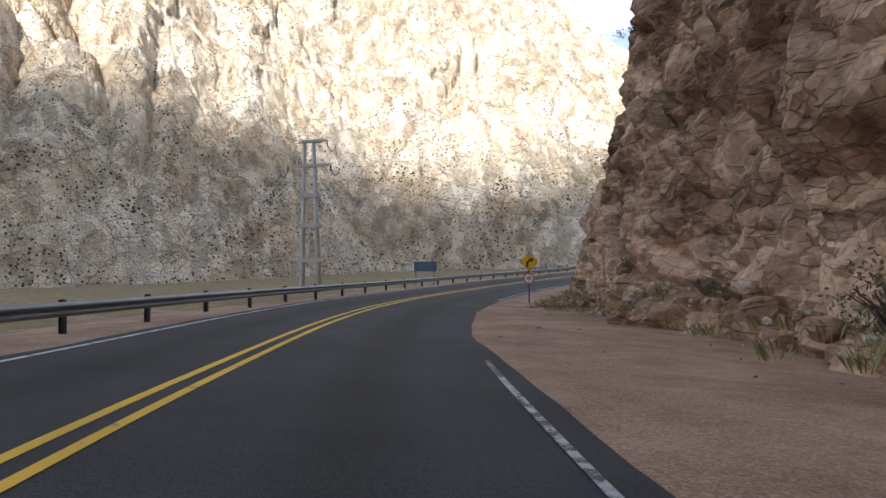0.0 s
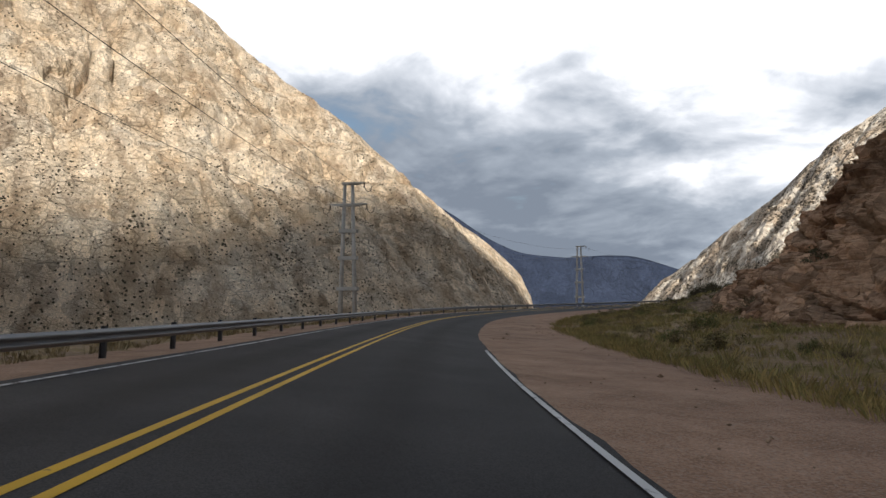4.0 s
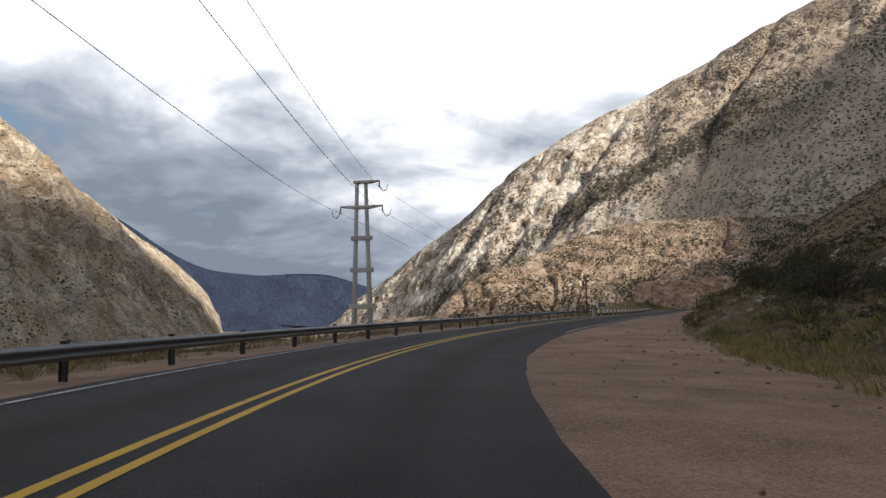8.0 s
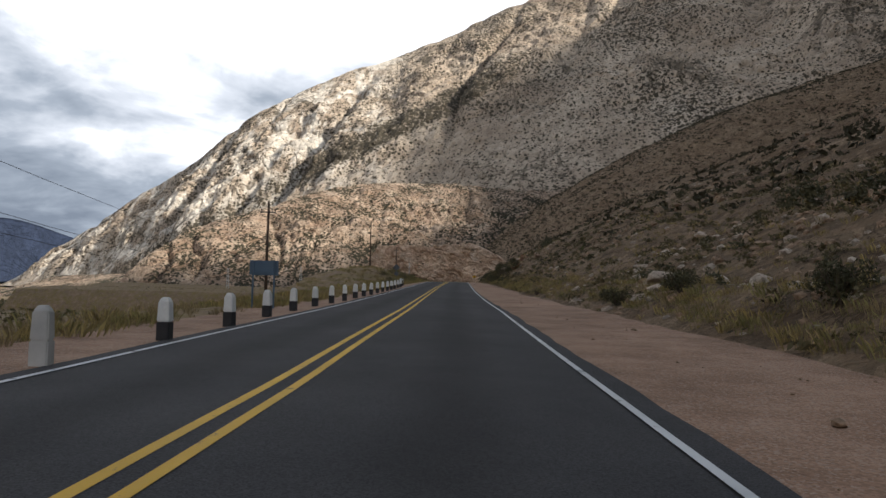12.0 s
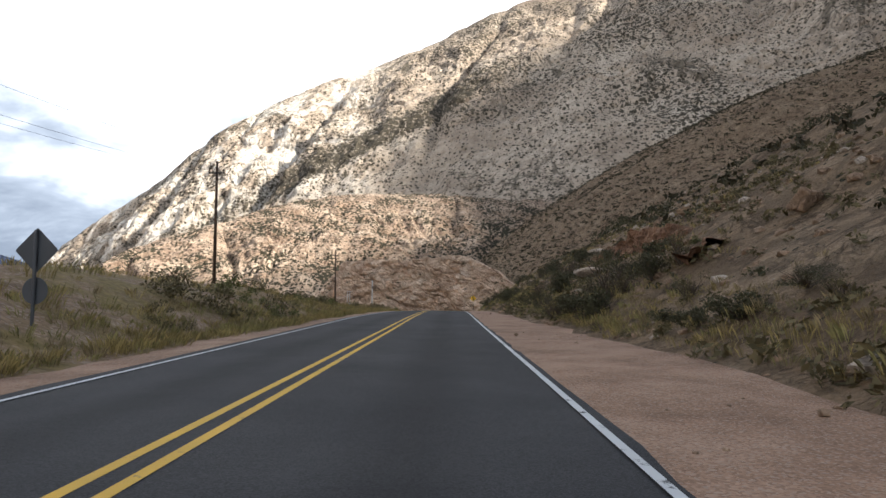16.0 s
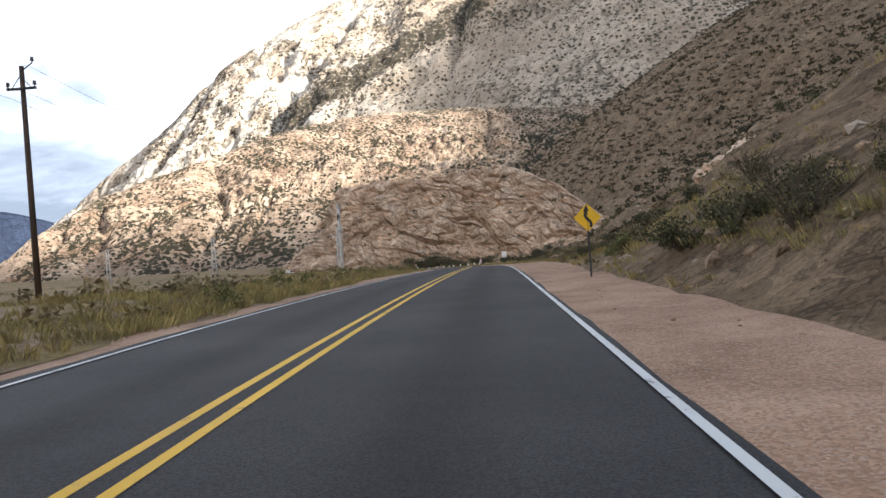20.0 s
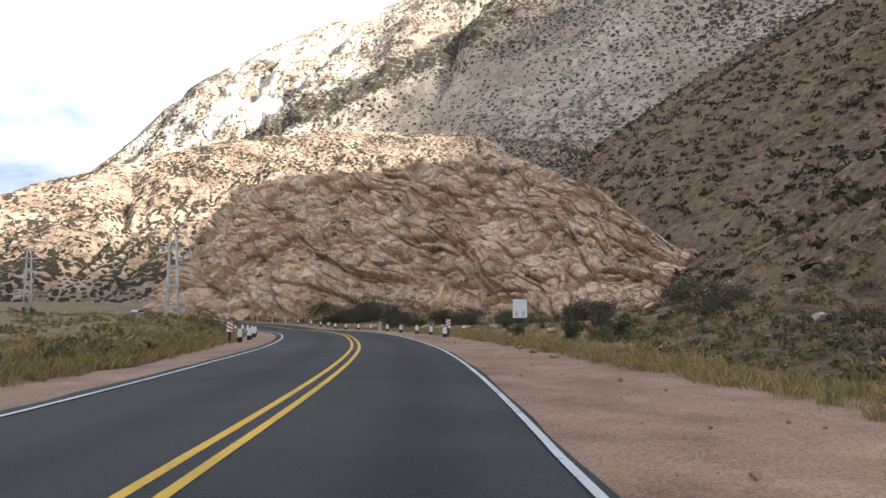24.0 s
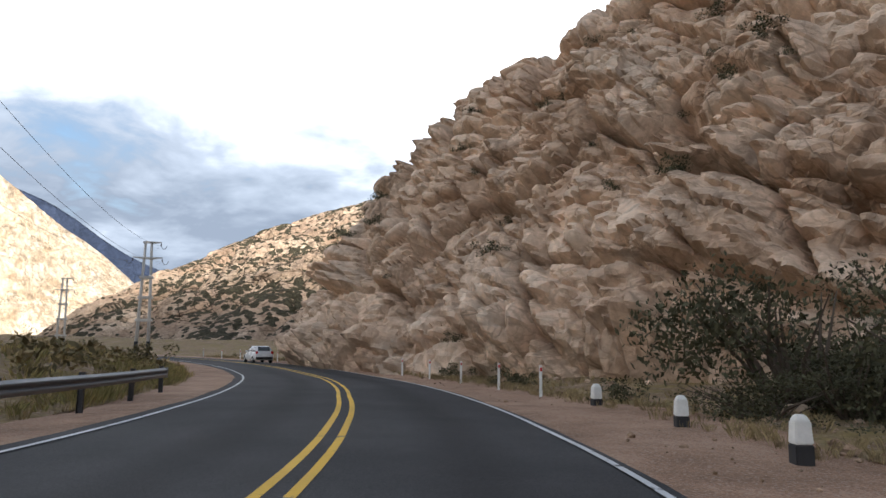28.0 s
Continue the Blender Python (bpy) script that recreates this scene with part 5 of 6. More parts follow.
striped_board(beside(26.04, 5.12, -0.05, 4), "red and white striped hazard board on a dark stake", 1)
striped_board(beside(25.79, -7.85, -0.05, -5), "red and white striped hazard board beside the posts", -1)
striped_board(beside(12.45, 9.4, 1.0, 20), "tilted red and white striped hazard board among the stones", 1)
ob = thing("stake", beside(12.06, 7.4, 1.0), "dark leaning wooden stake on the bank", "stake")
bm = bmesh.new()
box(bm, 0, 0, 0.35, 0.13, 0.13, 1.1, 0.02, 0.8, Matrix.Rotation(0.05, 4, "X"))
part("shaft", bm, WOOD, ob)


def white_board(m):
    ob = thing("notice_board", m, "white two-panel notice board on two steel legs", "notice board")
    for s in (-1, 1):
        bm = bmesh.new()
        tube(bm, (s * 0.2, 0.03, -0.5), (s * 0.2, 0.03, 1.75), 0.03, n=10)
        part("leg", bm, STEEL_DARK, ob)
        bm = bmesh.new()
        box(bm, s * 0.222, 0, 1.36, 0.435, 0.008, 1.12, 0.003)
        panel = part("panel", bm, SIGN_WHITE, ob)
        for k in range(2):
            bm = bmesh.new()
            box(bm, s * (0.17 + 0.1 * k), -0.006, 1.02, 0.035, 0.003, 0.36)
            part("bar", bm, SIGN_BACK, panel)
    return ob


white_board(place(6.75, 204.6, -0.06, 8))


# ---- power line ----
def hook(bm, x, z, s):
    """A loop of jumper cable under an arm's end."""
    pts = [Vector((x, 0, z)), Vector((x + s * 0.08, 0.0, z - 0.45)), Vector((x + s * 0.32, 0, z - 0.75)), Vector((x + s * 0.6, 0, z - 0.62)), Vector((x + s * 0.72, 0, z - 0.2))]
    for a, b in zip(pts, pts[1:]):
        tube(bm, a, b, 0.028, n=6, caps=False)


def pylon(m, hgt, below=3.0):
    """A twin-leg concrete tower: two leaning legs, tie beams, a wide crossarm and a short top arm."""
    ob = thing("pylon", m, "tall twin-leg concrete power pylon with tie beams and crossarms", "pylon", "power pylons")
    half = lambda z: 0.70 - 0.34 * z / hgt
    for s in (-1, 1):
        bm = bmesh.new()
        tube(bm, (s * (half(0) + 0.1), 0, -below), (s * half(hgt), 0, hgt), 0.235, 0.15, 16)
        leg = part("leg", bm, CONCRETE, ob, smooth=True)
        bm = bmesh.new()
        tube(bm, (s * (half(0) + 0.1), 0, -below), (s * (half(0) + 0.005), 0, 0.45), 0.25, 0.245, 16)
        part("foot_band", bm, BLACK_PAINT, leg, "dark-painted foot")
    for f in (0.24, 0.46, 0.655):
        z = f * hgt
        bm = bmesh.new()
        box(bm, 0, 0, z, 2 * half(z) + 0.72, 0.52, 0.34, 0.03)
        part("tie_beam", bm, CONCRETE, ob)
    z = 0.845 * hgt
    bm = bmesh.new()
    box(bm, 0, 0, z, 1.3, 0.46, 0.26, 0.03)
    for s in (-1, 1):
        g = bmesh.ops.create_cube(bm, size=1)["verts"]
        for v in g:
            tip = v.co.x * s > 0
            v.co = Vector((s * (1.75 if tip else 0.6), v.co.y * (0.2 if tip else 0.4), z + (0.10 if tip else 0) + v.co.z * (0.10 if tip else 0.26)))
    arm = part("crossarm", bm, CONCRETE, ob)
    bm = bmesh.new()
    box(bm, 0.12, 0, hgt + 0.02, 1.5, 0.44, 0.22, 0.03)
    g = bmesh.ops.create_cube(bm, size=1)["verts"]
    for v in g:
        tip = v.co.x > 0
        v.co = Vector((1.5 if tip else 0.8, v.co.y * (0.18 if tip else 0.4), hgt + 0.02 + (0.06 if tip else 0) + v.co.z * (0.09 if tip else 0.2)))
    top = part("top_arm", bm, CONCRETE, ob)
    for x, zz, s, par in ((-1.75, z + 0.05, -1, arm), (1.72, z + 0.05, 1, arm), (1.47, hgt + 0.05, 1, top)):
        bm = bmesh.new()
        for k in range(5):
            tube(bm, (x, 0, zz - 0.05 - 0.09 * k), (x, 0, zz - 0.11 - 0.09 * k), 0.075, 0.05, 10)
        part("insulator", bm, INSULATOR, par)
        bm = bmesh.new()
        hook(bm, x, zz - 0.1, s)
        part("jumper", bm, WIRE, par)
    return ob


PYLONS = ((74.8, -234.3, -1.9, 8.8, 62), (11.3, -169.2, -2.1, 9.1, 35), (-15.6, -99.0, -2.0, 9.7, 12), (-28.2, 245.0, -2.3, 8.7, 20), (-77, 299, -1.2, 10.2, 38), (-122, 322, -3.0, 9.5, 40))
for x, y, z0, z1, h in PYLONS:
    pylon(place(x, y, z0, h), (z1 - z0) * PLAN)


def wooden_pole(m, hgt):
    ob = thing("utility_pole", m, "slim dark wooden utility pole with a crossarm and three insulators", "utility pole", "utility poles")
    bm = bmesh.new()
    tube(bm, (0, 0, -1.0), (0, 0, hgt), 0.135, 0.095, 14)
    part("shaft", bm, WOOD, ob, smooth=True)
    z = hgt - 0.95
    bm = bmesh.new()
    box(bm, 0, -0.1, z, 1.25, 0.09, 0.10, 0.01)
    part("crossarm", bm, STEEL_DARK, ob)
    for s in (-1, 1):
        bm = bmesh.new()
        tube(bm, (s * 0.42, -0.1, z), (0, -0.1, z + 0.55), 0.018, n=6)
        part("brace", bm, STEEL_DARK, ob)
    bm = bmesh.new()
    tube(bm, (0, -0.08, hgt - 0.25), (0.52, -0.08, hgt + 0.10), 0.025, n=8)
    part("top_bracket", bm, STEEL_DARK, ob)
    for x, zz in ((-0.56, z + 0.05), (0.56, z + 0.05), (0.52, hgt + 0.08)):
        bm = bmesh.new()
        tube(bm, (x, -0.1, zz), (x, -0.1, zz + 0.10), 0.02, n=8)
        tube(bm, (x, -0.1, zz + 0.08), (x, -0.1, zz + 0.17), 0.085, 0.06, 12)
        tube(bm, (x, -0.1, zz + 0.17), (x, -0.1, zz + 0.23), 0.06, 0.07, 12)
        part("insulator", bm, INSULATOR, ob)
    return ob


POLES = ((-14.4, -15.7, -0.5, 7.35), (-14.9, 58.6, 5.0, 12.9), (-14.2, 113.1, 3.4, 11.35), (-14.0, 172, 0.2, 9.3))
for k, (x, y, z0, z1) in enumerate(POLES):
    if k < 3:
        wooden_pole(place(x, y, z0, (2, -3, 1)[k]), (z1 - z0) * PLAN)
    else:
        pylon(place(x, y, z0, 96), (z1 - z0) * PLAN)


def cable(a, b, sag, label, r=0.013):
    n = 24
    bm = bmesh.new()
    pts = []
    for k in range(n + 1):
        f = k / n
        p = Vector(a).lerp(Vector(b), f)
        p.z -= sag * 4 * f * (1 - f)
        pts.append(p)
    rings = []
    d = (pts[-1] - pts[0]).normalized()
    side = Vector((d.y, -d.x, 0)).normalized()
    for p in pts:
        rings.append([bm.verts.new(p + side * (r * math.cos(a_)) + Vector((0, 0, r * math.sin(a_)))) for a_ in (0.5, 2.6, 4.7)])
    for u, v in zip(rings, rings[1:]):
        for k in range(3):
            bm.faces.new((u[k], u[(k + 1) % 3], v[(k + 1) % 3], v[k]))
    me = bpy.data.meshes.new("power_cable")
    bm.to_mesh(me)
    bm.free()
    me.materials.append(WIRE)
    return tagged(new("power_cable", me), label, "cable", "power cables")


def tips(rows, arms):
    for x, y, z0, z1, h in rows:
        m = place(x, y, z0, h)
        yield [m @ Vector((ax, 0, (z1 - z0) * PLAN * fz - 0.4)) for ax, fz in arms]


spans = list(tips(PYLONS, ((-1.75, 0.845), (1.72, 0.845), (1.47, 1.0))))
for a, b in zip(spans, spans[1:]):
    for p, q in zip(a, b):
        cable(p, q, 0.022 * (q - p).length, "dark power cable slung between concrete pylons")
spans = list(tips([(x, y, z0, z1, 0) for x, y, z0, z1 in POLES], ((-0.56, 0.90), (0.56, 0.90), (0.52, 1.03))))
for a, b in zip(spans, spans[1:]):
    for p, q in zip(a, b):
        cable(p, q, 0.012 * (q - p).length, "thin dark wire between wooden poles", 0.008)


# ---- plants and loose stones ----
def leaf_cards(rng, n, radius, height, size, blade=False):
    """Small bent leaf cards in a lumpy dome: vertices (4n, 3), one quad each."""
    lumps = rng.normal(size=(9, 3)) * np.array([0.55, 0.55, 0.28]) * [radius, radius, height] + [0, 0, height * 0.55]
    k = rng.integers(0, len(lumps), n)
    d = rng.normal(size=(n, 3))
    d /= np.linalg.norm(d, axis=1)[:, None]
    c = lumps[k] + d * (rng.random(n) ** 0.4)[:, None] * np.array([0.45 * radius, 0.45 * radius, 0.36 * height])
    c[:, 2] = np.abs(c[:, 2]) * 0.97 + 0.03
    a = rng.normal(size=(n, 3)) + d * 0.5
    a[:, 2] += 0.5
    a /= np.linalg.norm(a, axis=1)[:, None]
    b = np.cross(a, rng.normal(size=(n, 3)))
    b /= np.linalg.norm(b, axis=1)[:, None] + 1e-9
    s = (size * (0.6 + 0.9 * rng.random(n)))[:, None]
    return np.stack([c - a * s, c + b * s * 0.42, c + a * s, c - b * s * 0.42], 1).reshape(-1, 3)


def quads(n):
    return np.arange(4 * n).reshape(n, 4)


def raw_mesh(name, verts, faces, material, smooth=False):
    me = bpy.data.meshes.new(name)
    faces = np.asarray(faces)
    k = faces.shape[1]
    me.vertices.add(len(verts))
    me.vertices.foreach_set("co", np.asarray(verts, float).ravel())
    me.loops.add(faces.size)
    me.loops.foreach_set("vertex_index", faces.ravel())
    me.polygons.add(len(faces))
    me.polygons.foreach_set("loop_start", np.arange(0, faces.size, k))
    me.polygons.foreach_set("use_smooth", np.full(len(faces), smooth))
    me.materials.append(material)
    me.update(calc_edges=True)
    return me


def bush(name, label, category, radius, height, n, size, material, seed, twigs=16, group="bushes beside the road"):
    """A bush: bare stems from one foot, and a ragged crown of small leaves."""
    rng = np.random.default_rng(seed)
    ob = thing(name, Matrix.Translation((0, 0, -60)), label, category, group)
    bm = bmesh.new()
    for k in range(twigs):
        a = rng.random() * 6.283
        r = radius * (0.35 + 0.65 * rng.random())
        p0 = Vector((0.06 * math.cos(a), 0.06 * math.sin(a), -0.15))
        p1 = Vector((0.5 * r * math.cos(a), 0.5 * r * math.sin(a), height * (0.35 + 0.2 * rng.random())))
        p2 = Vector((r * math.cos(a + 0.3), r * math.sin(a + 0.3), height * (0.65 + 0.4 * rng.random())))
        tube(bm, p0, p1, 0.03 * height, 0.018 * height, 5, False)
        tube(bm, p1, p2, 0.018 * height, 0.006 * height, 4, False)
    part("woody_base", bm, BARK, ob)
    f = new("foliage", raw_mesh("foliage", leaf_cards(rng, n, radius, height, size), quads(n), material))
    f.parent = ob
    return ob


BUSHES = {
    "dark": [bush("bush", "dense dark green thorny bush on stony ground", "bush", 1.0, 1.15, 1500, 0.068, LEAF_DARK, 21), bush("bush", "broad dark olive bush with an uneven crown", "bush", 1.35, 1.0, 1700, 0.075, LEAF_DARK, 22)],
    "big": [bush("bush", "tall dense dark green thicket bush at the rock's foot", "bush", 1.1, 1.15, 3400, 0.034, LEAF_DARK, 27, 22), bush("bush", "broad rounded dark green thicket bush at the rock's foot", "bush", 1.35, 1.0, 3600, 0.036, LEAF_DARK, 28, 22)],
    "green": [bush("bush", "fresh green bush among dry grass", "bush", 0.9, 0.9, 1300, 0.062, LEAF_GREEN, 23), bush("bush", "tall loose green bush with thin stems", "bush", 0.8, 1.4, 1300, 0.066, LEAF_GREEN, 24)],
    "olive": [bush("bush", "olive-brown half-dry bush on the slope", "bush", 1.0, 0.8, 1200, 0.06, LEAF_OLIVE, 25), bush("bush", "thin grey-brown twiggy bush, nearly leafless", "bush", 0.9, 1.0, 700, 0.05, LEAF_OLIVE, 26, 44)],
}
SPENT = set()


JOINED = {"dark": [], "green": [], "olive": []}


def grow_far(kind, p, scale):
    """Notes a bush that the camera never passes near, to be joined with its like."""
    JOINED[kind].append((tuple(p), scale))


def grow(kind, p, scale, seed):
    """Sets one bush at p; the first of each pattern is the pattern itself."""
    rng = random.Random(seed)
    proto = BUSHES[kind][rng.randrange(2)]
    s = scale * rng.uniform(0.85, 1.15)
    m = Matrix.Translation(Vector(p) - Vector((0, 0, 0.04))) @ Matrix.Rotation(rng.random() * 6.28, 4, "Z") @ Matrix.Diagonal((s, s, s * rng.uniform(0.8, 1.1), 1))
    if proto.name in SPENT:
        copy_thing(proto, m)
    else:
        SPENT.add(proto.name)
        proto.matrix_basis = m


def between(t, i):
    """The way from station i to the drive time t, along the drive line."""
    a, b = LINE[max(i - 1, 0)], LINE[min(i + 1, len(LINE) - 1)]
    return 0.5 * (b - a) * float((t * 2 + 7) * 8 - i) if 0 < i < len(LINE) - 1 else 0.0 * a


def verge_point(verge, t, w):
    """A place on a verge at drive time t, w of the way across (0 to 1)."""
    i = station(t)
    f = w * (verge.shape[1] - 1)
    k = min(int(f), verge.shape[1] - 2)
    return verge[i, k] * (1 - f + k) + verge[i, k + 1] * (f - k) + between(t, i)[:3]


def road_right(t, lat):
    """Ground on the right verge, lat metres from the drive line: the higher of verge and hillside."""
    i = station(t)
    x, y = LINE[i, 0] + RIGHT[i, 0] * lat, LINE[i, 1] + RIGHT[i, 1] * lat
    ahead = between(t, i)
    x, y = x + ahead[0], y + ahead[1]
    row = VERGE_R[i]
    d = np.hypot(row[:, 0] - LINE[i, 0], row[:, 1] - LINE[i, 1])
    z = float(np.interp(lat, d, row[:, 2]))
    if lat < EDGE_R[i] + 2.5:
        z = max(z, float(LINE[i, 2] - EYE - BANK[i] * lat - 0.02))
    j = int(np.clip(np.searchsorted(HY, y), 1, len(HY) - 1))
    if x > FOOT_X[j] - 4:
        z = max(z, float(np.interp(x, HILL_P[j][:, 0], HILL_P[j][:, 2])))
    return Vector((x, y, z))


def gravel_edge(t):
    return float(EDGE_R[station(t)])


def near_rock(x, y):
    """Ground at the bend between the road and the outcrop."""
    sub = VERGE_R[station(22):station(34)].reshape(-1, 3)
    k = int(((sub[:, 0] - x) ** 2 + (sub[:, 1] - y) ** 2).argmin())
    return Vector((x, y, float(sub[k, 2]) - 0.15))


far_bushes = []
dice = random.Random(77)
# along the inside of the first bend: at the cliff's foot, then on the grassy slope
for k in range(6):
    t = dice.uniform(0.4, 2.2)
    grow(dice.choice(("olive", "olive", "green")), road_right(t, dice.uniform(6.0, 6.8)), dice.uniform(0.35, 0.7), 100 + k)
for k in range(28):
    t = dice.uniform(2.5, 5.2)
    lat = dice.uniform(7.0, 8.4 + 2.8 * max(0, t - 2.5))
    grow(dice.choice(("green", "olive", "olive")), road_right(t, lat), dice.uniform(0.3, 0.75), 200 + k)
for k in range(5):
    grow(dice.choice(("olive", "green")), road_right(dice.uniform(3.3, 4.4), dice.uniform(9.0, 12)), dice.uniform(0.9, 1.4), 260 + k)
for k in range(12):
    t = dice.uniform(3.2, 4.6)
    grow(dice.choice(("dark", "olive", "green")), road_right(t, dice.uniform(9.5, 15)), dice.uniform(0.6, 1.2), 275 + k)
for k in range(20):      # a thicket at the cliff's broken corner
    t = dice.uniform(2.4, 3.3)
    grow(dice.choice(("dark", "olive", "big")), road_right(t, 4.9 + 2.3 * (t - 2.35) + dice.uniform(0, 1.6)), dice.uniform(0.5, 0.85) + 0.5 * (t - 2.4), 290 + k)
for k in range(60):
    t = dice.uniform(5.0, 10.6)
    lat = dice.uniform(7.6, 19 if t < 8.5 else 15)
    grow_far(dice.choice(("olive", "olive", "green")), road_right(t, lat), dice.uniform(0.3, 0.8))
# a thicket on the bank before the straight
for k in range(14):
    t = dice.uniform(9.3, 10.6)
    grow("big", road_right(t, dice.uniform(10.5, 16)), dice.uniform(0.9, 1.4), 400 + k)
# lower hillside along the straight
for k in range(44):
    t = dice.uniform(10.6, 24)
    grow(dice.choice(("olive", "dark", "green", "olive")), road_right(t, gravel_edge(t) + 0.8 + dice.random() ** 2 * 9), dice.uniform(0.4, 0.95), 500 + k)
for k in range(34):
    t = dice.uniform(17.5, 23)
    grow(dice.choice(("dark", "green", "olive", "olive")), road_right(t, gravel_edge(t) + dice.uniform(0.6, 4.5)), dice.uniform(0.6, 1.25), 600 + k)
for k in range(22):
    far_bushes.append((hill_point(dice.uniform(8, 34), dice.uniform(-60, 190)), dice.uniform(1.3, 2.4)))
for k in range(46):
    t = dice.uniform(16.6, 22.6)
    grow(dice.choice(("dark", "olive", "olive", "big")), road_right(t, gravel_edge(t) + 1.2 + 5.5 * dice.random() ** 1.3), dice.uniform(0.6, 1.3), 1100 + k)
# a belt of dark bushes at the foot of the outcrop
for k in range(34):
    f = dice.random() ** 1.2
    x, y = np.interp(f, (0, 0.3, 0.55, 0.8, 1), (17, 5, -4, -11, -19)), np.interp(f, (0, 0.3, 0.55, 0.8, 1), (256, 261, 269, 284, 299))
    off = dice.uniform(0.0, 7.0)
    grow(dice.choice(("big", "big", "big", "green")), near_rock(x + 0.4 * off, y + 0.8 * off), dice.uniform(0.9, 1.65), 800 + k)
for k in range(10):
    t = 28.8 + 3.5 * dice.random()
    grow_far(dice.choice(("dark", "olive")), road_right(t, dice.uniform(4.9, 6.4)), dice.uniform(0.4, 0.8))
for k in range(12):
    grow("big", near_rock(dice.uniform(-17, -4), dice.uniform(288, 299)), dice.uniform(1.5, 2.2), 890 + k)
for k in range(16):
    t = dice.uniform(25.4, 26.6)
    grow(dice.choice(("dark", "olive", "green")), road_right(t, dice.uniform(9, 15)), dice.uniform(0.5, 1.0), 930 + k)
for k in range(12):
    grow(dice.choice(("olive", "olive", "big")), road_right(dice.uniform(24.8, 26.2), dice.uniform(13, 23)), dice.uniform(0.8, 1.5), 880 + k)
# left of the road: the mound, the flat beyond it and the bend
for k in range(28):
    t = dice.uniform(15.4, 19.5)
    grow_far(dice.choice(("olive", "olive", "green")), verge_point(VERGE_L, t, dice.uniform(0.04, 0.36)), dice.uniform(0.4, 0.95))
for k in range(28):
    t = dice.uniform(19.2, 25.2)
    grow_far(dice.choice(("green", "olive", "olive")), verge_point(VERGE_L, t, dice.uniform(0.06, 0.5)), dice.uniform(0.4, 0.9))
for k in range(12):
    t = dice.uniform(25.5, 34)
    grow_far(dice.choice(("green", "olive")), verge_point(VERGE_L, t, dice.uniform(0.12, 0.9)), dice.uniform(0.5, 1.2))


def ledge(P, k, low, high, seed):
    """Flatter places on a rock face, between two shares of its height."""
    rng = random.Random(seed)
    nu, nv = P.shape[:2]
    out = []
    while len(out) < k:
        i, j = rng.randrange(2, nu - 3), rng.randrange(int(low * nv), min(int(high * nv), nv - 2))
        a, b = P[i, j + 1] - P[i, j - 1], P[i + 1, j] - P[i - 1, j]
        n = np.cross(b, a)
        if abs(n[2]) > 0.55 * np.linalg.norm(n):
            out.append(Vector(P[i, j]))
    return out


for p in ledge(OUT_P, 120, 0.03, 0.8, 5) + ledge(CLIFF_P, 60, 0.02, 0.7, 6):
    far_bushes.append((p, dice.uniform(0.35, 1.2)))


def scatter(name, pts, sizes, protos, faces, material, label, category, seed, flat=(0.7, 1.1)):
    """Many small copies of a few shapes, joined into one mesh."""
    rng = np.random.default_rng(seed)
    n, m = len(pts), len(protos[0])
    pick = rng.integers(0, len(protos), n)
    a = rng.random(n) * 6.283
    V = np.array(protos)[pick]
    c, s = np.cos(a)[:, None], np.sin(a)[:, None]
    z = V[:, :, 2] * rng.uniform(*flat, n)[:, None]
    V = np.stack([V[:, :, 0] * c - V[:, :, 1] * s, V[:, :, 0] * s + V[:, :, 1] * c, z], 2) * np.asarray(sizes)[:, None, None] + np.asarray(pts)[:, None]
    F = (faces[None] + (np.arange(n) * m)[:, None, None]).reshape(-1, faces.shape[1])
    ob = new(name, raw_mesh(name, V.reshape(-1, 3), F, material))
    return tagged(ob, label, category, "", "stuff")


rs = np.random.default_rng(9)


def hill_spots(n, u0, u1, y0, y1, power=1.0, clump=0.0, seed=0):
    """Places on the hillside between u0 and u1 metres above its foot."""
    out = []
    while len(out) < n:
        u = u0 + (u1 - u0) * rs.random(n * 2) ** power
        y = y0 + (y1 - y0) * rs.random(n * 2)
        q = np.stack([u, y, 0 * u], 1)
        keep = vnoise(q, 9.0, seed) > clump * rs.uniform(-1, 1, n * 2)
        for uu, yy in zip(u[keep], y[keep]):
            out.append(hill_point(uu, yy) - Vector((0, 0, 0.03)))
            if len(out) >= n:
                break
    return np.array(out)


clump = [leaf_cards(np.random.default_rng(40 + k), 34, 0.5, 0.62, 0.14) for k in range(6)]
tiny = [leaf_cards(np.random.default_rng(140 + k), 9, 0.42, 0.5, 0.30) for k in range(6)]
thick = [leaf_cards(np.random.default_rng(240 + k), 420, 0.8, 0.8, 0.07) for k in range(4)]
for kind, leaf, look_ in (("dark", LEAF_DARK, "dark green bushes"), ("green", LEAF_GREEN, "fresh green bushes"), ("olive", LEAF_OLIVE, "olive-brown half-dry bushes")):
    scatter("scrub", [q for q, _ in JOINED[kind]], [1.25 * r for _, r in JOINED[kind]], thick, quads(420), leaf, look_ + " scattered over the verges and the bank", "scrub", 69)
scatter("scrub", [tuple(q) for q, _ in far_bushes], [r for _, r in far_bushes], thick, quads(420), LEAF_DARK, "dark bushes rooted in ledges and on the upper slope", "scrub", 50)
p = hill_spots(2000, 1.5, 40, -150, 275, 1.0, 0.5, 1)
scatter("scrub", p, rs.uniform(0.3, 0.9, 2000), clump, quads(34), LEAF_DARK, "low dark scrub dotted over the stony hillside", "scrub", 51)
dots = [leaf_cards(np.random.default_rng(340 + k), 16, 0.58, 0.62, 0.30) for k in range(6)]
uu, yy = np.meshgrid(np.arange(12, 250, 2.9), np.arange(-130, 520, 2.9), indexing="ij")
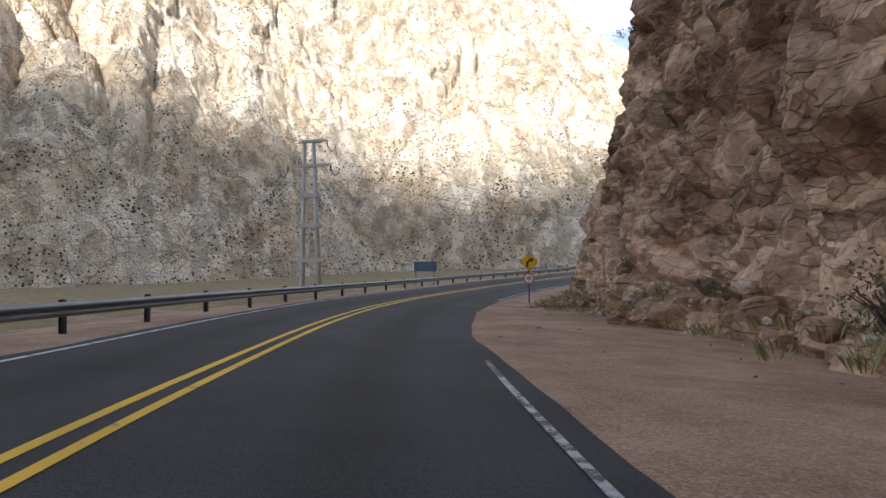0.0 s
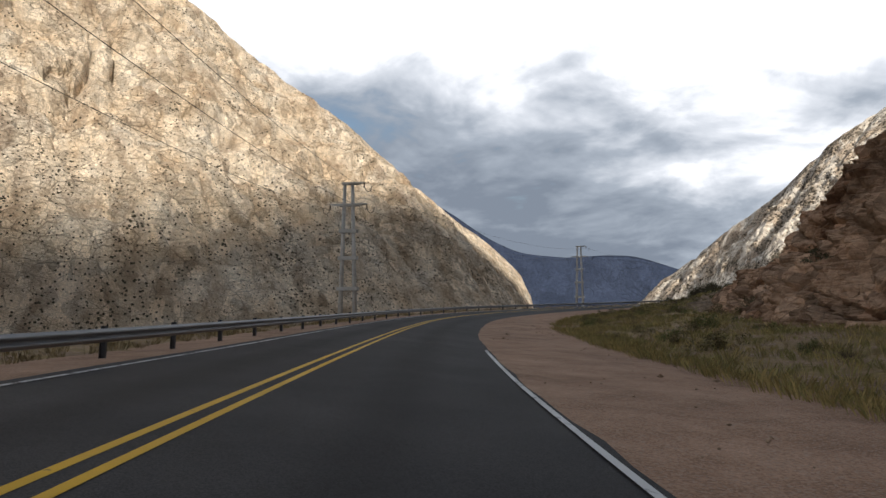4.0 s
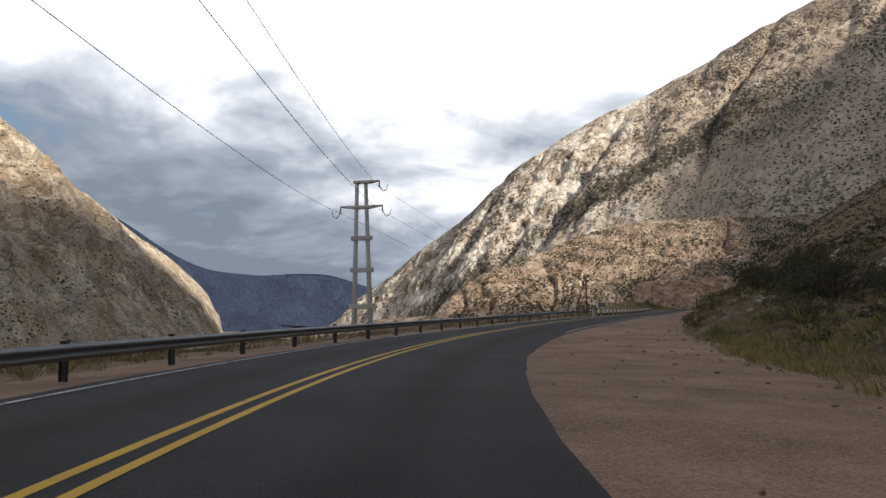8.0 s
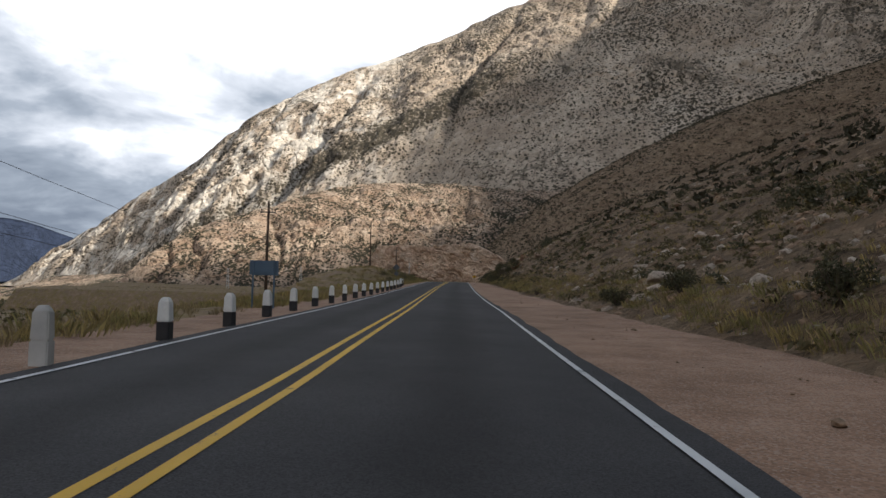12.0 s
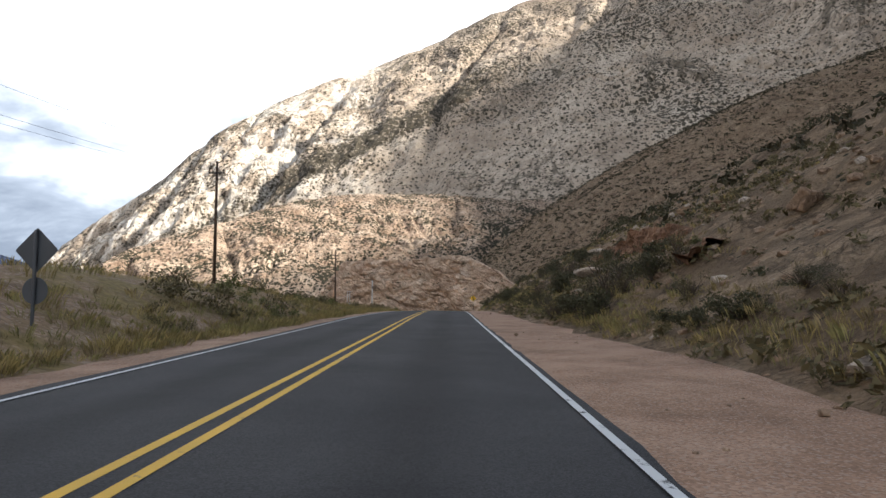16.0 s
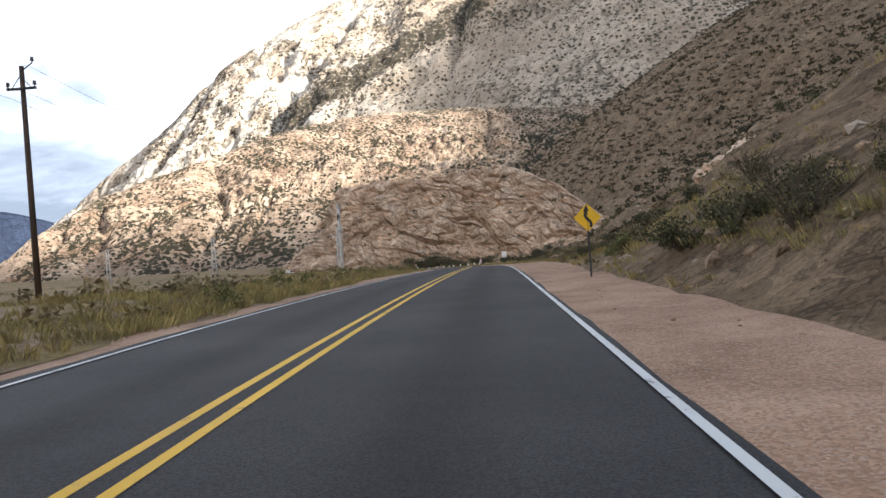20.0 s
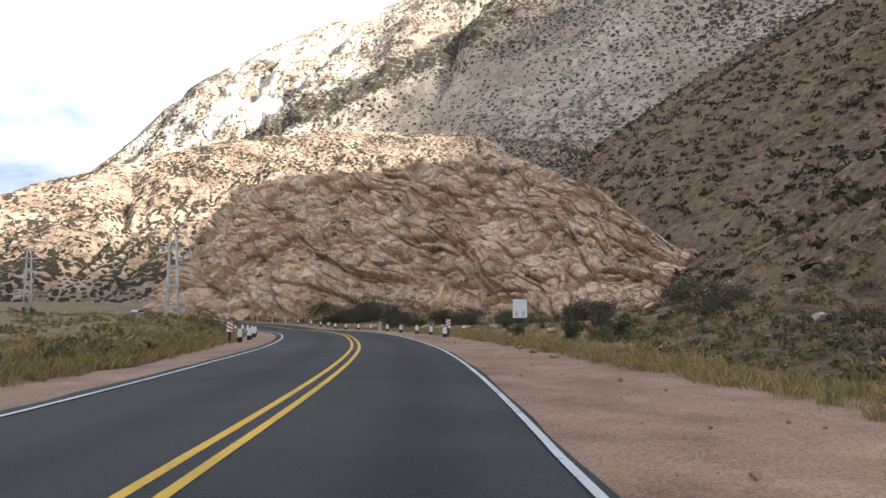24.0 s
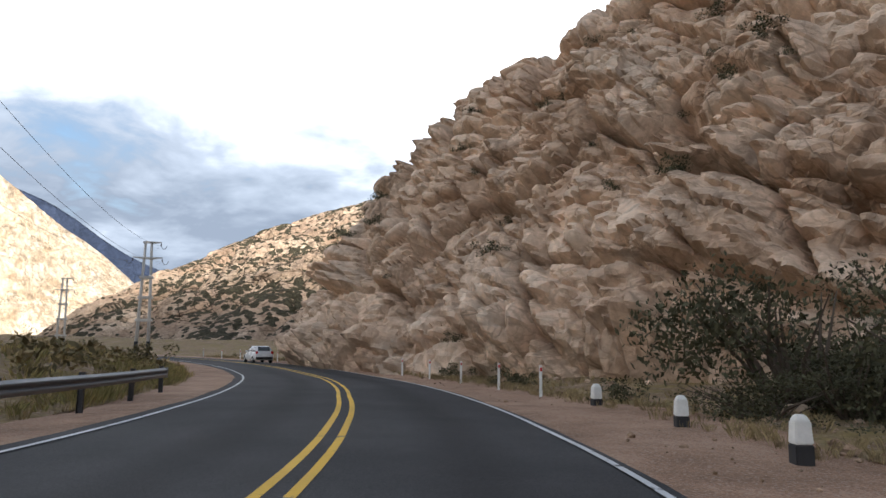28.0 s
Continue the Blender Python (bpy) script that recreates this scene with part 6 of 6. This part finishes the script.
uu, yy = (q.ravel() + rs.uniform(-1.5, 1.5, q.size) for q in (uu, yy))
keep = rs.random(uu.size) < np.clip(uu / 40, 0.15, 0.80) * (1 + 0.35 * vnoise(np.stack([uu, yy, 0 * uu], 1), 22.0, 12))
p = np.array([hill_point(u_, y_) - Vector((0, 0, 0.03)) for u_, y_ in zip(uu[keep], yy[keep])])
scatter("scrub", p, (0.55 + 0.9 * rs.random(len(p)) ** 1.6) * np.interp(p[:, 1], (180, 300), (1.0, 1.3)), dots, quads(16), LEAF_SCRUB, "low dark scrub dotted evenly over the upper hillside", "scrub", 59)
p = hill_spots(4200, 0.2, 26, -150, 275, 1.3, 0.7, 3)
scatter("scrub", p, rs.uniform(0.3, 0.85, 4200), clump, quads(34), LEAF_OLIVE, "low olive-brown scrub on the lower hillside", "scrub", 52)
spots = [tuple(verge_point(VERGE_L, dice.uniform(18.5, 38), dice.uniform(0.08, 1.0))) for k in range(1300)]
scatter("scrub", spots[:300], rs.uniform(0.5, 1.2, 300), clump, quads(34), LEAF_OLIVE, "low olive-green scrub over the flat beside the road", "scrub", 60)
scatter("scrub", spots[300:1000], rs.uniform(0.5, 1.2, 700), clump, quads(34), LEAF_DRY, "low straw-coloured scrub over the flat beside the road", "scrub", 63)
q = np.stack([rs.uniform(-290, -48, 620), rs.uniform(-40, 430, 620), np.zeros(620)], 1)
q[:, 2] = -14.1 + 2 * fbm(q, 260.0, 3, seed=3)
scatter("scrub", q[:260], rs.uniform(1.4, 3.6, 260), thick, quads(420), LEAF_GREEN, "olive-green shrubs over the valley floor", "scrub", 65)
q = np.stack([rs.uniform(-420, -36, 5200), rs.uniform(-80, 440, 5200), np.zeros(5200)], 1)
q[:, 2] = -14.1 + 2 * fbm(q, 260.0, 3, seed=3)
scatter("scrub", q, rs.uniform(1.2, 3.4, 5200), tiny, quads(9), LEAF_OLIVE, "low olive-brown scrub over the valley floor", "scrub", 68)


def tuft(seed, n=20, spread=0.24, h=0.34):
    rng = np.random.default_rng(seed)
    out = []
    for k in range(n):
        a, r = rng.random() * 6.283, spread * rng.random() ** 0.7
        x, y = r * math.cos(a), r * math.sin(a)
        lean = rng.uniform(0.02, 0.17)
        hh = h * rng.uniform(0.5, 1.1)
        b = rng.random() * 6.283
        w = 0.0075
        out += [(x - w * math.cos(b), y - w * math.sin(b), -0.03), (x + w * math.cos(b), y + w * math.sin(b), -0.03), (x + lean * math.cos(a) * 0.5 + w * 0.7, y + lean * math.sin(a) * 0.5, hh * 0.62), (x + lean * math.cos(a) * 1.25, y + lean * math.sin(a) * 1.25, hh)]
    return np.array(out)


TUFTS = [tuft(60 + k) for k in range(6)]
MEADOW = [tuft(160 + k, 26, 0.55, 0.36) for k in range(6)]
spots, sizes = [], []
for k in range(2600):      # right verge and foot of the hillside
    t = dice.uniform(2.4, 25.6)
    near = gravel_edge(t) + 0.9
    spots.append(road_right(t, near + abs(dice.gauss(0, 1.8)) + (dice.uniform(0, 8) if t < 9.5 else 0)))
    sizes.append(dice.uniform(0.4, 1.0))
for k in range(2600):      # round the bend
    t = dice.uniform(24.0, 32.5)
    spots.append(road_right(t, max(4.3, gravel_edge(t) + 0.8) + (abs(dice.gauss(0, 1.7)) if k % 2 else dice.uniform(0, 14))))
    sizes.append(dice.uniform(0.4, 0.9))
scatter("dry_grass", [tuple(q) for q in spots], sizes, TUFTS, quads(20), LEAF_DRY, "tufts of straw-coloured grass at the edge of the gravel", "grass", 53)
p = hill_spots(3200, 0.3, 20, -150, 275, 1.4, 0.6, 8)
scatter("dry_grass", p, rs.uniform(0.5, 1.1, 3200), TUFTS, quads(20), LEAF_OCHRE, "tufts of straw-coloured grass on the lower hillside", "grass", 61)
spots, sizes = [], []
for k in range(3800):
    t = dice.uniform(4, 34)
    w = abs(dice.gauss(0, 0.16)) + (0.0 if t < 16 or t > 24 else 0.03)
    if w < 0.95:
        spots.append(verge_point(VERGE_L, t, w))
        sizes.append(dice.uniform(0.4, 1.0))
scatter("dry_grass", spots, sizes, TUFTS, quads(20), LEAF_DRY, "tufts of straw-coloured grass on the verge above the valley", "grass", 54)
spots, sizes = [], []
for k in range(120):
    t = dice.uniform(0.2, 2.7)
    spots.append(tuple(road_right(t, dice.uniform(3.6, 6.6))))
    sizes.append(dice.uniform(0.3, 0.8))
for k in range(600):
    t = dice.uniform(2.6, 24)
    near = gravel_edge(t) + 0.9
    spots.append(tuple(road_right(t, near + abs(dice.gauss(0, 0.8)))))
    sizes.append(dice.uniform(0.4, 1.0))
for k in range(1500):
    t = dice.uniform(15.5, 34)
    spots.append(tuple(verge_point(VERGE_L, t, 0.02 + abs(dice.gauss(0, 0.1)))))
    sizes.append(dice.uniform(0.5, 1.1))
scatter("green_grass", spots, sizes, TUFTS, quads(20), LEAF_MEADOW, "low green weeds along the edge of the gravel", "grass", 55)


spots, sizes = [], []
for k in range(2600):
    t = dice.uniform(15.2, 26.5)
    w = 0.03 + 0.42 * dice.random() ** 1.5
    if t > 18.4 or w < 0.06 or dice.random() < 0.12:
        spots.append(tuple(verge_point(VERGE_L, t, w)))
        sizes.append(dice.uniform(0.6, 1.25))
for k in range(800):
    t = dice.uniform(23.2, 27.5)
    spots.append(tuple(road_right(t, gravel_edge(t) + 1.0 + 13 * dice.random() ** 1.3)))
    sizes.append(dice.uniform(0.4, 0.95))
scatter("dry_grass", spots, sizes, TUFTS, quads(20), LEAF_OCHRE, "ochre and olive grass tufts on the flat verges", "grass", 67)


spots, sizes = [], []
for k in range(4600):      # a close cover on the verge above the valley, thick on the mound and the flat
    t = dice.uniform(12.6, 31)
    spots.append(tuple(verge_point(VERGE_L, t, 0.015 + 0.5 * dice.random() ** 1.7)))
    sizes.append(dice.uniform(0.5, 1.15))
for k in range(3000):      # the grassy slope inside the first bend
    t = dice.uniform(2.9, 9.6)
    spots.append(tuple(road_right(t, gravel_edge(t) + 0.8 + 13 * dice.random() ** 1.4)))
    sizes.append(dice.uniform(0.5, 1.15))
for k in range(2400):      # along the gravel's edge
    t = dice.uniform(11, 26.5)
    spots.append(tuple(road_right(t, gravel_edge(t) + 0.9 + abs(dice.gauss(0, 1.5)))))
    sizes.append(dice.uniform(0.4, 1.0))
keep = vnoise(np.array(spots), 5.0, 17) > -0.25
spots, sizes = [q for q, y_ in zip(spots, keep) if y_], [q for q, y_ in zip(sizes, keep) if y_]
half = len(spots) // 2
order = dice.sample(range(len(spots)), len(spots))
for name_, pick_, leaf, look_ in (("dry_grass", order[:half], LEAF_OCHRE, "ochre grass in loose swathes beside the road"), ("green_grass", order[half:], LEAF_MEADOW, "olive-green grass in loose swathes beside the road")):
    scatter(name_, [spots[q] for q in pick_], [sizes[q] for q in pick_], MEADOW, quads(26), leaf, look_, "grass", 71)


def pebble(seed, sub=1, rough=0.28):
    bm = bmesh.new()
    bmesh.ops.create_icosphere(bm, subdivisions=sub, radius=1.0)
    bm.verts.ensure_lookup_table()
    v = np.array([q.co[:] for q in bm.verts])
    f = np.array([[q.index for q in fc.verts] for fc in bm.faces])
    bm.free()
    rng = np.random.default_rng(seed)
    for k in range(7):      # cut flat sides
        d = rng.normal(size=3)
        d /= np.linalg.norm(d)
        h = rng.uniform(0.55, 0.85)
        over = np.maximum(v @ d - h, 0)
        v = v - over[:, None] * d
    v = v * rng.uniform(0.7, 1.15, 3) * [1, 1, 0.7]
    v = v + rough * 0.3 * rng.normal(size=v.shape) * (0.35 if sub > 1 else 0.5)
    return v, f


PEB = [pebble(80 + k) for k in range(7)]
PEB_V, PEB_F = [v for v, _ in PEB], PEB[0][1]
p = np.concatenate([hill_spots(1700, 0.5, 22, -150, 275, 1.0, 0.9, 5), hill_spots(3600, 10, 130, -120, 330, 1.0, 0.6, 6)])
scatter("loose_stones", p, np.concatenate([rs.uniform(0.06, 0.30, 1700) ** 1.0, 0.15 + 0.6 * rs.random(3600) ** 2]), PEB_V, PEB_F, STONE, "loose brown stones strewn over the hillside", "stones", 56)
p = hill_spots(2200, 0.3, 11, -135, 120, 1.1, 0.9, 9)
scatter("loose_stones", p, 0.05 + 0.33 * rs.random(2200) ** 2.2, PEB_V, PEB_F, STONE, "rubble of brown stones on the cut bank", "stones", 62)
p = hill_spots(380, 0.4, 12, -125, -20, 1.0, 0.9, 10)
scatter("loose_stones", p, 0.12 + 0.42 * rs.random(380) ** 2, PEB_V, PEB_F, PALE_STONE, "pale blocks of rubble on the cut bank", "stones", 64)
p = hill_spots(1100, 0.5, 40, -150, 275, 1.0, 0.9, 7)
scatter("loose_stones", p, 0.06 + 0.40 * rs.random(1100) ** 2, PEB_V, PEB_F, PALE_STONE, "pale angular stones strewn over the hillside", "stones", 57)
spots, sizes = [], []
for k in range(2600):
    t = dice.uniform(-0.5, 31)
    i = station(t)
    edge, out = ROAD_R[i] + 0.25, EDGE_R[i] + 2.2
    lat = edge + (out - edge) * dice.random() ** 0.7
    spots.append(tuple(np.array(at(i, lat, -0.045)) + between(t, i)[:3]))
    sizes.append(dice.uniform(0.015, 0.05) if dice.random() < 0.9 else dice.uniform(0.05, 0.11))
for k in range(3400):
    t = dice.uniform(1.5, 2.85)
    f = dice.random() ** 0.7
    spots.append(tuple(road_right(t, 2.6 + 5.2 * f)))
    sizes.append(0.03 + (0.08 + 0.15 * f) * dice.random() ** 2)
for k in range(900):
    t = dice.uniform(6.0, 11.0)
    f = dice.random() ** 0.5
    spots.append(tuple(road_right(t, gravel_edge(t) - 1.6 + 3.6 * f)))
    sizes.append(0.02 + (0.03 + 0.14 * f) * dice.random() ** 2)
for k in range(700):
    t = dice.uniform(25, 31)
    spots.append(tuple(road_right(t, dice.uniform(5.2, 9.0))))
    sizes.append(0.04 + 0.2 * dice.random() ** 2)
scatter("loose_stones", spots, sizes, PEB_V, PEB_F, STONE, "small stones and chips on the gravel shoulder", "stones", 58)
spots, sizes = [], []
for k in range(420):
    f = dice.random() ** 0.6
    spots.append(tuple(road_right(dice.uniform(0.2, 3.4), 3.3 + 4.6 * f)))
    sizes.append(0.03 + (0.05 + 0.16 * f) * dice.random() ** 2)
scatter("loose_stones", spots, sizes, PEB_V, PEB_F, PALE_STONE, "pale chips of stone below the cliff", "stones", 66)


def boulder(p, size, label, material, seed, squash=0.75):
    rng = np.random.default_rng(seed)
    v, f = pebble(seed, 4, 0.0)
    d = 0.16 * vnoise(v * 1.0, 0.9, seed) + 0.06 * vnoise(v, 0.3, seed + 1)
    e, r, off = cells(v, 0.7, seed)
    v = v * (1 + d + 0.12 * (r - 0.5) - 0.05 * np.exp(-e * 10))[:, None] * [1.0, rng.uniform(0.7, 0.95), squash]
    ob = new("boulder", raw_mesh("boulder", v * size, f, material, True))
    ob.matrix_world = Matrix.Translation(Vector(p) + Vector((0, 0, size * squash * 0.35))) @ Matrix.Rotation(rng.random() * 6.28, 4, "Z")
    return tagged(ob, label, "boulder", "boulders on the hillside")


def hill_at(x, y):
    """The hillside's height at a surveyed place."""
    j = int(np.clip(np.searchsorted(HY, y * PLAN), 1, len(HY) - 1))
    return Vector((x * PLAN, y * PLAN, float(np.interp(x * PLAN, HILL_P[j][:, 0], HILL_P[j][:, 2]))))


for k, (x, y, s) in enumerate(((7.0, -87, 0.5), (6.8, -99.7, 0.4), (6.7, -96.7, 0.5), (7.6, -39.4, 0.8), (8.2, -33.6, 0.6), (9.4, -30, 0.45))):
    boulder(hill_at(x, y), s, "whitish boulder lying among dry grass", PALE_STONE, 300 + k)
boulder(hill_at(8.7, 47.3), 1.15, "large smooth pale boulder half buried in the slope", PALE_STONE, 311, 0.5)
boulder(hill_at(11.8, 59.8), 0.9, "long pale boulder on the edge of the cut bank", PALE_STONE, 312, 0.45)
boulder(hill_at(8.1, 92), 0.6, "flat pale boulder among bushes", PALE_STONE, 313, 0.45)
for k in range(26):
    boulder(hill_point(dice.uniform(2, 26), dice.uniform(-130, 250)), dice.uniform(0.35, 0.9), "weathered brown boulder on the stony slope", STONE, 330 + k)
for k in range(36):
    t = dice.uniform(26.0, 29.6)
    boulder(road_right(t, dice.uniform(8, 13)), dice.uniform(0.15, 0.45), "orange-brown sandstone block fallen from the outcrop", ROCK_ORANGE, 370 + k)
for k in range(14):
    t = dice.uniform(0.3, 2.7)
    boulder(road_right(t, dice.uniform(4.0, 7.6)), dice.uniform(0.12, 0.5), "reddish angular block fallen from the cliff", ROCK_RED, 400 + k)

for k in range(16):
    t = dice.uniform(2.0, 3.3)
    boulder(road_right(t, 5.6 + 1.6 * max(0, t - 2.2) + dice.uniform(0, 1.6)), dice.uniform(0.15, 0.6), "reddish angular block fallen from the cliff", ROCK_RED, 430 + k)


# ---- the white car on the road beyond the bend ----
def white_car(m):
    ob = thing("car", m, "white hatchback car on the road with red tail lights", "car")
    paint = plain("white_car_paint", (0.62, 0.63, 0.64), 0.25, 0.0, 0.8, 0.05)
    glass = plain("dark_car_glass", (0.012, 0.014, 0.016), 0.08, 0.0, 0.5, 0.1, 0.0, 0.6)
    black = plain("black_car_plastic", (0.02, 0.02, 0.021), 0.6, 0.0, 0.2, 0.1)
    rubber = plain("tyre_rubber", (0.018, 0.018, 0.018), 0.85, 0.0, 0.1, 0.15)
    red = plain("red_tail_lamp", (0.45, 0.01, 0.012), 0.2, 0.0, 0.2, 0.05)
    alloy = plain("grey_wheel_rim", (0.42, 0.43, 0.44), 0.35, 0.9, 0.1, 0.1)

    def loft(secs, mat, name, label=""):
        """Cross-sections (y, half width low, half width high, z low, z high) joined along the car."""
        bm = bmesh.new()
        rings = []
        for y, w0, w1, z0, z1 in secs:
            zm = z0 + 0.55 * (z1 - z0)
            pts = [(-w0 * 0.94, z0), (-w0, z0 + 0.08), (-w0, zm), (-w1, z1 - 0.07), (-w1 * 0.88, z1), (w1 * 0.88, z1), (w1, z1 - 0.07), (w0, zm), (w0, z0 + 0.08), (w0 * 0.94, z0)]
            rings.append([bm.verts.new((x, y, z)) for x, z in pts])
        n = len(rings[0])
        for a, b in zip(rings, rings[1:]):
            for k in range(n):
                bm.faces.new((a[k], a[(k + 1) % n], b[(k + 1) % n], b[k]))
        bm.faces.new(rings[0])
        bm.faces.new(rings[-1][::-1])
        bmesh.ops.recalc_face_normals(bm, faces=bm.faces)
        return part(name, bm, mat, ob, label, True)

    loft([(-2.05, 0.74, 0.72, 0.36, 0.92), (-1.95, 0.82, 0.78, 0.28, 0.98), (-1.2, 0.86, 0.82, 0.24, 1.00), (0.6, 0.86, 0.82, 0.24, 0.98), (1.2, 0.85, 0.78, 0.24, 0.90), (1.9, 0.80, 0.70, 0.28, 0.76), (2.05, 0.70, 0.60, 0.36, 0.66)], paint, "body")
    loft([(-1.98, 0.70, 0.56, 0.94, 1.10), (-1.62, 0.74, 0.60, 0.94, 1.44), (-1.2, 0.76, 0.62, 0.94, 1.50), (0.0, 0.76, 0.62, 0.94, 1.50), (0.35, 0.76, 0.60, 0.94, 1.42), (1.15, 0.74, 0.56, 0.88, 0.96)], paint, "cabin")
    for name, pts in (("rear_window", [(-0.55, -1.985, 1.08), (0.55, -1.985, 1.08), (0.52, -1.66, 1.43), (-0.52, -1.66, 1.43)]), ("windscreen", [(0.56, 1.10, 1.02), (-0.56, 1.10, 1.02), (-0.53, 0.42, 1.42), (0.53, 0.42, 1.42)])):
        bm = bmesh.new()
        n = 0.012 if name == "windscreen" else -0.012
        a = [bm.verts.new((x, y + n, z + 0.02)) for x, y, z in pts]
        b = [bm.verts.new((x, y - n, z - 0.02)) for x, y, z in pts]
        bm.faces.new(a)
        bm.faces.new(b[::-1])
        for k in range(4):
            bm.faces.new((a[k], b[k], b[(k + 1) % 4], a[(k + 1) % 4]))
        part(name, bm, glass, ob, "dark glass")
    for s in (-1, 1):
        for y0, y1 in ((-1.5, -0.62), (-0.54, 0.42)):
            bm = bmesh.new()
            a = [bm.verts.new((s * x, y, z)) for x, y, z in ((0.775, y0, 1.04), (0.775, y1 + 0.12, 1.04), (0.655, y1 - 0.08, 1.40), (0.655, y0 + 0.1, 1.40))]
            b = [bm.verts.new(v.co - Vector((s * 0.03, 0, 0))) for v in a]
            bm.faces.new(a)
            bm.faces.new(b[::-1])
            for k in range(4):
                bm.faces.new((a[k], b[k], b[(k + 1) % 4], a[(k + 1) % 4]))
            part("side_window", bm, glass, ob, "dark glass")
        bm = bmesh.new()
        box(bm, s * 0.68, -2.02, 0.92, 0.22, 0.10, 0.24, 0.03)
        part("tail_light", bm, red, ob, "red tail light")
        bm = bmesh.new()
        box(bm, s * 0.62, 1.99, 0.64, 0.28, 0.14, 0.14, 0.03)
        part("headlight", bm, alloy, ob)
        bm = bmesh.new()
        box(bm, s * 0.93, 0.62, 1.02, 0.16, 0.10, 0.12, 0.03)
        part("wing_mirror", bm, paint, ob)
        for y in (-1.28, 1.27):
            bm = bmesh.new()
            tube(bm, (s * 0.68, y, 0.31), (s * 0.88, y, 0.31), 0.31, n=28)
            w = part("wheel", bm, rubber, ob, "black tyre")
            bm = bmesh.new()
            tube(bm, (s * 0.86, y, 0.31), (s * 0.893, y, 0.31), 0.20, 0.17, n=20)
            part("rim", bm, alloy, w, "grey rim")
    bm = bmesh.new()
    box(bm, 0, -2.05, 0.44, 1.50, 0.12, 0.20, 0.04)
    part("rear_bumper", bm, black, ob, "black bumper")
    bm = bmesh.new()
    box(bm, 0, -2.075, 0.70, 0.42, 0.02, 0.12)
    part("plate", bm, SIGN_WHITE, ob, "plain pale plate")
    return ob


car_m = beside(31.15, 0.0, 0.02)
white_car(car_m)
